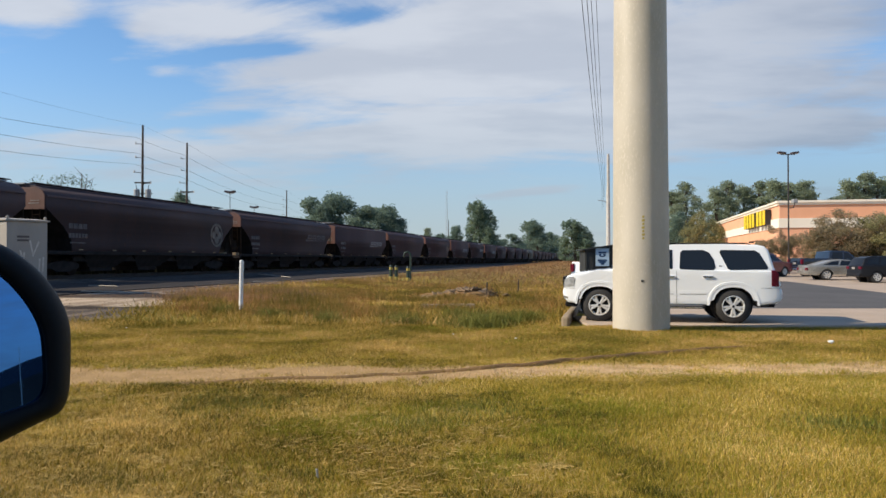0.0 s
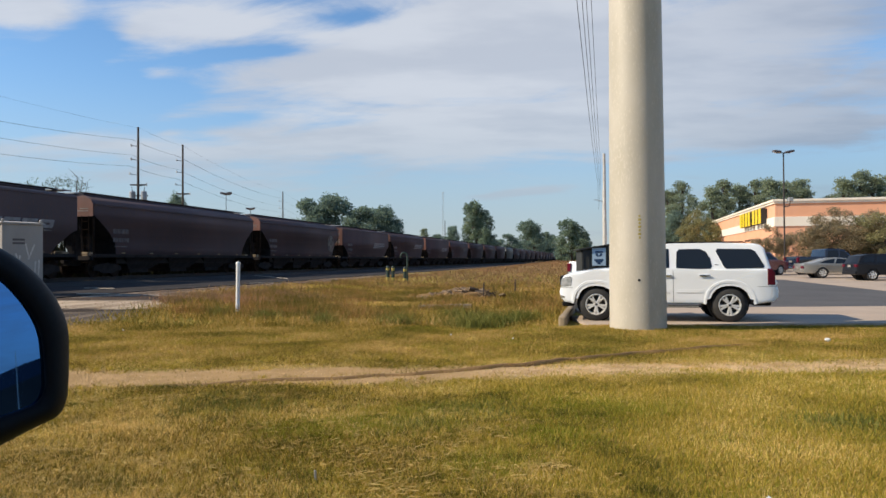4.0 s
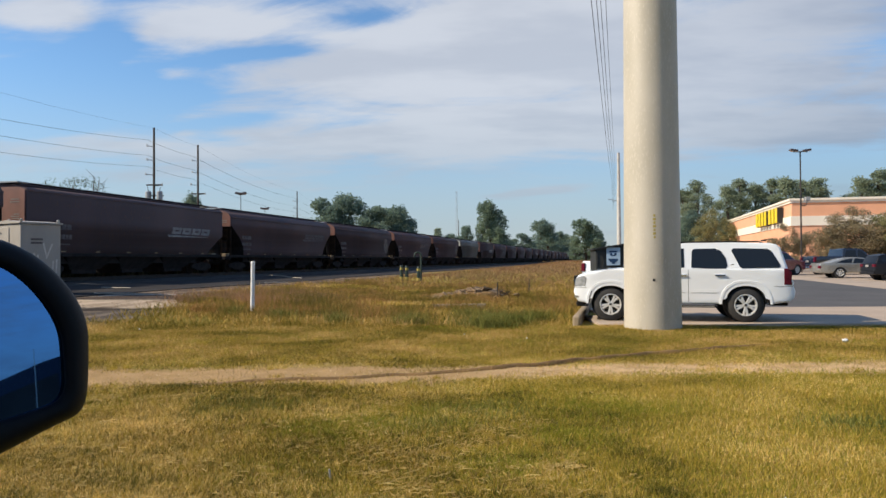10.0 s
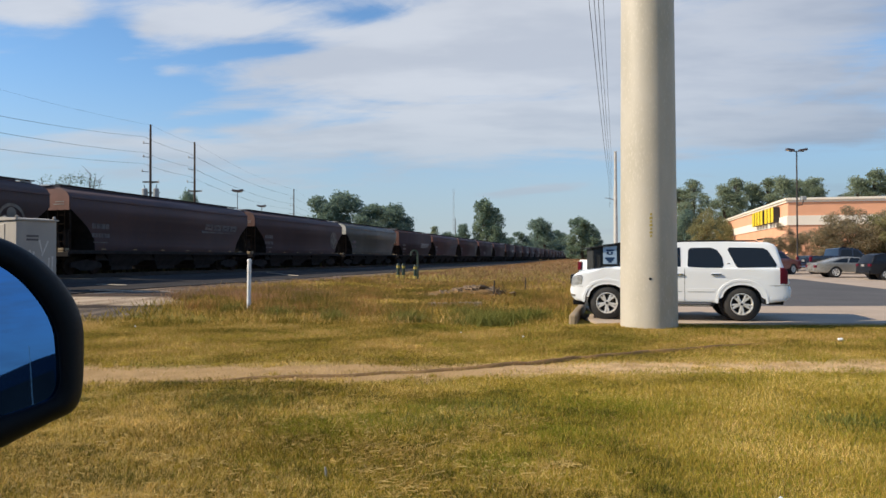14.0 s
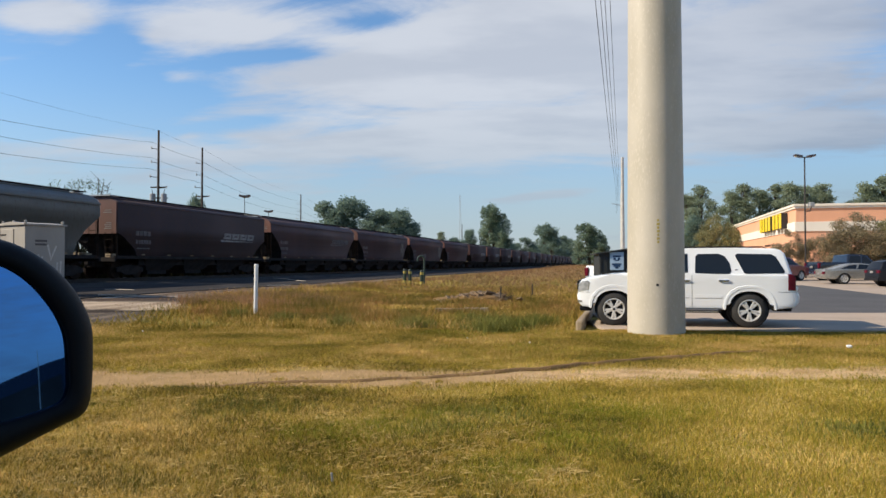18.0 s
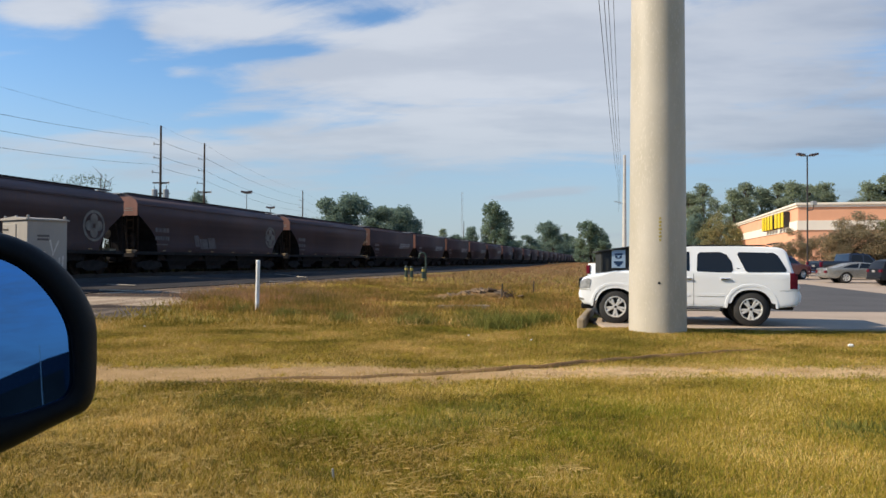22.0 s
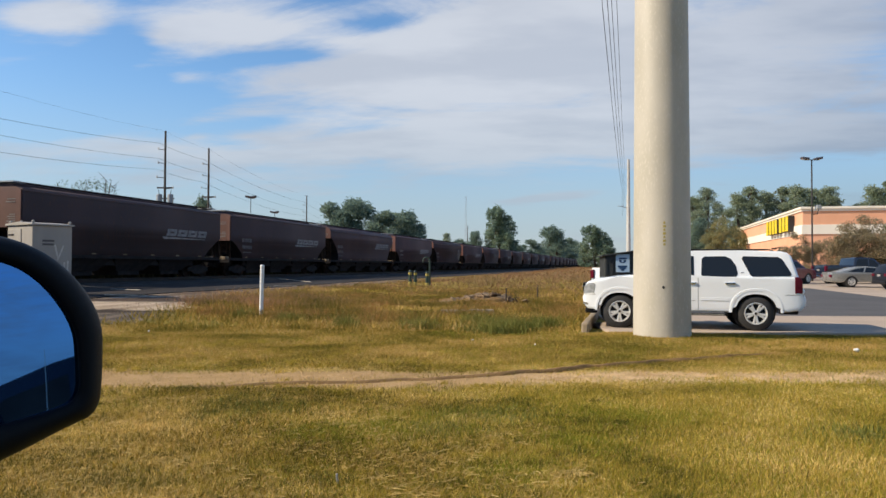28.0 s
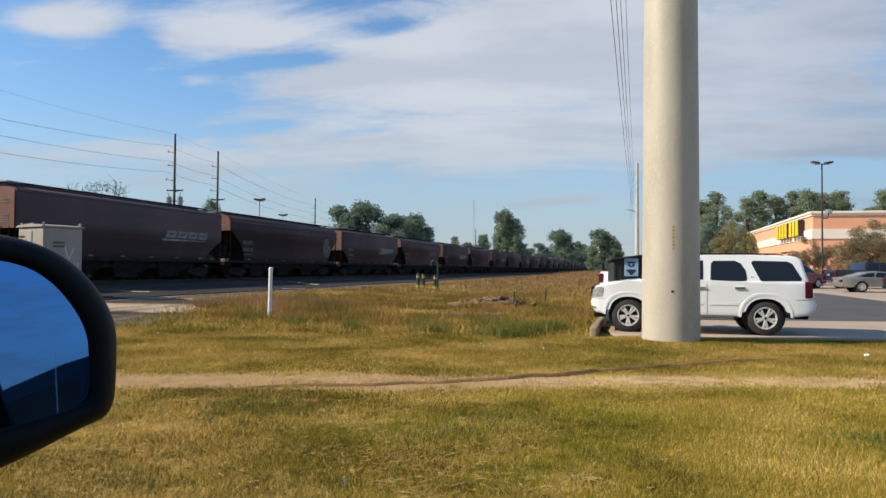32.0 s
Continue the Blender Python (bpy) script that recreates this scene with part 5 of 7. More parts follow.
# ---- dark shed with a banner ----
def make_shed():
    t = thing("shed", pose(6.42, 27.6, 0.08, 0, 0, -6), "dark metal shed with sloping roof and blue white banner", "shed")
    bm = fresh()
    prism(bm, [(-1.2, 0), (1.2, 0), (1.2, 2.1), (-1.2, 1.74)], -1.2, 1.2, 0.02, 1)
    part("wall", bm, M_SHED, t)
    for k in range(12):
        bm = fresh()
        x = -1.14 + k * 0.207
        box(bm, x - 0.018, x + 0.018, -1.225, -1.2, 0.02, 1.72 + 0.148 * (x + 1.2), 0.0)
        part("wall_rib", bm, M_SHED, t)
    bm = fresh()
    prism(bm, [(-1.3, 1.715), (1.3, 2.105), (1.3, 2.16), (-1.3, 1.77)], -1.32, 1.32, 0.01, 1)
    part("roof", bm, M_SHED, t)
    bm = fresh()
    box(bm, -0.82, -0.34, -1.245, -1.228, 1.16, 1.80, 0.004)
    b = part("banner", bm, M_BANNER, t, "light blue and white banner")
    for x0, x1, z0, z1 in ((-0.52, -0.24, 1.62, 1.68), (-0.50, -0.42, 1.52, 1.60), (-0.35, -0.27, 1.52, 1.60), (-0.46, -0.30, 1.49, 1.53),
                           (-0.55, -0.22, 1.33, 1.40), (-0.50, -0.26, 1.27, 1.33), (-0.44, -0.32, 1.21, 1.27)):
        bm = fresh()
        box(bm, x0 - 0.2, x1 - 0.2, -1.249, -1.243, z0, z1)
        part("banner_mark", bm, M_BANNER_MARK, b)


make_shed()


# ---- the store ----
def make_store():
    corner = Vector((38.35, 84.0))
    t = thing("store_building", pose(corner.x, corner.y, 0.4, 0, 0, -12.7), "large orange and cream stucco store with a yellow lettered wall sign", "store")
    H, LX, LY = 7.80, 70.0, 50.0

    def slabs(nm, z0, z1, out, m, label=""):
        bm = fresh()
        box(bm, -out, 0.35, -out + 0.0, LY, z0, z1, 0.02)
        part(nm, bm, m, t, label)
        bm = fresh()
        box(bm, 0.35, LX, -out, 0.35, z0, z1, 0.02)
        part(nm, bm, m, t, label)
    slabs("lower_wall", -0.8, 4.72, 0.0, M_ORANGE)
    slabs("cream_band", 4.72, 5.80, 0.12, M_CREAM)
    slabs("upper_wall", 5.80, 7.3, 0.0, M_ORANGE)
    slabs("cornice", 7.3, 7.55, 0.16, M_CREAM)
    slabs("cornice_cap", 7.55, H, 0.30, M_CREAM)
    bm = fresh()
    box(bm, 0.35, LX, 0.35, LY, 6.6, 6.9)
    part("roof", bm, M_GREYPOLE, t)
    bm = fresh()
    box(bm, LX - 0.35, LX, 0.35, LY, -0.8, H)
    part("side_wall", bm, M_ORANGE, t)
    bm = fresh()
    box(bm, 0.35, LX - 0.35, LY - 0.35, LY, -0.8, H)
    part("rear_wall", bm, M_ORANGE, t)
    # the sign: plain yellow blocks with dark returns, one to each letter
    for k in range(7):
        w = 1.4
        y0 = 4.0 + (6 - k) * 1.95 + (0.0 if k >= 4 else 0.9)
        bm = fresh()
        box(bm, -0.75, -0.06, y0, y0 + w, 5.25, 7.08, 0.03)
        part("sign_return", bm, M_SIGN_BLACK, t, "black letter return")
        bm = fresh()
        box(bm, -0.80, -0.753, y0 + 0.02, y0 + w - 0.02, 5.27, 7.06, 0.02)
        part("sign_block", bm, M_SIGN_YELLOW, t, "bright yellow sign block")
    # wall lamps on brackets
    for y0 in (8.0, 22.0, 36.0):
        bm = fresh()
        box(bm, -1.5, 0.0, y0 - 0.06, y0 + 0.06, 3.35, 3.45)
        box(bm, -1.9, -1.3, y0 - 0.2, y0 + 0.2, 3.18, 3.38, 0.04)
        part("wall_lamp", bm, M_DARK_METAL, t)
    for x0 in (10.0, 24.0, 38.0):
        bm = fresh()
        box(bm, x0, x0 + 2.2, -0.02, 0.3, -0.4, 2.2, 0.02)
        part("service_door", bm, M_CREAM, t)


make_store()


# ---- lot lamp ----
def lot_lamp(x, y, h, label, z0=None, flood=False, heads=2, turn=0.0):
    t = thing("lot_lamp", pose(x, y, lot_z(x, y) if z0 is None else z0, 0, 0, turn), label, "street lamp")
    bm = fresh()
    tube(bm, (0, 0, -0.2), (0, 0, h), 0.068, 0.052, 12)
    part("pole", bm, M_DARK_METAL, t)
    bm = fresh()
    tube(bm, (-0.55, 0, h), (0.55, 0, h), 0.04, 0.04, 8)
    part("arm", bm, M_DARK_METAL, t)
    for k in range(heads):
        s = (-1, 1, -0.35, 0.35)[k]
        bm = fresh()
        wd = 0.30 if heads == 2 else 0.5
        box(bm, s * 0.52 - wd, s * 0.52 + wd, -0.22, 0.22, -0.06, 0.09 if heads == 2 else 0.3, 0.04, pose(0, 0.0 if k < 2 else 0.5, h + 0.02, 0, -9 * s, 0))
        hd = part("lamp_head", bm, M_LAMP_HEAD, t, "dark lamp head")
        bm = fresh()
        box(bm, s * 0.52 - 0.26, s * 0.52 + 0.26, -0.18, 0.18, -0.085, -0.055, 0.01, pose(0, 0.0 if k < 2 else 0.5, h + 0.02, 0, -9 * s, 0))
        part("lens", bm, M_LAMP_GLASS, hd)
    if flood:
        bm = fresh()
        pipe(bm, [(0, 0, 5.2), (0.4, 0, 5.25), (0.5, 0, 5.6)], 0.035)
        part("flood_arm", bm, M_DARK_METAL, t)
        bm = fresh()
        box(bm, 0.30, 0.68, -0.18, 0.18, 5.6, 5.93, 0.05)
        part("floodlight", bm, M_LAMP_GLASS, t, "pale floodlight box")


lot_lamp(27.2, 58.0, 9.46, "dark double-headed parking lot lamp with a small floodlight", flood=True)
lot_lamp(-37.6, 130.0, 12.8, "tall area lamp with several heads behind the train", 0.5, heads=4)
lot_lamp(-42.3, 165.0, 12.6, "tall area lamp with several heads behind the train", 0.5, heads=4)


# ---- utility poles and wires ----
def utility_pole(x, y, h, label, cans=False, arms=True, material=None, r=0.17, street=False):
    z = float(land(x, y))
    t = thing("utility_pole", pose(x, y, z), label, "utility pole", "utility poles")
    bm = fresh()
    tube(bm, (0, 0, -0.5), (0, 0, h), r, r * 0.62, 12)
    part("pole", bm, material or M_WOODPOLE, t)
    if arms:
        for k, (zz, L) in enumerate(((h - 2.1, 0.75), (h - 3.6, 0.75), (h - 5.2, 0.9), (h - 6.4, 0.9))):
            s = -1 if k < 3 else 1
            bm = fresh()
            tube(bm, (0, 0, zz), (s * L, 0, zz + 0.10), 0.035, 0.03, 6)
            part("insulator_arm", bm, M_DARK_METAL, t)
            bm = fresh()
            lathe(bm, [(0.03, 0), (0.085, 0.03), (0.05, 0.10), (0.085, 0.13), (0.05, 0.2), (0.08, 0.23), (0.03, 0.3)], 10, "z", pose(s * L, 0, zz + 0.0))
            part("insulator", bm, M_GALV, t)
        bm = fresh()
        box(bm, -0.85, 0.85, -0.05, 0.05, h - 6.35, h - 6.2)
        part("crossarm", bm, M_WOODPOLE, t)
    if cans:
        for s in (-1, 1):
            bm = fresh()
            lathe(bm, [(0.25, 0), (0.31, 0.03), (0.31, 0.9), (0.24, 0.98), (0.08, 1.0)], 16, "z", pose(s * 0.62, 0, h - 7.95))
            part("transformer_can", bm, M_GALV, t, "grey transformer can")
            bm = fresh()
            tube(bm, (s * 0.62, 0, h - 6.98), (s * 0.70, 0, h - 6.5), 0.04, 0.03, 6)
            part("bushing", bm, M_DARK_METAL, t)
        bm = fresh()
        box(bm, -1.0, 1.0, 0.12, 0.22, h - 7.5, h - 7.38)
        part("can_arm", bm, M_WOODPOLE, t)
    if street:
        bm = fresh()
        pipe(bm, [(0, 0, h * 0.58), (-0.9, 0, h * 0.6), (-1.3, 0, h * 0.6)], 0.04)
        part("lamp_arm", bm, M_GALV, t)
    return t


utility_pole(-32.66, 80, 15.7, "dark wooden utility pole with insulators and two transformer cans", cans=True)
utility_pole(-32.7, 94, 16.0, "dark wooden utility pole with insulators behind the train")
utility_pole(-32.5, 24, 12.9, "dark wooden utility pole with insulators beside the track")
utility_pole(-32.9, 155, 15.7, "dark wooden utility pole in the distance")
utility_pole(-33.2, 225, 15.7, "dark wooden utility pole in the distance")
utility_pole(1.8, 240, 14.0, "far thin utility pole above the trees", arms=False)
utility_pole(20.2, 90, 14.2, "tall grey utility pole behind the lot", arms=False, material=M_GREYPOLE, r=0.26, street=True)
utility_pole(30.5, 137, 14.2, "tall grey utility pole in the distance", arms=False, material=M_GREYPOLE, r=0.2)
utility_pole(-3.2, -12, 15.0, "tall grey utility pole behind the vehicle", arms=False, material=M_GREYPOLE, r=0.2)
utility_pole(11.4, 48.0, 3.9, "pale grey short post behind the shed", arms=False, material=M_GREYPOLE, r=0.3)


def wire_run(points, sag, r, label, later=None):
    bm = fresh()
    line = []
    for k, (a, b) in enumerate(zip(points[:-1], points[1:])):
        if k and later is not None:
            sag = later * (b[1] - a[1]) / 60
        a, b = Vector(a), Vector(b)
        n = 14
        line += [a.lerp(b, i / n) - Vector((0, 0, 4 * sag * (i / n) * (1 - i / n))) for i in range(1 if k else 0, n + 1)]
    pipe(bm, line, r, 4)
    tagged(link_mesh("power_line", bm, M_WIRE), label, "power line", "overhead lines")


for dx, dz, sag in ((0.0, 16.1, 2.4), (-0.7, 14.8, 2.9), (-0.7, 13.1, 2.4), (-0.85, 11.9, 2.4)):
    wire_run([(-32.5 + dx, 24, dz - 2 * (sag - 0.7)), (-32.66 + dx, 80, dz), (-32.7 + dx, 94, dz + 0.2), (-32.9 + dx, 155, dz), (-33.2 + dx, 225, dz)], 0.7, 0.016 if dx else 0.007,
             "thin dark overhead wire on the wooden poles", 0.7)
for dx, dz in ((-0.12, 11.0), (0.0, 11.6), (0.1, 12.3), (0.24, 13.4)):
    wire_run([(-3.4 + dx, -12, dz), (19.5 + dx, 90, dz), (29.8 + dx, 137, dz)], 1.4, 0.014, "thin overhead wire running along the lot")

# lattice mast
mast = thing("radio_mast", pose(2.0, 420, 0), "thin lattice radio mast far behind the trees", "radio mast")
bm = fresh()
for k in range(3):
    a = 2 * math.pi * k / 3
    tube(bm, (0.6 * math.cos(a), 0.6 * math.sin(a), 0), (0.5 * math.cos(a), 0.5 * math.sin(a), 41), 0.07, 0.05, 5)
part("leg_frame", bm, M_GALV, mast)
bm = fresh()
for j in range(27):
    for k in range(3):
        a, b = 2 * math.pi * k / 3, 2 * math.pi * (k + 1) / 3
        tube(bm, (0.57 * math.cos(a), 0.57 * math.sin(a), 1.5 * j), (0.57 * math.cos(b), 0.57 * math.sin(b), 1.5 * j + 1.5), 0.035, 0.035, 4, False)
part("bracing", bm, M_GALV, mast)


# ---- marker post, pipes, cabinet ----
def make_marker_post():
    x, y = -5.617, 20.5
    z = float(land(x, y))
    t = thing("marker_post", pose(x, y, z, 0, 0.8, 0), "slim white plastic marker post standing in tall grass", "post")
    bm = fresh()
    lathe(bm, [(0.055, -0.3), (0.055, 1.37 - z), (0.061, 1.375 - z), (0.061, 1.43 - z), (0.045, 1.455 - z), (0.015, 1.46 - z)], 16)
    part("tube", bm, M_WHITE_PVC, t)
    bm = fresh()
    lathe(bm, [(0.057, 0.22), (0.057, 0.30)], 16)
    part("band", bm, M_WHITE_PVC, t)


make_marker_post()


def make_vent_pipes():
    px, py = -2.09, 47.5
    z = float(land(px, py))
    t = thing("vent_pipe", pose(px, py, z), "dark green pipeline vent with a hooked top", "pipe")
    top = 2.0 - z
    bm = fresh()
    tube(bm, (0, 0, -0.3), (0, 0, top - 0.25), 0.062, 0.062, 12)
    pts = [(-0.21 + 0.21 * math.cos(radians(a)), 0, top - 0.25 + 0.22 * math.sin(radians(a))) for a in range(0, 181, 20)] + [(-0.42, 0, top - 0.36)]
    pipe(bm, pts, 0.06, 10)
    part("pipe", bm, M_GREEN_PIPE, t)
    for dx in (-0.14, -0.90, -1.23):
        b = thing("bollard", pose(px + dx, py - 0.4, float(land(px + dx, py - 0.4))), "yellow and dark green banded bollard near the vent pipe", "bollard", "bollards by the vent")
        bm = fresh()
        lathe(bm, [(0.11, -0.3), (0.11, 0.86), (0.09, 0.93), (0.03, 0.95)], 14)
        part("post", bm, M_GREEN_PIPE, b)
        for z0, dz in ((0.02, 0.20), (0.66, 0.16)):
            bm = fresh()
            lathe(bm, [(0.113, z0), (0.114, z0 + 0.01), (0.114, z0 + dz - 0.01), (0.113, z0 + dz)], 14)
            part("band", bm, M_YELLOW, b, "yellow band")


make_vent_pipes()


def make_cabinet():
    c = along(20.6, 18.05)
    z = float(land(c.x, c.y))
    t = thing("signal_cabinet", pose(-14.34, 24.97, z, 0, 0, -32), "beige metal railway signal cabinet with faint graffiti", "cabinet")
    H = 2.85 - z
    bm = fresh()
    box(bm, -1.0, 0.62, -0.75, 0.60, 0.0, H - 0.10, 0.02)
    part("body", bm, M_BOX, t)
    bm = fresh()
    prism(bm, [(-1.06, H - 0.10), (0.68, H - 0.10), (0.68, H - 0.05), (-0.2, H + 0.03), (-1.06, H - 0.03)], -0.81, 0.66, 0.01, 1)
    part("roof", bm, M_BOX, t)
    for x, y in ((-0.9, -0.7), (0.55, -0.7), (0.55, 0.55), (-0.2, -0.7)):
        bm = fresh()
        lathe(bm, [(0.03, H - 0.06), (0.05, H), (0.05, H + 0.05), (0.02, H + 0.07)], 8, "z", pose(x, y, 0))
        part("lifting_eye", bm, M_BOX, t)
    bm = fresh()
    box(bm, -0.93, -0.08, -0.775, -0.752, 0.15, H - 0.22, 0.01)
    d = part("door", bm, M_BOX, t)
    bm = fresh()
    box(bm, -0.9, -0.55, -0.80, -0.776, H - 0.42, H - 0.38, 0.004)
    part("drip_edge", bm, M_DARK_METAL, d)
    # graffiti strokes on the end wall
    for p, q in (((0.0, 1.75), (0.12, 1.25)), ((0.30, 1.72), (0.10, 1.22)), ((-0.32, 1.42), (-0.20, 1.02)), ((-0.18, 1.36), (-0.22, 0.9)), ((0.34, 1.15), (0.30, 0.62)), ((0.46, 1.2), (0.44, 0.7))):
        bm = fresh()
        p, q = Vector((0.625, p[0], p[1])), Vector((0.625, q[0], q[1]))
        s = (q - p).cross(Vector((1, 0, 0))).normalized() * 0.028
        vs = [bm.verts.new(v) for v in (p - s, p + s, q + s * 0.7, q - s * 0.7)]
        vb = [bm.verts.new(v.co + Vector((0.004, 0, 0))) for v in vs]
        bm.faces.new(vb)
        for i in range(4):
            bm.faces.new((vs[i], vs[(i + 1) % 4], vb[(i + 1) % 4], vb[i]))
        bmesh.ops.recalc_face_normals(bm, faces=bm.faces[:])
        part("graffiti_stroke", bm, M_GRAFFITI, t, "pale painted stroke")
    for k in range(2):
        bm = fresh()
        box(bm, 0.622, 0.627, -0.42, -0.02, 1.72 + 0.12 * k, 1.79 + 0.12 * k)
        part("label_bar", bm, M_LETTER_DIM, t)


make_cabinet()


# ---- trees ----
def leaf_mesh(name, lobes, count, size, material, seed, flat=0.9):
    """Small leaf-clump faces scattered through lobes (x, y, z, radius, squash)."""
    r = np.random.RandomState(seed)
    L = np.array(lobes)
    vol = L[:, 3] ** 2
    pick = r.choice(len(L), count, p=vol / vol.sum())
    d = r.normal(size=(count, 3))
    d /= np.linalg.norm(d, axis=1, keepdims=True)
    rad = r.uniform(0.35, 1.18, count) ** 0.75
    bump = 1 + 0.22 * np.sin(d[:, 0] * 7 + L[pick, 0] * 3) * np.sin(d[:, 2] * 6 + L[pick, 2])
    c = L[pick, :3] + d * (L[pick, 3] * rad * bump)[:, None] * np.stack([np.ones(count), np.ones(count), L[pick, 4]], 1)
    n = d + r.normal(size=(count, 3)) * flat
    n /= np.linalg.norm(n, axis=1, keepdims=True)
    up = r.normal(size=(count, 3))
    a = np.cross(n, up)
    a /= np.linalg.norm(a, axis=1, keepdims=True)
    b = np.cross(n, a)
    s = size * r.uniform(0.5, 1.35, count)[:, None]
    v = np.stack([c - a * s, c + b * s * 0.55, c + a * s, c - b * s * 0.55], 1).reshape(-1, 3)
    f = np.arange(count * 4).reshape(count, 4)
    return quad_mesh(name, v, f, material)


def branch_mesh(trunk_h, r0, tips, material, seed, n=7):
    rr = random.Random(seed)
    bm = fresh()
    prev = Vector((0, 0, -0.3))
    k = 5
    for i in range(1, k + 1):
        p = Vector((rr.uniform(-0.15, 0.15), rr.uniform(-0.15, 0.15), trunk_h * i / k))
        tube(bm, prev, p, r0 * (1 - 0.6 * (i - 1) / k), r0 * (1 - 0.6 * i / k), n, i == k)
        prev = p
    for t in tips:
        t = Vector(t)
        z0 = trunk_h * rr.uniform(0.45, 1.0)
        a = Vector((0, 0, z0))
        m1 = a.lerp(t, 0.5) + Vector((rr.uniform(-0.3, 0.3), rr.uniform(-0.3, 0.3), 0.3))
        tube(bm, a, m1, r0 * 0.35, r0 * 0.22, 5, False)
        tube(bm, m1, t, r0 * 0.22, r0 * 0.07, 5, False)
    return bm


def tree_proto(name, kind, seed):
    """A tree 10 m high, about its usual width."""
    rr = random.Random(seed)
    lobes = []
    n = {"oak": 36, "tall": 40, "pine": 92, "myrtle": 42, "far": 14, "yellow": 32}[kind]
    for i in range(n):
        u, a, q = (i + rr.random()) / n, rr.uniform(0, 6.28), math.sqrt(rr.random())
        if kind == "oak":
            w, z, r1 = q * 3.3, 1.6 + 7.0 * u, rr.uniform(0.6, 1.3)
            w *= math.sqrt(max(0.08, 1 - max(z - 4.5, 0) / 4.6))
        elif kind == "tall":
            z, r1 = 0.8 + 8.4 * u, rr.uniform(0.45, 0.95)
            w = q * 2.2 * (0.30 + 0.70 * math.sin(min(1, (10.0 - z) / 6.5) * 1.57))
        elif kind == "pine":
            z, r1 = 9.6 - 7.8 * u ** 1.15, rr.uniform(0.22, 0.62)
            w = q * (0.25 + 1.9 * math.sin(min(1, (9.9 - z) / 5.5) * 1.57)) * rr.uniform(0.75, 1.25)
        elif kind == "myrtle":
            w, r1 = q * 4.4, rr.uniform(0.7, 1.4)
            z = 2.0 + (7.4 - 0.07 * w * w * w * 0.55) * u
        else:
            w, r1 = q * 3.0, rr.uniform(0.6, 1.2)
            z = 1.2 + (7.8 - 0.6 * w) * u
        lobes.append((w * math.cos(a), w * math.sin(a), z, r1, rr.uniform(0.7, 1.0) * (0.85 if kind == "pine" else 1.0)))
    k = 10.0 / max(l[2] + 0.95 * l[3] * l[4] for l in lobes)
    lobes = [(l[0], l[1], l[2] * k, l[3], l[4]) for l in lobes]
    th, r0, mat_l, size, cnt = {"oak": (5.5, 0.30, M_LEAF, 0.15, 12500), "tall": (8.0, 0.24, M_LEAF_OLIVE if seed % 2 else M_LEAF, 0.13, 12500), "pine": (9.3, 0.17, M_PINE, 0.085, 11500),
                                "myrtle": (4.0, 0.22, M_LEAF_BROWN, 0.10, 34000), "far": (5.5, 0.30, M_LEAF, 0.24, 2200), "yellow": (5.5, 0.26, M_LEAF_YELLOW, 0.115, 12500)}[kind]
    t = thing(name, pose(0, 0, 0), "leafy tree", "tree")
    o = new("crown", leaf_mesh("crown", lobes, cnt, size, mat_l, seed, 1.5))
    o.parent = t
    tips = [(l[0], l[1], l[2]) for l in lobes[:10]]
    part("trunk", branch_mesh(th, r0, tips, M_BARK, seed), M_BARK, t)
    return t


def plant(proto, x, y, h, label, wide=1.0, turn=0.0, z=None, group=""):
    zz = float(land(x, y)) if z is None else z
    t = copy_thing(proto, pose(x, y, zz - 0.1, 0, 0, turn))
    t.scale = (h / 10 * wide, h / 10 * wide, h / 10)
    tagged(t, label, "tree", group)
    return t


P_OAK, P_OAK2 = tree_proto("oak_tree", "oak", 3), tree_proto("oak_tree", "oak", 12)
P_TALL, P_TALL2 = tree_proto("broadleaf_tree", "tall", 4), tree_proto("broadleaf_tree", "tall", 7)
P_PINE, P_PINE2 = tree_proto("pine_tree", "pine", 5), tree_proto("pine_tree", "pine", 16)
P_MYRT, P_MYRT2 = tree_proto("crape_myrtle", "myrtle", 6), tree_proto("crape_myrtle", "myrtle", 18)
P_YEL = tree_proto("broadleaf_tree", "yellow", 21)
P_FAR, P_FAR2 = tree_proto("woodland_tree", "far", 25), tree_proto("woodland_tree", "far", 28)

F = 1304.8


def place(px, top, y):
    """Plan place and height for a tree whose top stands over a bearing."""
    return (px - 784) / F * y, EYE_Z + (460.5 - top) / F * y


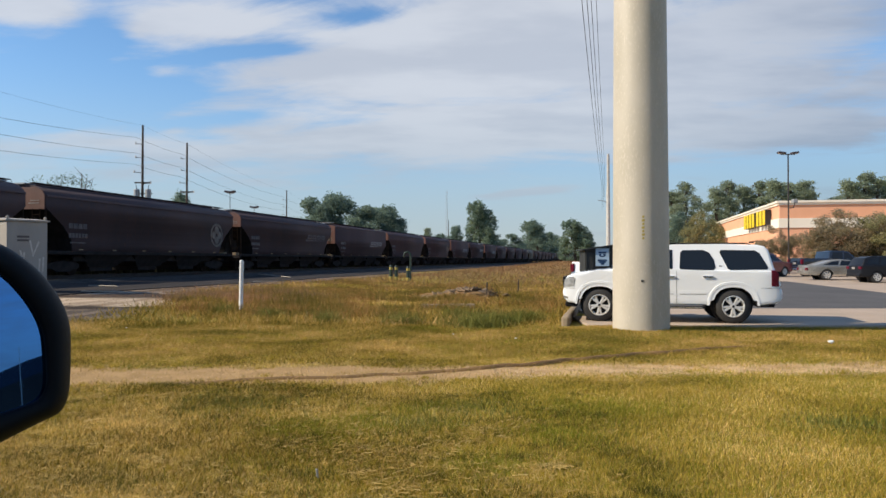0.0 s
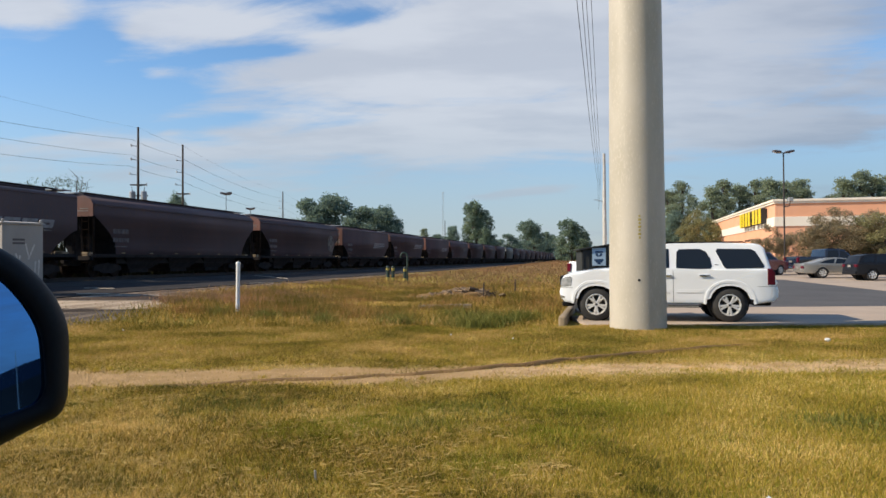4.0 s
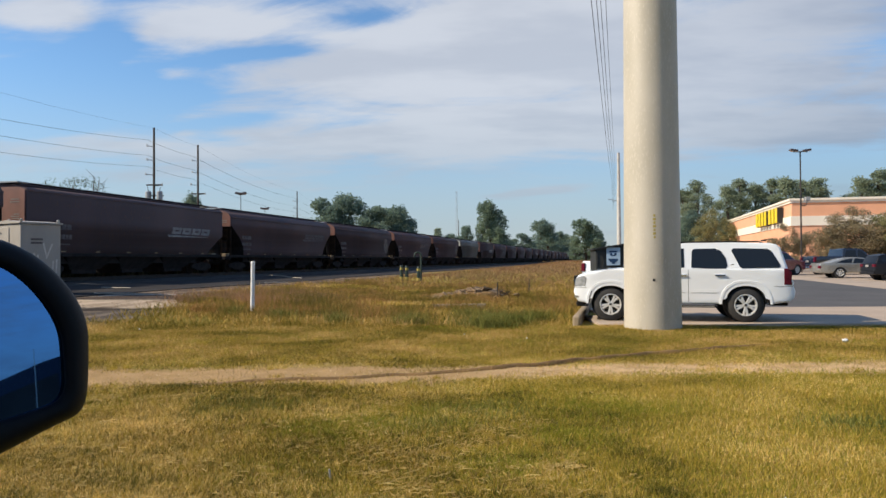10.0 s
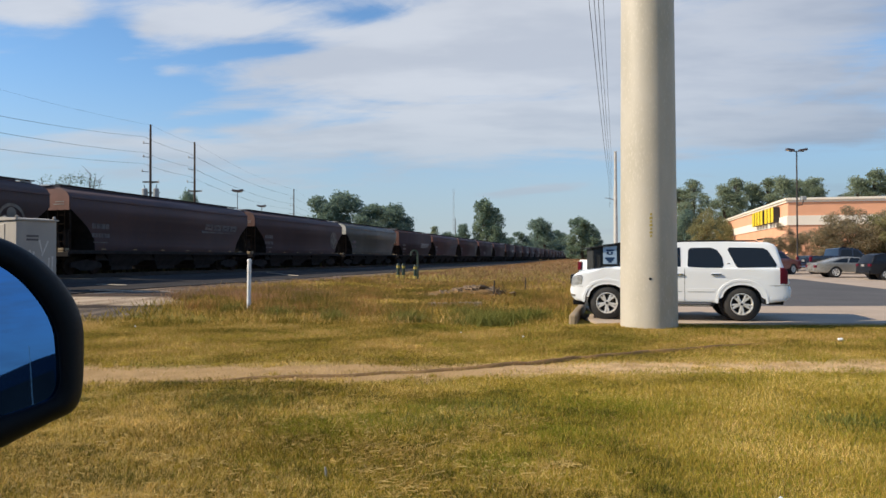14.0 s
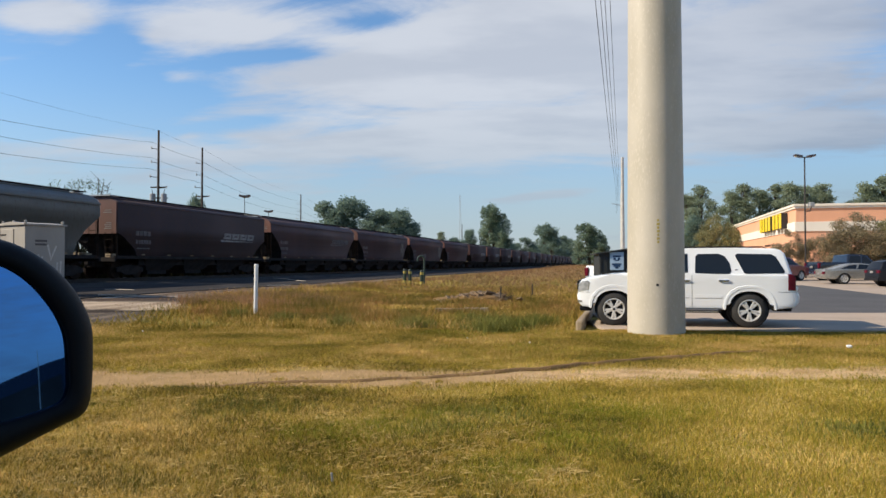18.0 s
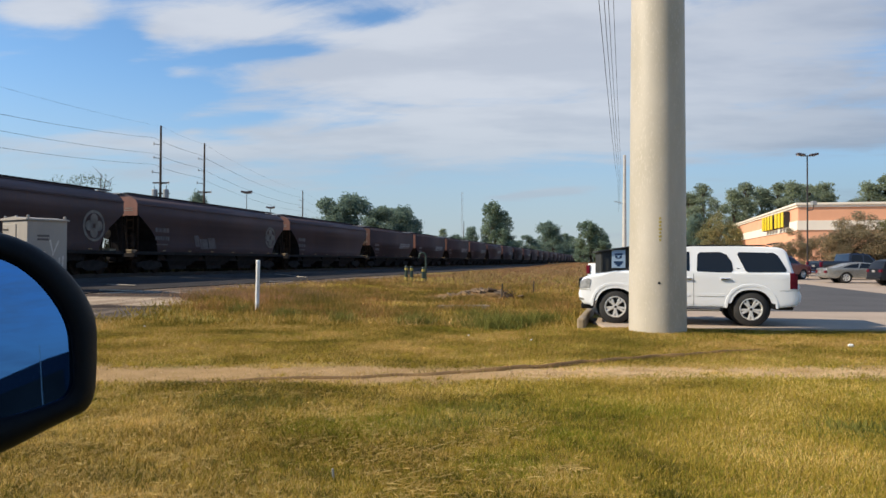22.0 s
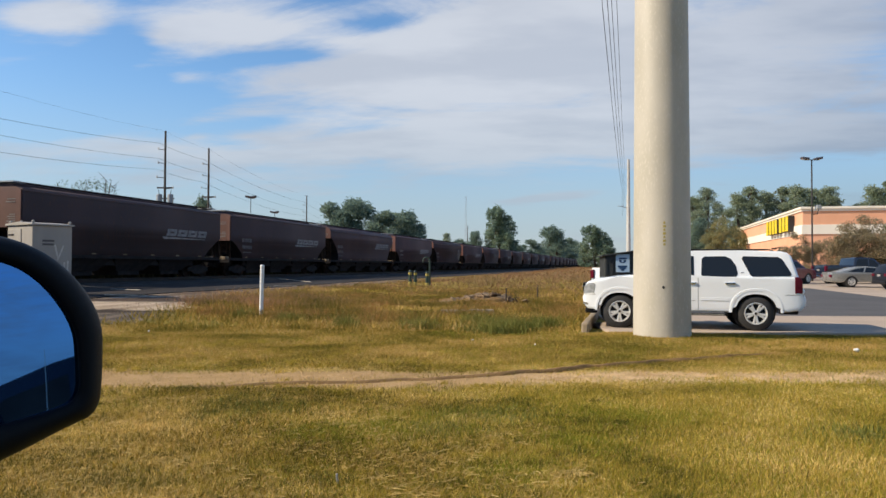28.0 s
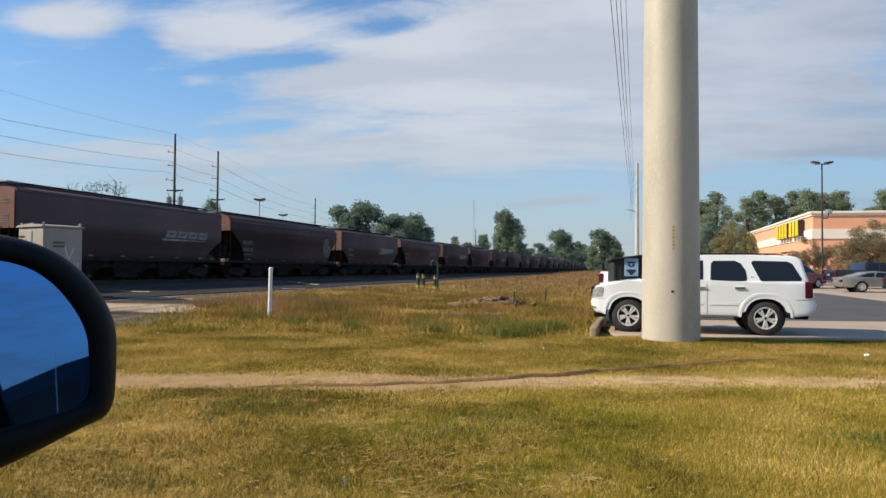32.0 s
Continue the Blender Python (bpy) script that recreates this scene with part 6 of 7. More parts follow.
rt = random.Random(77)
for proto, px, top, y, wide, label in (
        (P_OAK, 560, 347, 150, 1.15, "dark green oak behind the train"), (P_OAK2, 600, 339, 152, 1.2, "dark green oak behind the train"),
        (P_OAK, 640, 362, 150, 1.25, "dark green oak behind the train"), (P_OAK2, 680, 362, 158, 1.2, "oak with some browning leaves behind the train"),
        (P_OAK, 660, 366, 170, 1.3, "dark green oak behind the train"), (P_OAK2, 322, 336, 118, 0.55, "small tree top showing over the train"),
        (P_PINE, 757, 402, 230, 1.0, "far pine above the train"), (P_OAK, 730, 412, 220, 1.1, "far rounded tree above the train"),
        (P_OAK2, 780, 412, 230, 1.0, "far rounded tree above the train"), (P_TALL, 808, 398, 225, 1.1, "far tree above the train"),
        (P_TALL2, 850, 352, 190, 1.0, "tall leafy tree standing over the train"), (P_TALL, 858, 372, 192, 1.05, "tall leafy tree standing over the train"),
        (P_OAK, 905, 413, 240, 1.4, "far dark green tree"), (P_OAK2, 938, 388, 215, 1.15, "rounded dark green tree"), (P_TALL, 950, 400, 218, 1.2, "rounded dark green tree"),
        (P_OAK, 977, 410, 230, 1.2, "far dark green tree"), (P_TALL2, 1018, 386, 175, 1.4, "tall narrow pale green tree"), (P_TALL, 1030, 402, 180, 1.2, "tall narrow pale green tree"),
        (P_OAK, 1000, 425, 300, 1.0, "far dark green tree"), (P_OAK2, 878, 420, 260, 1.5, "far dark green tree"), (P_TALL, 1042, 412, 190, 1.0, "pale green leafy tree"),
        (P_OAK, 962, 416, 280, 1.6, "far dark green tree"), (P_OAK2, 1060, 435, 260, 1.0, "far dark green tree"), (P_OAK, 1095, 430, 220, 1.0, "dark tree behind the pole"),
        (P_OAK2, 1140, 420, 210, 1.0, "dark tree behind the pole")):
    if px < 985:
        y = max(y, 37.0 / (TS - (px - 784) / F * TC))
    x, h = place(px, top, y)
    plant(proto, x, y, h, label, wide, rt.uniform(0, 360), 0.0, "trees beyond the railway")
for proto, px, top, y, wide, label in (
        (P_PINE, 1190, 335, 140, 1.1, "tall dark pine behind the store"), (P_PINE2, 1216, 321, 138, 1.2, "tall dark pine behind the store"),
        (P_OAK, 1205, 372, 128, 0.8, "dark green tree beside the store"), (P_YEL, 1248, 370, 126, 0.95, "olive yellow tree beside the store"),
        (P_YEL, 1232, 384, 122, 0.9, "olive yellow tree beside the store"), (P_YEL, 1262, 384, 124, 0.75, "olive yellow tree beside the store"),
        (P_PINE, 1268, 330, 165, 1.2, "tall pine behind the store"), (P_PINE2, 1292, 318, 165, 1.3, "tall pine behind the store"), (P_PINE, 1318, 326, 170, 1.3, "tall pine behind the store"),
        (P_PINE2, 1345, 318, 168, 1.2, "tall pine behind the store"), (P_PINE, 1372, 316, 165, 1.3, "tall pine behind the store"), (P_PINE2, 1402, 322, 172, 1.3, "tall pine behind the store"),
        (P_PINE, 1424, 317, 165, 1.2, "tall pine behind the store"), (P_PINE2, 1438, 335, 170, 1.0, "tall pine behind the store"),
        (P_PINE, 1505, 316, 165, 1.3, "tall pine behind the store"), (P_PINE2, 1530, 304, 165, 1.3, "tall pine behind the store"), (P_PINE, 1556, 312, 168, 1.3, "tall pine behind the store"),
        (P_PINE2, 1590, 306, 165, 1.3, "tall pine behind the store"), (P_OAK, 1330, 372, 175, 1.2, "dark tree behind the store"), (P_OAK2, 1400, 370, 178, 1.2, "dark tree behind the store"),
        (P_OAK, 1270, 372, 178, 1.1, "dark tree behind the store")):
    x, h = place(px, top, y)
    plant(proto, x, y, h, label, wide, rt.uniform(0, 360), 0.0, "trees behind the store")
for proto, px, top, y, wide, label in (
        (P_MYRT, 1374, 404, 62, 0.9, "brownish crape myrtle in the parking lot"), (P_MYRT2, 1466, 386, 60, 1.0, "brownish crape myrtle in the parking lot"),
        (P_MYRT, 1500, 373, 59, 1.2, "brownish crape myrtle in the parking lot"), (P_MYRT2, 1562, 380, 61, 1.1, "brownish crape myrtle in the parking lot"),
        (P_YEL, 1574, 362, 57, 1.0, "green tree at the edge of the lot")):
    x, h = place(px, top, y)
    plant(proto, x, y, h, label, wide, rt.uniform(0, 360), None, "trees in the parking lot")
# woods all round the horizon
for k in range(46):
    a = radians(38 + 284 * k / 45)
    q = rt.uniform(170, 230)
    plant((P_FAR, P_FAR2)[k % 2], q * math.sin(a), q * math.cos(a), rt.uniform(11, 17), "tree in the distant woods", 1.5, rt.uniform(0, 360), 0.0, "distant woods")
for p in (P_OAK, P_OAK2, P_TALL, P_TALL2, P_PINE, P_PINE2, P_MYRT, P_MYRT2, P_YEL, P_FAR, P_FAR2):
    for o in list(p.children_recursive) + [p]:
        bpy.data.objects.remove(o)


def bare_shrub(x, y, z, h, w, seed):
    rr = random.Random(seed)
    t = thing("bare_tree", pose(x, y, z), "leafless twiggy tree top behind the train", "tree")
    bm = fresh()
    for _ in range(13):
        p = Vector((rr.uniform(-0.3, 0.3) * w, rr.uniform(-1, 1), 0))
        q = Vector((p.x + rr.uniform(-0.45, 0.45) * w, rr.uniform(-2, 2), h * rr.uniform(0.82, 1.0)))
        tube(bm, p, q, 0.07, 0.022, 5, False)
        for _ in range(7):
            s = p.lerp(q, rr.uniform(0.55, 1.0))
            e = s + Vector((rr.uniform(-1, 1), rr.uniform(-1, 1), rr.uniform(0.1, 0.9)))
            tube(bm, s, e, 0.022, 0.009, 4, False)
    part("branch_frame", bm, M_BARK, t)
    r = random.Random(seed + 1)
    lobes = [(r.uniform(-0.55, 0.55) * w, r.uniform(-1, 1), h * r.uniform(0.86, 0.98), 0.55, 0.8) for _ in range(16)]
    o = new("crown", leaf_mesh("crown", lobes, 420, 0.08, M_LEAF, seed))
    o.parent = t


bare_shrub(-32.2, 62, 0.4, 8.3, 5.4, 5)


# ---- rubble, litter ----
def lump(bm, c, s, seed, n=2):
    k = bmesh.ops.create_icosphere(bm, subdivisions=n, radius=1.0)
    for v in k["verts"]:
        f = 1 + 0.28 * noise.noise(v.co * 1.7 + Vector((seed, 0, 0)))
        v.co = Vector((v.co.x * s[0] * f + c[0], v.co.y * s[1] * f + c[1], v.co.z * s[2] * f + c[2]))


def make_planks():
    for (x0, y0), (x1, y1) in (((-13.2, 52.5), (-11.0, 48.2)), ((-11.0, 48.2), (-9.2, 44.6)), ((-14.5, 30.2), (-13.0, 29.5)), ((-12.4, 25.3), (-10.8, 24.95)), ((-9.4, 36.5), (-8.3, 36.9))):
        a, b = Vector((x0, y0, 0)), Vector((x1, y1, 0))
        L = (b - a).length
        bm = fresh()
        box(bm, 0, L, -0.04, 0.04, 0, 0.028, 0.006)
        ob = link_mesh("plank", bm, M_PLANK)
        ob.matrix_basis = pose(x0, y0, float(land(x0, y0)) + 0.02, 0, 0, math.degrees(math.atan2(y1 - y0, x1 - x0)))
        tagged(ob, "pale timber plank lying beside the railway road", "plank", "planks")


make_planks()


def make_rubble():
    rr = random.Random(31)
    cx, cy = 0.95, 28.9
    z0 = float(land(cx, cy))
    bm = fresh()
    lump(bm, (cx, cy, z0), (1.15, 0.8, 0.30), 4, 3)
    lump(bm, (cx - 1.2, cy + 0.2, z0), (0.8, 0.5, 0.16), 9, 3)
    tagged(link_mesh("earth_mound", bm, M_SOIL, smooth=True), "low mound of brown earth under broken slabs", "earth mound")
    bm = fresh()
    for k in range(90):
        s = rr.uniform(0.04, 0.15)
        x, y = cx - 0.25 + rr.gauss(0, 0.75), cy - 0.1 + rr.gauss(0, 0.4)
        top = 0.30 * math.exp(-(((x - cx) / 0.9) ** 2 + ((y - cy) / 0.6) ** 2))
        box(bm, -s * 1.5, s * 1.5, -s, s, -s * 0.22, s * 0.22, s * 0.06,
            pose(x, y, float(land(x, y)) + top + 0.05, rr.uniform(-35, 35), rr.uniform(-30, 30), rr.uniform(0, 180)))
    ob = link_mesh("rubble", bm, M_ROCK)
    tagged(ob, "broken brown concrete slabs lying on an earth heap", "rubble", "rubble in the grass", "stuff")
    bm = fresh()
    for k in range(26):
        x, y = cx + 0.35 + rr.gauss(0, 0.55), cy + rr.gauss(0, 0.35)
        a = rr.uniform(0, 6.28)
        q = rr.uniform(0.3, 0.7)
        z = float(land(x, y)) + 0.12
        tube(bm, (x, y, z), (x + q * math.cos(a), y + 0.5 * q * math.sin(a), z + rr.uniform(0.05, 0.35)), 0.016, 0.007, 5)
    tagged(link_mesh("brushwood", bm, M_BARK), "dry grey brown sticks lying on the rubble heap", "brushwood", kind="stuff")
    for x0, x1, y0, yaw in ((-0.65, 0.30, 22.1, 1), (0.20, 0.95, 22.0, -3)):
        bm = fresh()
        box(bm, 0, x1 - x0, -0.10, 0.10, -0.05, 0.09, 0.02)
        ob = link_mesh("concrete_beam", bm, M_CURB)
        ob.matrix_basis = pose(x0, y0, float(land(x0, y0)) + 0.05, 0, 0, yaw)
        tagged(ob, "pale weathered concrete beam lying in the field", "concrete beam", "beams in the field")
    for k, (x, y, h) in enumerate(((1.62, 27.6, 0.62), (3.35, 33.0, 0.6))):
        bm = fresh()
        tube(bm, (0, 0, -0.2), (0.03, 0, h), 0.03, 0.025, 6)
        ob = link_mesh("stake", bm, M_DARK_METAL)
        ob.matrix_basis = pose(x, y, float(land(x, y)))
        tagged(ob, "short dark metal stake in the grass", "stake")
    for k, (x, y, s) in enumerate(((6.6, 12.55, 0.045), (1.90, 4.29, 0.028), (8.0, 9.0, 0.02), (-6.6, 15.4, 0.018), (1.3, 13.2, 0.015), (0.2, 14.0, 0.015))):
        bm = fresh()
        if k == 1:
            box(bm, -0.034, 0.034, -0.022, 0.022, 0.0, 0.004, 0.001, pose(0, 0, 0.004, 32, -12, 0))
        else:
            lump(bm, (0, 0, s * 0.5), (s * 1.3, s, s * 0.7), 20 + k, 1)
        ob = link_mesh("litter", bm, M_LITTER)
        ob.matrix_basis = pose(x, y, float(land(x, y)) + 0.05, 0, 0, 40 * k)
        tagged(ob, "small scrap of white litter lying on grass", "litter", "litter")
    x, y = -0.86, 5.08
    bm = fresh()
    lathe(bm, [(0.008, -0.05), (0.008, 0.052), (0.006, 0.056), (0.001, 0.057)], 10)
    ob = link_mesh("pipe_stub", bm, M_GALV)
    ob.matrix_basis = pose(x, y, float(land(x, y)), 4, -6, 0)
    tagged(ob, "short pale grey pipe stub standing in dark weeds", "pipe stub")


make_rubble()


# ---- the low bank beside the path ----
def make_bank():
    pts = ((-3.6, 8.72), (-2.7, 8.92), (-1.2, 9.42), (0.5, 9.95), (2.35, 11.0), (4.0, 11.95), (5.8, 12.85), (8.6, 14.0), (12.0, 15.2))
    P = [Vector((x, y, 0)) for x, y in pts]
    bm = fresh()
    rings = []
    for a, b in zip(P[:-1], P[1:]):
        n = max(2, int((b - a).length / 0.12))
        d = (b - a).normalized()
        s = Vector((d.y, -d.x, 0))               # towards the camera
        for i in range(n):
            p = a.lerp(b, i / n)
            w = noise.noise(Vector((p.x * 1.9, p.y * 1.9, 3))) * 0.10
            h = 0.055 + 0.018 * noise.noise(Vector((p.x * 3.1, p.y * 3.1, 8)))
            if p.x < -2.4:
                h *= max(0.15, 1 + (p.x + 2.4) / 1.2)
            h *= (0.5 + 0.55 * float(sm(-0.5, 1.6, p.x))) * (1 - 0.7 * float(sm(2.8, 6.5, p.x)))
            z = float(land(p.x, p.y))
            rings.append([bm.verts.new(p + s * (o + w) + Vector((0, 0, z + k * h - 0.02))) for o, k in ((0.06, -0.1), (0.035, 0.6), (0.015, 0.95), (-0.02, 1.0), (-0.06, 0.7), (-0.14, -0.3))])
    for a, b in zip(rings[:-1], rings[1:]):
        for i in range(len(a) - 1):
            bm.faces.new((a[i], b[i], b[i + 1], a[i + 1]))
    bmesh.ops.recalc_face_normals(bm, faces=bm.faces[:])
    if sum(f.normal.z for f in bm.faces) < 0:
        bmesh.ops.reverse_faces(bm, faces=bm.faces[:])
    global BANK
    BANK = [r[3].co.copy() for r in rings]
    tagged(link_mesh("bank", bm, M_SOIL), "low eroded edge of dark soil beside the worn path", "bank", kind="structure")


make_bank()


# ---- grass ----
def blades(name, label, x, y, h, w, lean, material, seed):
    r = np.random.RandomState(seed)
    n = len(x)
    z = land(x, y)
    a = r.uniform(0, 2 * np.pi, n)
    la = r.uniform(0, 2 * np.pi, n)
    dx, dy = np.cos(a) * w / 2, np.sin(a) * w / 2
    lx, ly = np.cos(la) * h * lean, np.sin(la) * h * lean
    z0 = z - 0.03
    p0 = np.stack([x - dx, y - dy, z0], 1)
    p1 = np.stack([x + dx, y + dy, z0], 1)
    p2 = np.stack([x + lx, y + ly, z + h], 1)
    v = np.stack([p0, p1, p2], 1).reshape(-1, 3)
    ob = new(name, quad_mesh(name, v, np.arange(3 * n).reshape(n, 3), material))
    tagged(ob, label, "grass", kind="stuff")


def scatter(n, y0, y1, seed, power=1.0):
    """Random plan points in the wedge of ground before the camera, denser near by."""
    r = np.random.RandomState(seed)
    u = r.uniform(0, 1, n)
    y = (y0 ** (2 - power) + u * (y1 ** (2 - power) - y0 ** (2 - power))) ** (1 / (2 - power))
    x = r.uniform(-1, 1, n) * (0.66 * y + 1.2)
    keep = ~((y > LOT_Y - 0.05) & (x > lot_left(y) - 0.35))
    keep &= off_track(x, y) < gravel_from(y) + r.normal(0, 0.4, n)
    keep &= ~((x - 4.115) ** 2 + (y - 15.3) ** 2 < 0.36)
    mid, half = path_mid(x)
    patch = 0.35 * np.sin(x * 1.1 + 1.3) + 0.3 * np.sin(x * 2.9 + y * 4) + 0.3 * np.sin(x * 7.3 - y * 6)
    keep &= (np.abs(y - mid + 0.3 * patch) > half * (0.84 + (0.40 + 0.35 * sm(-0.5, 1.5, x)) * r.uniform(-1, 1, n))) | (r.uniform(0, 1, n) < 0.015)
    return x[keep], y[keep], r


def clump(x, y):
    return 0.5 + 0.5 * np.sin(x * 2.7 + 1.9 * np.sin(y * 1.3)) * np.sin(y * 3.1 + 1.4 * np.sin(x * 1.7))


x, y, r = scatter(540000, 3.4, 17.5, 1, 1.15)
c = clump(x, y)
h = r.uniform(0.008, 0.026, len(x)) * (0.4 + 1.1 * c)
slant = r.uniform(0.5, 2.2, len(x))
mid, half = path_mid(x)
worn = np.clip((np.abs(y - mid) - 0.55 * half) / 0.55, 0.25, 1.0)
far = r.uniform(0, 1, len(x)) < 0.8 * sm(10.2, 12.0, y) + 0.10
dry = ~far & (r.uniform(0, 1, len(x)) < 0.70 * sm(1.2, -1.8, x))
near = ~far & ~dry
blades("lawn_grass", "short dry olive and straw coloured grass", x[near], y[near], h[near] * worn[near], 0.0036 + 0.00062 * y[near], slant[near], M_GRASS, 11)
blades("parched_grass", "coarse brown and straw coloured grass in the lawn", x[dry], y[dry], 1.5 * h[dry] * worn[dry], 0.0050 + 0.0006 * y[dry], 1.1 * slant[dry], M_PARCHED, 28)
blades("rough_grass", "short olive and brown grass beyond the path", x[far], y[far], 1.4 * h[far] * worn[far], 0.0045 + 0.0006 * y[far], 0.6 * slant[far], M_MEADOW, 25)
x, y, r = scatter(130000, 16.5, 46, 2, 1.0)
c = clump(x * 0.6, y * 0.6)
h, slant = r.uniform(0.07, 0.20, len(x)) * (0.4 + 1.0 * c), r.uniform(0.4, 1.3, len(x))
red = r.uniform(0, 1, len(x)) < 0.55 * sm(24, 44, y + 2.5 * np.sin(x * 0.8))
blades("meadow_grass", "rough dry grass in the field", x[~red], y[~red], h[~red], 0.014 + 0.0006 * y[~red], slant[~red], M_MEADOW, 12)
blades("rusty_meadow_grass", "rust-coloured rough grass through the field", x[red], y[red], h[red], 0.012 + 0.0005 * y[red], slant[red], M_REDGRASS, 29)
x, y, r = scatter(170000, 44, 190, 3, 1.2)
far = r.uniform(0, 1, len(x)) < 0.35 + 0.65 * sm(40, 70, y) + 0.25 * np.sin(x * 0.35 + y * 0.13)
red = (off_track(x, y) > -2) & far
blades("bank_grass", "rust-coloured tall grass on the far bank", x[red], y[red], r.uniform(0.08, 0.30, red.sum()), 0.020 + 0.0004 * y[red], 0.8, M_REDGRASS, 13)
red = (off_track(x, y) > -2) & ~far
blades("far_meadow", "olive rough grass in the far field", x[red], y[red], r.uniform(0.06, 0.18, red.sum()), 0.022 + 0.0004 * y[red], 1.4, M_MEADOW, 24)
q = np.random.RandomState(71)
n = 16000
s, d = q.uniform(22, 60, n), q.uniform(10.5, 16.8, n)
gx, gy = s * TS - d * TC, s * TC + d * TS
e = d - gravel_from(gy)
k = (e > -1.6) & (q.uniform(0, 1, n) < 0.75 - e / 0.9) & (gy > 20.5)
blades("verge_grass", "short reddish grass on the road verge", gx[k], gy[k], q.uniform(0.03, 0.13, k.sum()), 0.020, 0.7, M_REDGRASS, 72)
# grass that overhangs the low bank
q = np.random.RandomState(61)
bp_ = np.array([v[:] for v in BANK])
pick = q.randint(0, len(bp_), 16000)
ex, ey = bp_[pick, 0] + q.normal(0, 0.08, 16000), bp_[pick, 1] + 0.05 + q.normal(0, 0.11, 16000)
ok = (q.uniform(0, 1, 16000) < 0.12 + 0.88 * sm(0.0, 4.0, ex)) & (np.sin(ex * 5.1) + 0.6 * np.sin(ex * 12.7) > -0.9)
blades("bank_fringe", "dry grass along the low bank", ex[ok], ey[ok], q.uniform(0.015, 0.05, ok.sum()), 0.010, 1.2, M_MEADOW, 23)
# tall weeds round the marker post
r = np.random.RandomState(5)
n = 60000
s, d = r.uniform(8, 52, n), r.uniform(3.5, 15.2, n)
wx, wy = s * TS - d * TC, s * TC + d * TS
dens = np.clip(1.25 - ((wx + 6.2 - 0.1 * (wy - 24)) / 4.2) ** 2 - ((wy - 25) / 6.5) ** 2, 0, 1)  * (d < gravel_from(wy))
fall = 0.30 + 0.70 * np.clip((gravel_from(wy) - d) / 2.6, 0, 1)
k = (r.uniform(0, 1, n) < dens) & (np.abs(wx) < 0.66 * wy + 1)
blades("tall_weeds", "tall reddish olive weeds in the field", wx[k], wy[k], (r.uniform(0.12, 0.46, n) * (0.4 + 0.6 * dens) * fall * (0.55 + 0.75 * clump(wx * 0.5, wy * 0.4)))[k], 0.022, r.uniform(0.2, 0.8, n)[k], M_WEED, 14)
x, y, r2 = scatter(34000, 3.4, 14.5, 9, 1.3)
blades("loose_straw", "loose pale straw lying in the lawn", x, y, r2.uniform(0.008, 0.026, len(x)), 0.0035 + 0.0005 * y, r2.uniform(1.5, 6.0, len(x)), M_STRAW, 17)
n = 26000
q = np.random.RandomState(91)
y = 3.6 + 5.0 * q.uniform(0, 1, n) ** 1.4
x = -0.66 * y - 0.6 + q.uniform(0, 1, n) ** 1.35 * (0.66 * y + 1.0)
k = clump(x * 0.9 + 3, y * 0.9) + q.normal(0, 0.2, n) > 0.42
blades("tangled_straw", "long strands of tangled pale straw in the lawn", x[k], y[k], q.uniform(0.008, 0.026, k.sum()), 0.0045 + 0.0004 * y[k], q.uniform(2.5, 7.0, k.sum()), M_STRAW, 92)
x, y, r2 = scatter(2600, 3.5, 14.0, 21, 1.25)
k = r2.uniform(0, 1, len(x)) < 1.0 - 0.72 * sm(-0.5, 1.5, x)
x, y = x[k], y[k]
m_ = 46
cx_, cy_ = np.repeat(x, m_), np.repeat(y, m_)
wide_ = np.repeat(r2.uniform(0.02, 0.07, len(x)), m_)
x, y = cx_ + r2.normal(0, 1, len(cx_)) * wide_, cy_ + r2.normal(0, 1, len(cx_)) * wide_ * 0.8
blades("lawn_tufts", "coarser dry tufts standing out of the lawn", x, y, np.repeat(r2.uniform(0.5, 1.0, len(x) // m_), m_) * r2.uniform(0.016, 0.058, len(x)), 0.0032 + 0.0004 * y, r2.uniform(0.4, 1.5, len(x)), M_GRASS, 22)
x, y, r2 = scatter(170000, 3.4, 17.0, 10, 1.15)
g = np.sin(x * 0.9 + 2.2 * np.sin(y * 0.7)) * np.sin(y * 1.1 + 1.7 * np.sin(x * 0.6)) + 0.35 * np.sin(x * 3.1) * np.sin(y * 2.7) + r2.normal(0, 0.3, len(x)) + 0.8 * sm(-1.0, 1.5, x) - 0.25 * sm(-1.0, -3.0, x) > 0.42
blades("green_lawn", "greener patches of short grass in the lawn", x[g], y[g], r2.uniform(0.008, 0.026, g.sum()), 0.0036 + 0.0006 * y[g], r2.uniform(0.5, 2.2, g.sum()), M_LAWN_GREEN, 18)


def patches(name, label, spots, per, h0, h1, w, lean, material, seed):
    """Uneven patches (x, y, spread across, spread ahead) sown with blades."""
    q = np.random.RandomState(seed)
    px_, py_ = [], []
    for cx, cy, rx, ry in spots:
        n = int(per * rx * ry)
        a, b = q.normal(0, 1, n), q.normal(0, 1, n)
        wob = 1 + 0.35 * np.sin(3 * np.arctan2(b, a) + cx * 5)
        px_.append(cx + a * rx * 0.6 * wob)
        py_.append(cy + b * ry * 0.6 * wob)
    px_, py_ = np.concatenate(px_), np.concatenate(py_)
    blades(name, label, px_, py_, q.uniform(h0, h1, len(px_)), w, q.uniform(lean * 0.4, lean * 1.6, len(px_)), material, seed + 1)


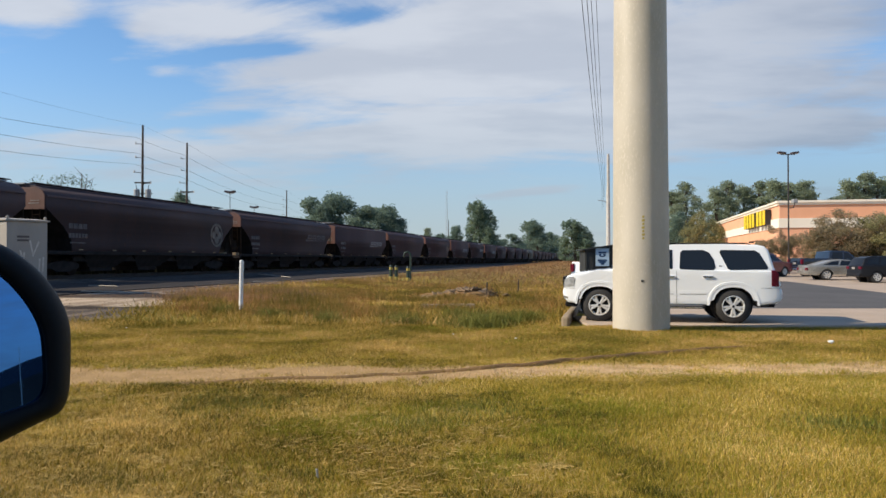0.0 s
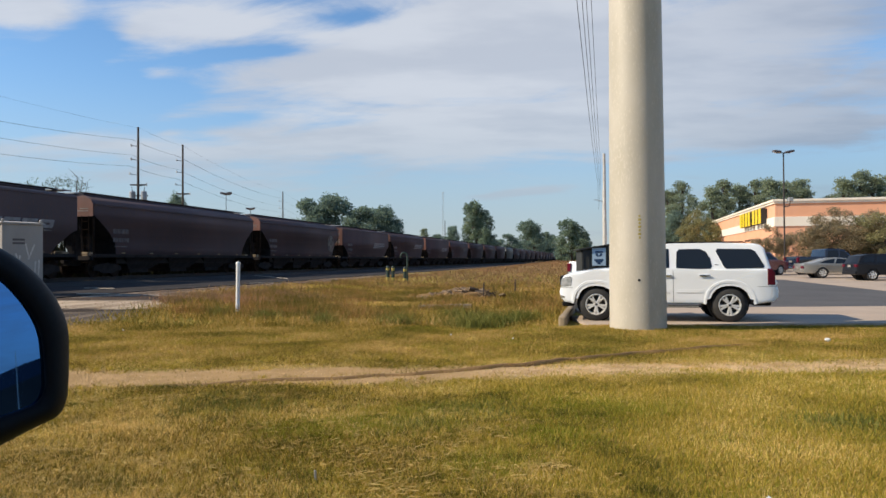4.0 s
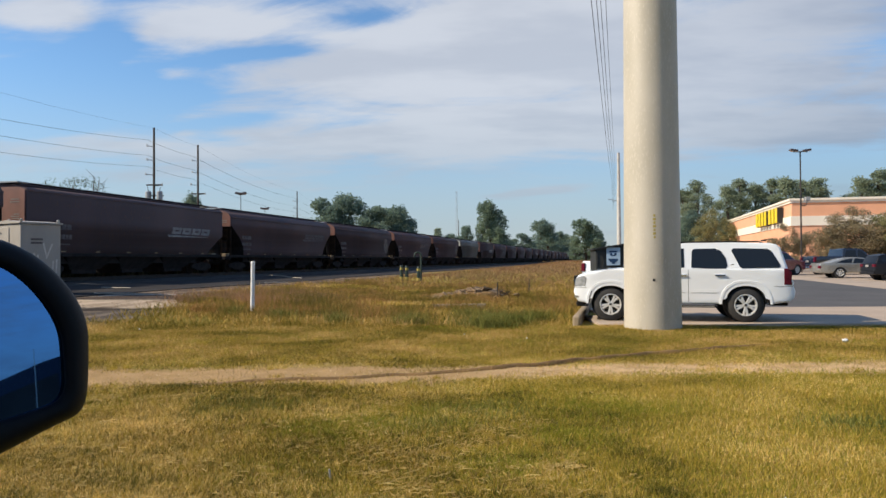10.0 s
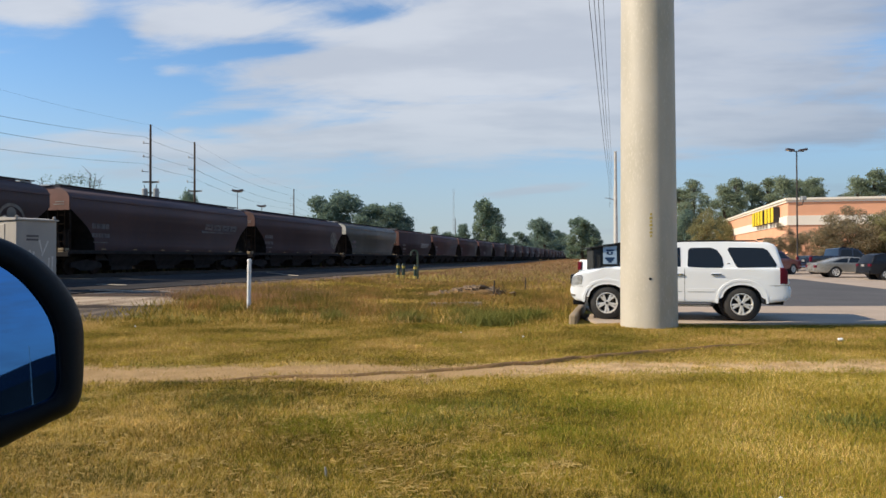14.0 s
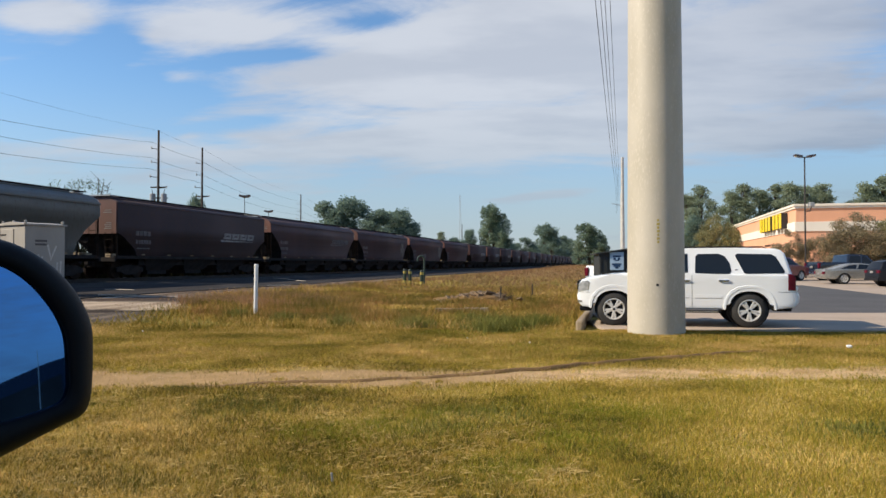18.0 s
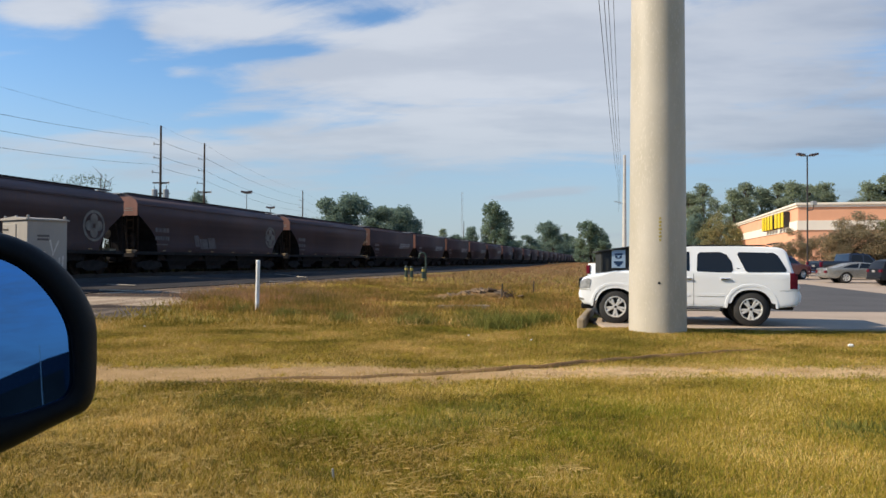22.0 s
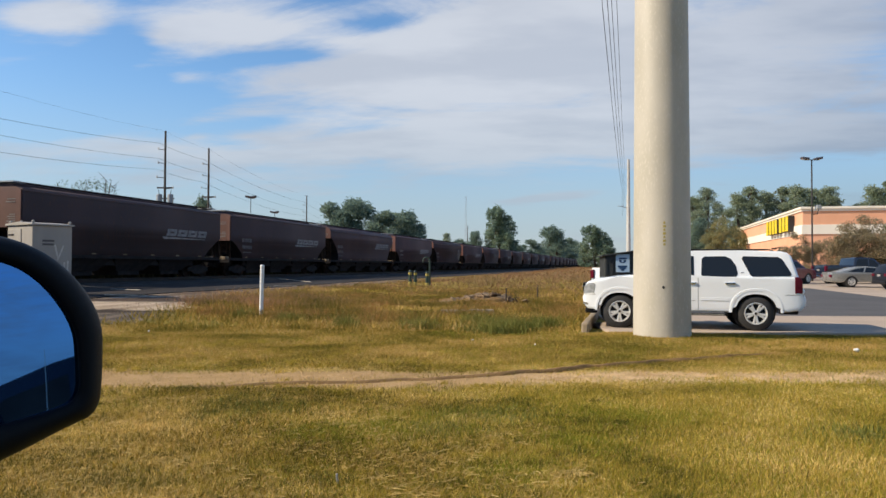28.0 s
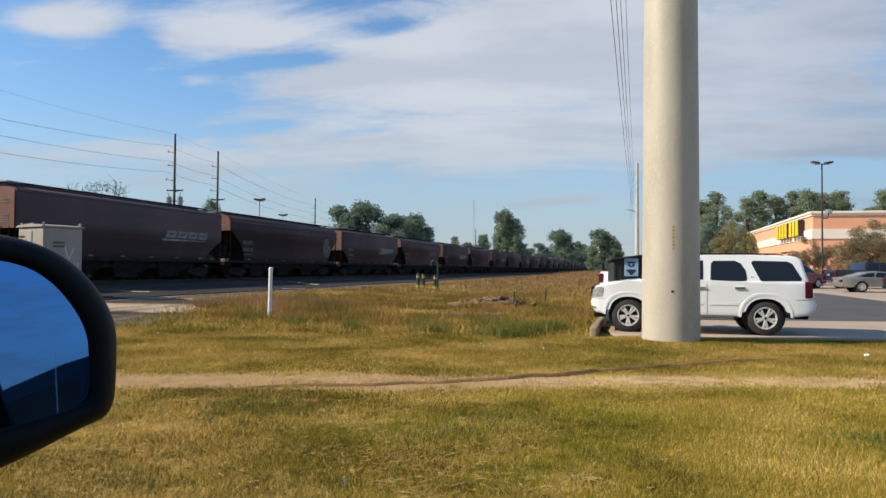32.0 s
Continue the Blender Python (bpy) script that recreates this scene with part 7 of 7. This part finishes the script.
patches("green_patch", "fresh green grass patches in the lawn", ((-1.15, 6.4, 0.60, 0.60), (-0.55, 6.7, 0.6, 0.5), (0.05, 6.6, 0.22, 0.30), (0.4, 5.4, 0.35, 0.5), (-0.1, 7.4, 0.6, 0.4), (0.9, 6.3, 0.4, 0.5), (1.6, 7.4, 0.7, 0.5)),
        9500, 0.010, 0.032, 0.010, 1.8, M_LAWN_GREEN, 81)
patches("straw_patch", "bare patches of tangled pale straw in the lawn", ((-0.60, 5.15, 0.22, 0.22), (-2.6, 6.6, 0.55, 0.30), (-3.1, 7.2, 0.5, 0.25), (-1.5, 4.6, 0.5, 0.3), (-2.0, 5.6, 0.4, 0.25), (-0.2, 5.7, 0.2, 0.15), (0.9, 4.6, 0.3, 0.2), (2.2, 9.1, 1.3, 0.25), (3.6, 10.6, 1.4, 0.35), (-1.6, 4.2, 0.4, 0.2), (-0.8, 10.45, 0.9, 0.14), (0.7, 10.6, 0.9, 0.16), (1.7, 10.9, 0.9, 0.2)),
        7000, 0.008, 0.026, 0.005, 4.0, M_STRAW, 83)
q = random.Random(57)
wisps = tuple((-0.60 * yy + q.random() ** 1.2 * (0.60 * yy + 0.9), yy, q.uniform(0.06, 0.20), q.uniform(0.05, 0.13)) for yy in [3.8 + 4.2 * q.random() ** 1.2 for _ in range(90)])
patches("straw_wisps", "small wisps of bleached straw caught in the lawn", wisps, 5200, 0.012, 0.040, 0.0045, 2.6, M_STRAW, 58)
# dark blades stand in for the shade in small lawn hollows
q = random.Random(93)
hollows = tuple((-0.62 * yy + q.random() * (0.62 * yy + 1.6), yy, q.uniform(0.05, 0.13), q.uniform(0.04, 0.08)) for yy in [3.8 + 4.4 * q.random() ** 1.3 for _ in range(290)])
patches("dark_hollows", "small dark blades standing in for shaded hollows in the lawn", hollows, 14000, 0.008, 0.034, 0.007, 1.2, M_WEED_SHADE, 88)
# dark weeds, plus dark blades for the shade in small pockets
patches("dark_patch", "low dark weeds and dark blades for shaded pockets", ((-0.24, 5.8, 0.20, 0.11), (-2.1, 4.8, 0.16, 0.20), (-2.4, 5.2, 0.14, 0.14), (-3.3, 8.55, 0.50, 0.16), (-1.00, 5.12, 0.16, 0.08), (-0.80, 5.12, 0.12, 0.07), (-1.9, 8.6, 0.3, 0.08), (-2.7, 4.5, 0.3, 0.2), (-2.5, 4.9, 0.4, 0.3), (-2.2, 4.2, 0.4, 0.2), (-3.0, 5.6, 0.35, 0.35)),
        9000, 0.012, 0.045, 0.008, 1.1, M_WEED_SHADE, 85)


def strands(name, label, x, y, length, w, material, seed):
    """Long dry stems lying in the lawn: narrow bowed ribbons of three lengths each."""
    q = np.random.RandomState(seed)
    n = len(x)
    a, bend = q.uniform(0, 6.28, n), q.normal(0, 0.22, n)
    rise = q.uniform(0.002, 0.014, n)
    px_, py_ = x.copy(), y.copy()
    rows = []
    for i in range(4):
        d = a + bend * (i - 1.5) / 1.5
        z = land(px_, py_) + 0.006 + rise * (0.2, 0.7, 0.9, 1.0)[i]
        sx, sy = -np.sin(d) * w / 2, np.cos(d) * w / 2
        rows += [np.stack([px_ - sx, py_ - sy, z], 1), np.stack([px_ + sx, py_ + sy, z + w * 0.4], 1)]
        px_, py_ = px_ + np.cos(d) * length / 3, py_ + np.sin(d) * length / 3
    v = np.stack(rows, 1).reshape(-1, 3)
    f = (np.array([[0, 2, 3, 1], [2, 4, 5, 3], [4, 6, 7, 5]])[None] + 8 * np.arange(n)[:, None, None]).reshape(-1, 4)
    tagged(new(name, quad_mesh(name, v, f, material)), label, "straw", kind="stuff")


q = np.random.RandomState(141)
spots = np.array([(c[0], c[1], c[2], c[3]) for c in wisps])
pick = q.randint(0, len(spots), 5000)
sx_ = spots[pick, 0] + q.normal(0, 1.0, 5000) * spots[pick, 2] * 1.3
sy_ = spots[pick, 1] + q.normal(0, 1.0, 5000) * spots[pick, 3] * 1.4
strands("dead_stems", "long bleached stems tangled over the lawn", sx_, sy_, q.uniform(0.03, 0.11, 5000), q.uniform(0.003, 0.007, 5000), M_STEM, 142)
x, y, r2 = scatter(6000, 3.5, 9.2, 143, 1.2)
strands("loose_stems", "single bleached stems lying in the lawn", x, y, r2.uniform(0.015, 0.06, len(x)), r2.uniform(0.002, 0.004, len(x)), M_STEM, 144)


def pebbles(name, label, x, y, size, material, seed):
    """Loose angular stones, four faces each."""
    q = np.random.RandomState(seed)
    n = len(x)
    c = np.stack([x, y, land(x, y) - 0.015], 1)
    base = np.array([[1, 0, 0], [-0.5, 0.87, 0], [-0.5, -0.87, 0], [0, 0, 1.0]])
    a = q.uniform(0, 6.28, n)
    ca, sa = np.cos(a), np.sin(a)
    v = base[None] * (size * q.uniform(0.5, 1.3, n))[:, None, None] * q.uniform(0.7, 1.3, (n, 4, 1))
    v = np.stack([v[..., 0] * ca[:, None] - v[..., 1] * sa[:, None], v[..., 0] * sa[:, None] + v[..., 1] * ca[:, None], v[..., 2]], -1) + c[:, None]
    f = (np.array([[0, 1, 3], [1, 2, 3], [2, 0, 3], [0, 2, 1]])[None] + 4 * np.arange(n)[:, None, None]).reshape(-1, 3)
    tagged(new(name, quad_mesh(name, v.reshape(-1, 3), f, material)), label, "gravel", kind="stuff")


q = np.random.RandomState(44)
n = 700
gx = np.concatenate([q.normal(1.9, 1.0, n), q.uniform(-7, 9, 220)])
gy = 9.80 + 0.06 * gx + q.normal(0.05, 0.33, len(gx))
pebbles("path_gravel", "pale gravel scattered on the worn path", gx, gy, 0.009, M_GRAVEL, 45)
gx = q.uniform(-7, 9, 600)
gy = 9.80 + 0.06 * gx + q.normal(0.0, 0.36, len(gx))
pebbles("path_clods", "small dry clods of earth on the worn path", gx, gy, q.uniform(0.005, 0.017, len(gx)), M_CLOD, 47)
n = 2200
s, d = q.uniform(8, 40, n), q.uniform(10.8, 17.0, n)
gx, gy = s * TS - d * TC, s * TC + d * TS
k = d > gravel_from(gy) - 0.3
pebbles("road_gravel", "loose grey and tan gravel beside the road", gx[k], gy[k], 0.021, M_ROCK, 46)
# scrub added beyond the track, near black to darken the view beneath the cars
n = 34000
s, d = r.uniform(-10, 330, n) ** 1.0, TRACK_D + 5.2 + np.abs(r.normal(0, 1.6, n))
k = r.uniform(0, 1, n) < 0.75 + 0.25 * np.sin(s * 0.21)
s, d = s[k], d[k]
blades("trackside_scrub", "rough dark scrub beyond the railway track", s * TS - d * TC, s * TC + d * TS, r.uniform(0.8, 3.2, len(s)), 0.22, 0.25, M_SCRUB, 16)
# low reddish clumps through the field
cx_, cy_ = r.uniform(-5.5, 4.0, 70), r.uniform(18.5, 40, 70)
ok = cx_ < lot_left(cy_) - 0.8
cx_, cy_ = cx_[ok], cy_[ok]
m_ = 420
ex, ey = (np.repeat(cx_, m_) + r.normal(0, 0.42, len(cx_) * m_)), (np.repeat(cy_, m_) + r.normal(0, 0.30, len(cx_) * m_))
ok = (ex < lot_left(ey) - 0.3) & (off_track(ex, ey) < 14)
blades("field_clumps", "low olive and reddish clumps through the field", ex[ok], ey[ok], r.uniform(0.08, 0.30, ok.sum()), 0.02, 0.7, M_WEED, 19)
# shaded streaks drawn with dark blades, and brighter drifts, across the field
patches("field_shade_weeds", "dark blades drawn as shaded streaks across the field", ((-3.2, 22.0, 1.0, 0.22), (-1.3, 22.3, 0.9, 0.18), (0.6, 24.5, 0.8, 0.2), (-2.4, 26.5, 1.3, 0.25), (-0.6, 30.5, 1.5, 0.3), (1.9, 19.2, 0.5, 0.2), (-5.2, 24.5, 1.0, 0.25), (3.2, 25.0, 0.6, 0.25), (-3.6, 19.6, 0.9, 0.2)),
        2600, 0.05, 0.20, 0.020, 0.6, M_WEED_SHADE, 95)
patches("field_bright_grass", "bright olive yellow grass in drifts across the field", ((-1.6, 33.5, 2.2, 1.6), (-4.6, 36.0, 2.0, 1.6), (-2.2, 24.2, 1.4, 0.4), (0.4, 20.2, 1.2, 0.4), (-4.6, 21.0, 1.2, 0.4)),
        900, 0.05, 0.16, 0.026, 0.9, M_GRASS, 97)
patches("post_weeds", "taller reddish weeds round the foot of the marker post", ((-5.5, 19.9, 1.1, 0.30), (-4.3, 20.4, 1.0, 0.35), (-6.8, 20.6, 0.9, 0.35)), 2200, 0.10, 0.34, 0.018, 0.45, M_WEED, 99)
patches("seed_heads", "tall reddish seeding grass at the edge of the field", ((-8.3, 25.6, 0.9, 0.8), (-7.2, 25.0, 1.1, 0.9), (-6.0, 24.4, 1.0, 0.8), (-8.5, 23.4, 0.5, 0.5), (-6.6, 28.5, 1.2, 1.2), (-4.8, 27.0, 1.0, 0.9)),
        1300, 0.10, 0.36, 0.016, 0.5, M_SEED, 101)
# greener tufts
tufts = ((0.75, 16.7, 0.9), (1.25, 17.3, 0.7), (-1.0, 17.0, 0.55), (0.4, 18.2, 0.6), (-2.8, 17.6, 0.4), (2.0, 17.8, 0.5), (-4.4, 18.5, 0.4), (-6.0, 20.0, 0.4), (0.2, 7.3, 0.5), (-2.2, 7.4, 0.6), (-0.2, 6.6, 0.4), (3.6, 6.6, 0.4), (-4.2, 6.8, 0.5))
tx_, ty_, th_ = [], [], []
for cx, cy, q in tufts:
    m_ = int((1500 if cy > 12 else 1500) * q)
    tx_.append(r.normal(cx, q * (0.42 if cy > 12 else 0.6), m_))
    ty_.append(r.normal(cy, q * (0.3 if cy > 12 else 0.5), m_))
    th_.append(r.uniform(0.2, 1.0, m_) * (0.35 if cy > 12 else 0.06))
blades("green_weeds", "clumps of fresh green weeds", np.concatenate(tx_), np.concatenate(ty_), np.concatenate(th_), 0.014, 0.75, M_GREENTUFT, 15)


# ---- the vehicle that carries the camera, and its door mirror ----
def own_vehicle():
    fx, fy = -math.sin(radians(65)), math.cos(radians(65))
    m = Matrix(((fx, -fy, 0, 0), (fy, fx, 0, 0), (0, 0, 1, 0), (0, 0, 0, 1)))
    t = thing("blue_vehicle", m, "blue vehicle with an open side window and a black door mirror", "car")
    yc = 0.55
    bm = fresh()
    R, xf, xr = 0.36, 1.75, -1.45
    low = [(2.55, 0.4), (2.62, 0.6), (2.5, 0.92), (1.15, 1.04), (-2.2, 1.08), (-2.4, 0.95), (-2.4, 0.45)] + arch(xr, R + 0.02, R + 0.08, 9, 184, -4) + arch(xf, R + 0.02, R + 0.08, 9, 184, -4)
    prism(bm, low, yc - 0.92, yc + 0.92, 0.07, 3)
    part("body", bm, M_BLUE_CAR, t)
    bm = fresh()
    box(bm, -2.0, 0.30, yc - 0.72, yc + 0.72, 1.72, 1.78, 0.025)
    part("roof", bm, M_BLUE_CAR, t)
    for s in (-1, 1):
        for (x0, z0), (x1, z1) in (((1.10, 1.02), (0.30, 1.74)), ((-0.38, 1.05), (-0.34, 1.74)), ((-1.35, 1.05), (-1.30, 1.74)), ((-2.3, 1.06), (-1.98, 1.74))):
            bm = fresh()
            tube(bm, (x0, yc + s * 0.86, z0), (x1, yc + s * 0.70, z1), 0.045, 0.035, 8)
            part("pillar", bm, M_BLUE_CAR, t)
    for wx in (xf, xr):
        for s in (-1, 1):
            w = wheel_parts(t, wx, s * 0.90, R, 0.24)
            w.matrix_basis = Matrix.Translation((0, yc, 0)) @ w.matrix_basis
    # the mirror: a rounded shell with a broad lip and a recessed glass
    inv = m.inverted()
    C = Vector((-0.451, 0.70, EYE_Z - 0.0856))
    na, ne = radians(133), radians(6.0)
    nrm = Vector((math.sin(na) * math.cos(ne), math.cos(na) * math.cos(ne), math.sin(ne)))
    eye = Vector((-0.013, 0, EYE_Z))
    aim = pose(0, 0, 0, 90 + 1.457, -0.388, 1.71).to_3x3()

    def rounded(pts, rounds=4):
        """A closed outline with its corners cut round."""
        for _ in range(rounds):
            pts = [q for a, b in zip(pts, pts[1:] + pts[:1]) for q in ((0.75 * a[0] + 0.25 * b[0], 0.75 * a[1] + 0.25 * b[1]), (0.25 * a[0] + 0.75 * b[0], 0.25 * a[1] + 0.75 * b[1]))]
        return pts
    # outer edge and glass edge, in the plane square to the line of sight at unit distance
    rim = rounded([(-0.74, -0.13), (-0.73, 0.02), (-0.62, 0.026), (-0.52, -0.006), (-0.454, -0.085), (-0.4535, -0.165), (-0.459, -0.224), (-0.499, -0.241), (-0.60, -0.294), (-0.70, -0.33), (-0.74, -0.25)])
    pane = rounded([(-0.70, -0.13), (-0.69, -0.02), (-0.61, -0.010), (-0.543, -0.034), (-0.491, -0.100), (-0.4855, -0.155), (-0.485, -0.205), (-0.525, -0.222), (-0.60, -0.243), (-0.68, -0.256), (-0.70, -0.21)])

    def ring(bm, f, w):
        """The outline f of the way from the glass edge to the outer edge, set back by w."""
        out = []
        for (ax, ay), (bx, by) in zip(pane, rim):
            d = aim @ Vector((ax + (bx - ax) * f, ay + (by - ay) * f, -1))
            out.append(bm.verts.new(inv @ (eye + d * (((C - eye).dot(nrm) + w) / d.dot(nrm)))))
        return out

    def skin(bm, rs):
        for a, b in zip(rs[:-1], rs[1:]):
            for i in range(len(a)):
                j = (i + 1) % len(a)
                bm.faces.new((a[i], a[j], b[j], b[i])).smooth = True
    bm = fresh()
    rs = [ring(bm, -0.06, -0.014), ring(bm, 0.02, -0.004), ring(bm, 0.22, 0.003), ring(bm, 0.70, 0.001), ring(bm, 0.94, -0.010),
          ring(bm, 1.0, -0.026), ring(bm, 0.9, -0.060), ring(bm, 0.1, -0.095), ring(bm, -1.2, -0.108)]
    skin(bm, rs)
    bm.faces.new(rs[-1])
    bmesh.ops.recalc_face_normals(bm, faces=bm.faces[:])
    mir = part("door_mirror", bm, M_BLACK_PLASTIC, t, "black plastic door mirror housing")
    bm = fresh()
    bm.faces.new(ring(bm, 0.0, -0.010))
    bm.faces.new(ring(bm, 0.0, -0.016)[::-1])
    bmesh.ops.recalc_face_normals(bm, faces=bm.faces[:])
    part("mirror_glass", bm, M_MIRROR, mir, "mirror glass showing blue sky")
    bm = fresh()
    c = inv @ (C + Vector((-0.06, -0.02, -0.10)))
    tube(bm, c, (c.x + 0.06, -0.33, 1.02), 0.035, 0.055, 12)
    part("mirror_arm", bm, M_BLACK_PLASTIC, mir)


own_vehicle()
# the blue van parked behind, seen only in the mirror
bc = build_car("van", pose(5.2, -1.26, 0.0, 0, 0, -115), "blue van parked on the grass behind the camera", M_BLUE_CAR, "van")
# near-black panes that barely reflect keep the van dark in the mirror
for o in bc.children:
    if o.name.startswith(("front_window", "middle_window", "rear_window")):
        o.data.materials[0] = M_DULL_GLASS
bm = fresh()
tube(bm, (0.64, -1.0, 1.05), (0.64, -1.0, 1.86), 0.003, 0.002, 6)
part("antenna", bm, M_GALV, bc, "thin whip antenna")

# ---- a small bird that crosses the sky ----
def make_bird():
    b = thing("bird", pose(-90, 60, 9), "small dark bird in flight across the sky", "bird")
    bm = fresh()
    lathe(bm, [(0.003, -0.075), (0.016, -0.055), (0.026, -0.01), (0.026, 0.02), (0.018, 0.045), (0.016, 0.058), (0.012, 0.07), (0.004, 0.082)], 12, "z", pose(0, 0, 0, 0, 90, 0))
    part("body", bm, M_BIRD, b, smooth=True)
    bm = fresh()
    prism(bm, [(-0.06, -0.002), (-0.13, 0.0), (-0.13, 0.006), (-0.06, 0.006)], -0.014, 0.014)
    part("tail", bm, M_BIRD, b)
    bm = fresh()
    tube(bm, (0.078, 0, 0), (0.098, 0, -0.002), 0.005, 0.001, 6)
    part("beak", bm, M_BIRD, b)
    wings = []
    for s in (-1, 1):
        bm = fresh()
        pts = ((0.03, 0.0), (0.045, 0.06), (0.02, 0.135), (-0.015, 0.15), (-0.025, 0.08), (-0.04, 0.0))
        lo = [bm.verts.new((x, s * y, 0.0)) for x, y in pts]
        hi = [bm.verts.new((x, s * y, 0.004)) for x, y in pts]
        bm.faces.new(lo)
        bm.faces.new(hi[::-1])
        for i in range(len(pts)):
            j = (i + 1) % len(pts)
            bm.faces.new((lo[i], hi[i], hi[j], lo[j]))
        bmesh.ops.recalc_face_normals(bm, faces=bm.faces[:])
        w = part("wing", bm, M_BIRD, b)
        w.matrix_basis = pose(0, s * 0.013, 0.009)
        wings.append((w, s))
    for o in b.children:
        o.data.transform(Matrix.Scale(0.72, 4))
    return b, wings


BIRD, WINGS = make_bird()
# seconds, place
FLIGHT = [(0.0, -72.0, 46.0, 9.0),
          (5.5, -10.81, 19.00, 5.33),
          (6, -5.49, 16.00, 4.47),
          (6.2, -4.33, 14.60, 4.68),
          (6.4, -3.03, 13.00, 4.25),
          (6.5, -2.46, 12.20, 3.99),
          (6.6, -1.92, 11.50, 3.79),
          (6.8, -0.16, 10.20, 3.88),
          (7, 1.79, 9.10, 3.75),
          (7.2, 3.08, 8.40, 3.61),
          (7.6, 8.6, 7.3, 4.0), (9.0, 24.0, 4.5, 5.0), (32.0, 260.0, -40.0, 20.0)]

# ---- the train itself ----
FIRST = 30.16                                    # where the lead corner of car 0 stands at 0 s
GAP = 1.30                                       # clear between two cars' end sheets
# coupled length of each car from the first on; the later ones go on in the same mix
LENGTHS = [19.28, 19.21, 18.31, 19.28, 18.62, 17.62, 19.09, 18.23, 19.47, 19.39, 19.25, 19.27, 18.76, 17.83, 19.28, 19.26, 19.26, 19.52, 17.89, 17.80, 17.79, 17.57, 19.43, 17.64, 19.28]
SHORT = (2, 5, 7, 13, 18, 19, 20, 21, 23)        # shorter cars with deep end sheets
KINDS = "circle faded swoosh plain circle swoosh swoosh swoosh faded circle faded circle grey swoosh faded circle tagged plain swoosh swoosh swoosh swoosh swoosh swoosh circle".split()
LABELS = {"circle": "rust-red covered hopper car with a round white emblem", "swoosh": "rust-red covered hopper car with a white slanted logo",
          "faded": "rust-red covered hopper car with a faded slanted logo", "plain": "rust-red covered hopper car with small worn markings",
          "tagged": "rust-red covered hopper car with round emblem and grey patches", "grey": "pale grey covered hopper car among the red ones"}


def travelled(t):
    return 13.224 * t + 12.126 * (t / 32) ** 2


def make_train():
    protos = {}
    cars = []
    lead = FIRST - 3 * 19.3
    for k in range(-3, 50):
        kind = KINDS[k] if 0 <= k < len(KINDS) else ("circle", "swoosh", "faded", "swoosh")[k % 4]
        short = k in SHORT or (k >= len(LENGTHS) and kind == "swoosh")
        length = LENGTHS[k] if 0 <= k < len(LENGTHS) else (17.8 if short else 19.28)
        half = round((length - GAP) / 2, 1)
        key = (kind, half, short)
        if key not in protos:
            grey = kind == "grey"
            protos[key] = build_hopper("hopper_car", half, M_GREY_CAR if grey else M_HOPPER, M_GREY_SUNLIT if grey else M_HOPPER_SUNLIT, kind, LABELS[kind], short)
            car = protos[key]
        else:
            car = copy_thing(protos[key], pose(0, 0, 0))
        cars.append((car, lead + half))
        lead += length
    return cars


TRAIN = make_train()
TURN = math.degrees(math.atan2(-TC, -TS))


def motions():
    # the cars roll along the straight track, all at one speed
    for car, s in TRAIN:
        rows = []
        for i in range(17):
            t = 2.0 * i
            p = along(s - travelled(t), TRACK_D, RAIL_Z)
            rows.append((t, pose(p.x, p.y, p.z, 0, 0, TURN)))
        walk(car, rows)
    # the bird, and its wing beats while it is in the open
    rows = []
    for i, (t, x, y, z) in enumerate(FLIGHT):
        a, c = FLIGHT[max(i - 1, 0)], FLIGHT[min(i + 1, len(FLIGHT) - 1)]
        rows.append((t, pose(x, y, z, 0, -5, math.degrees(math.atan2(c[2] - a[2], c[1] - a[1])))))
    walk(BIRD, rows)
    for w, s in WINGS:
        beats = [(0.0, 5.0)] + [(5.0 + 0.1 * i, 38.0 if i % 2 else -28.0) for i in range(28)] + [(8.0, 5.0), (32.0, 5.0)]
        walk(w, [(t, pose(0, s * 0.013, 0.009, s * a, 0, 0)) for t, a in beats])
    # the wheelsets turn with the way gone; those at the same end of a truck share one action
    lead = {}
    for car, s in TRAIN:
        for o in car.children_recursive:
            if "axle" not in o.keys():
                continue
            wx = o["axle"]
            if wx not in lead:
                steps = int(travelled(32.0) / 0.46 / radians(80)) + 1
                walk(o, [(32.0 * i / steps, pose(wx * 0.89, 0, 0.46, 0, math.degrees(travelled(32.0 * i / steps) / 0.46) % 360, 0)) for i in range(steps + 1)])
                lead[wx] = o
            else:
                ad = o.animation_data_create()
                o.rotation_mode = "QUATERNION"
                ad.action = lead[wx].animation_data.action
                ad.action_slot = lead[wx].animation_data.action_slot


motions()
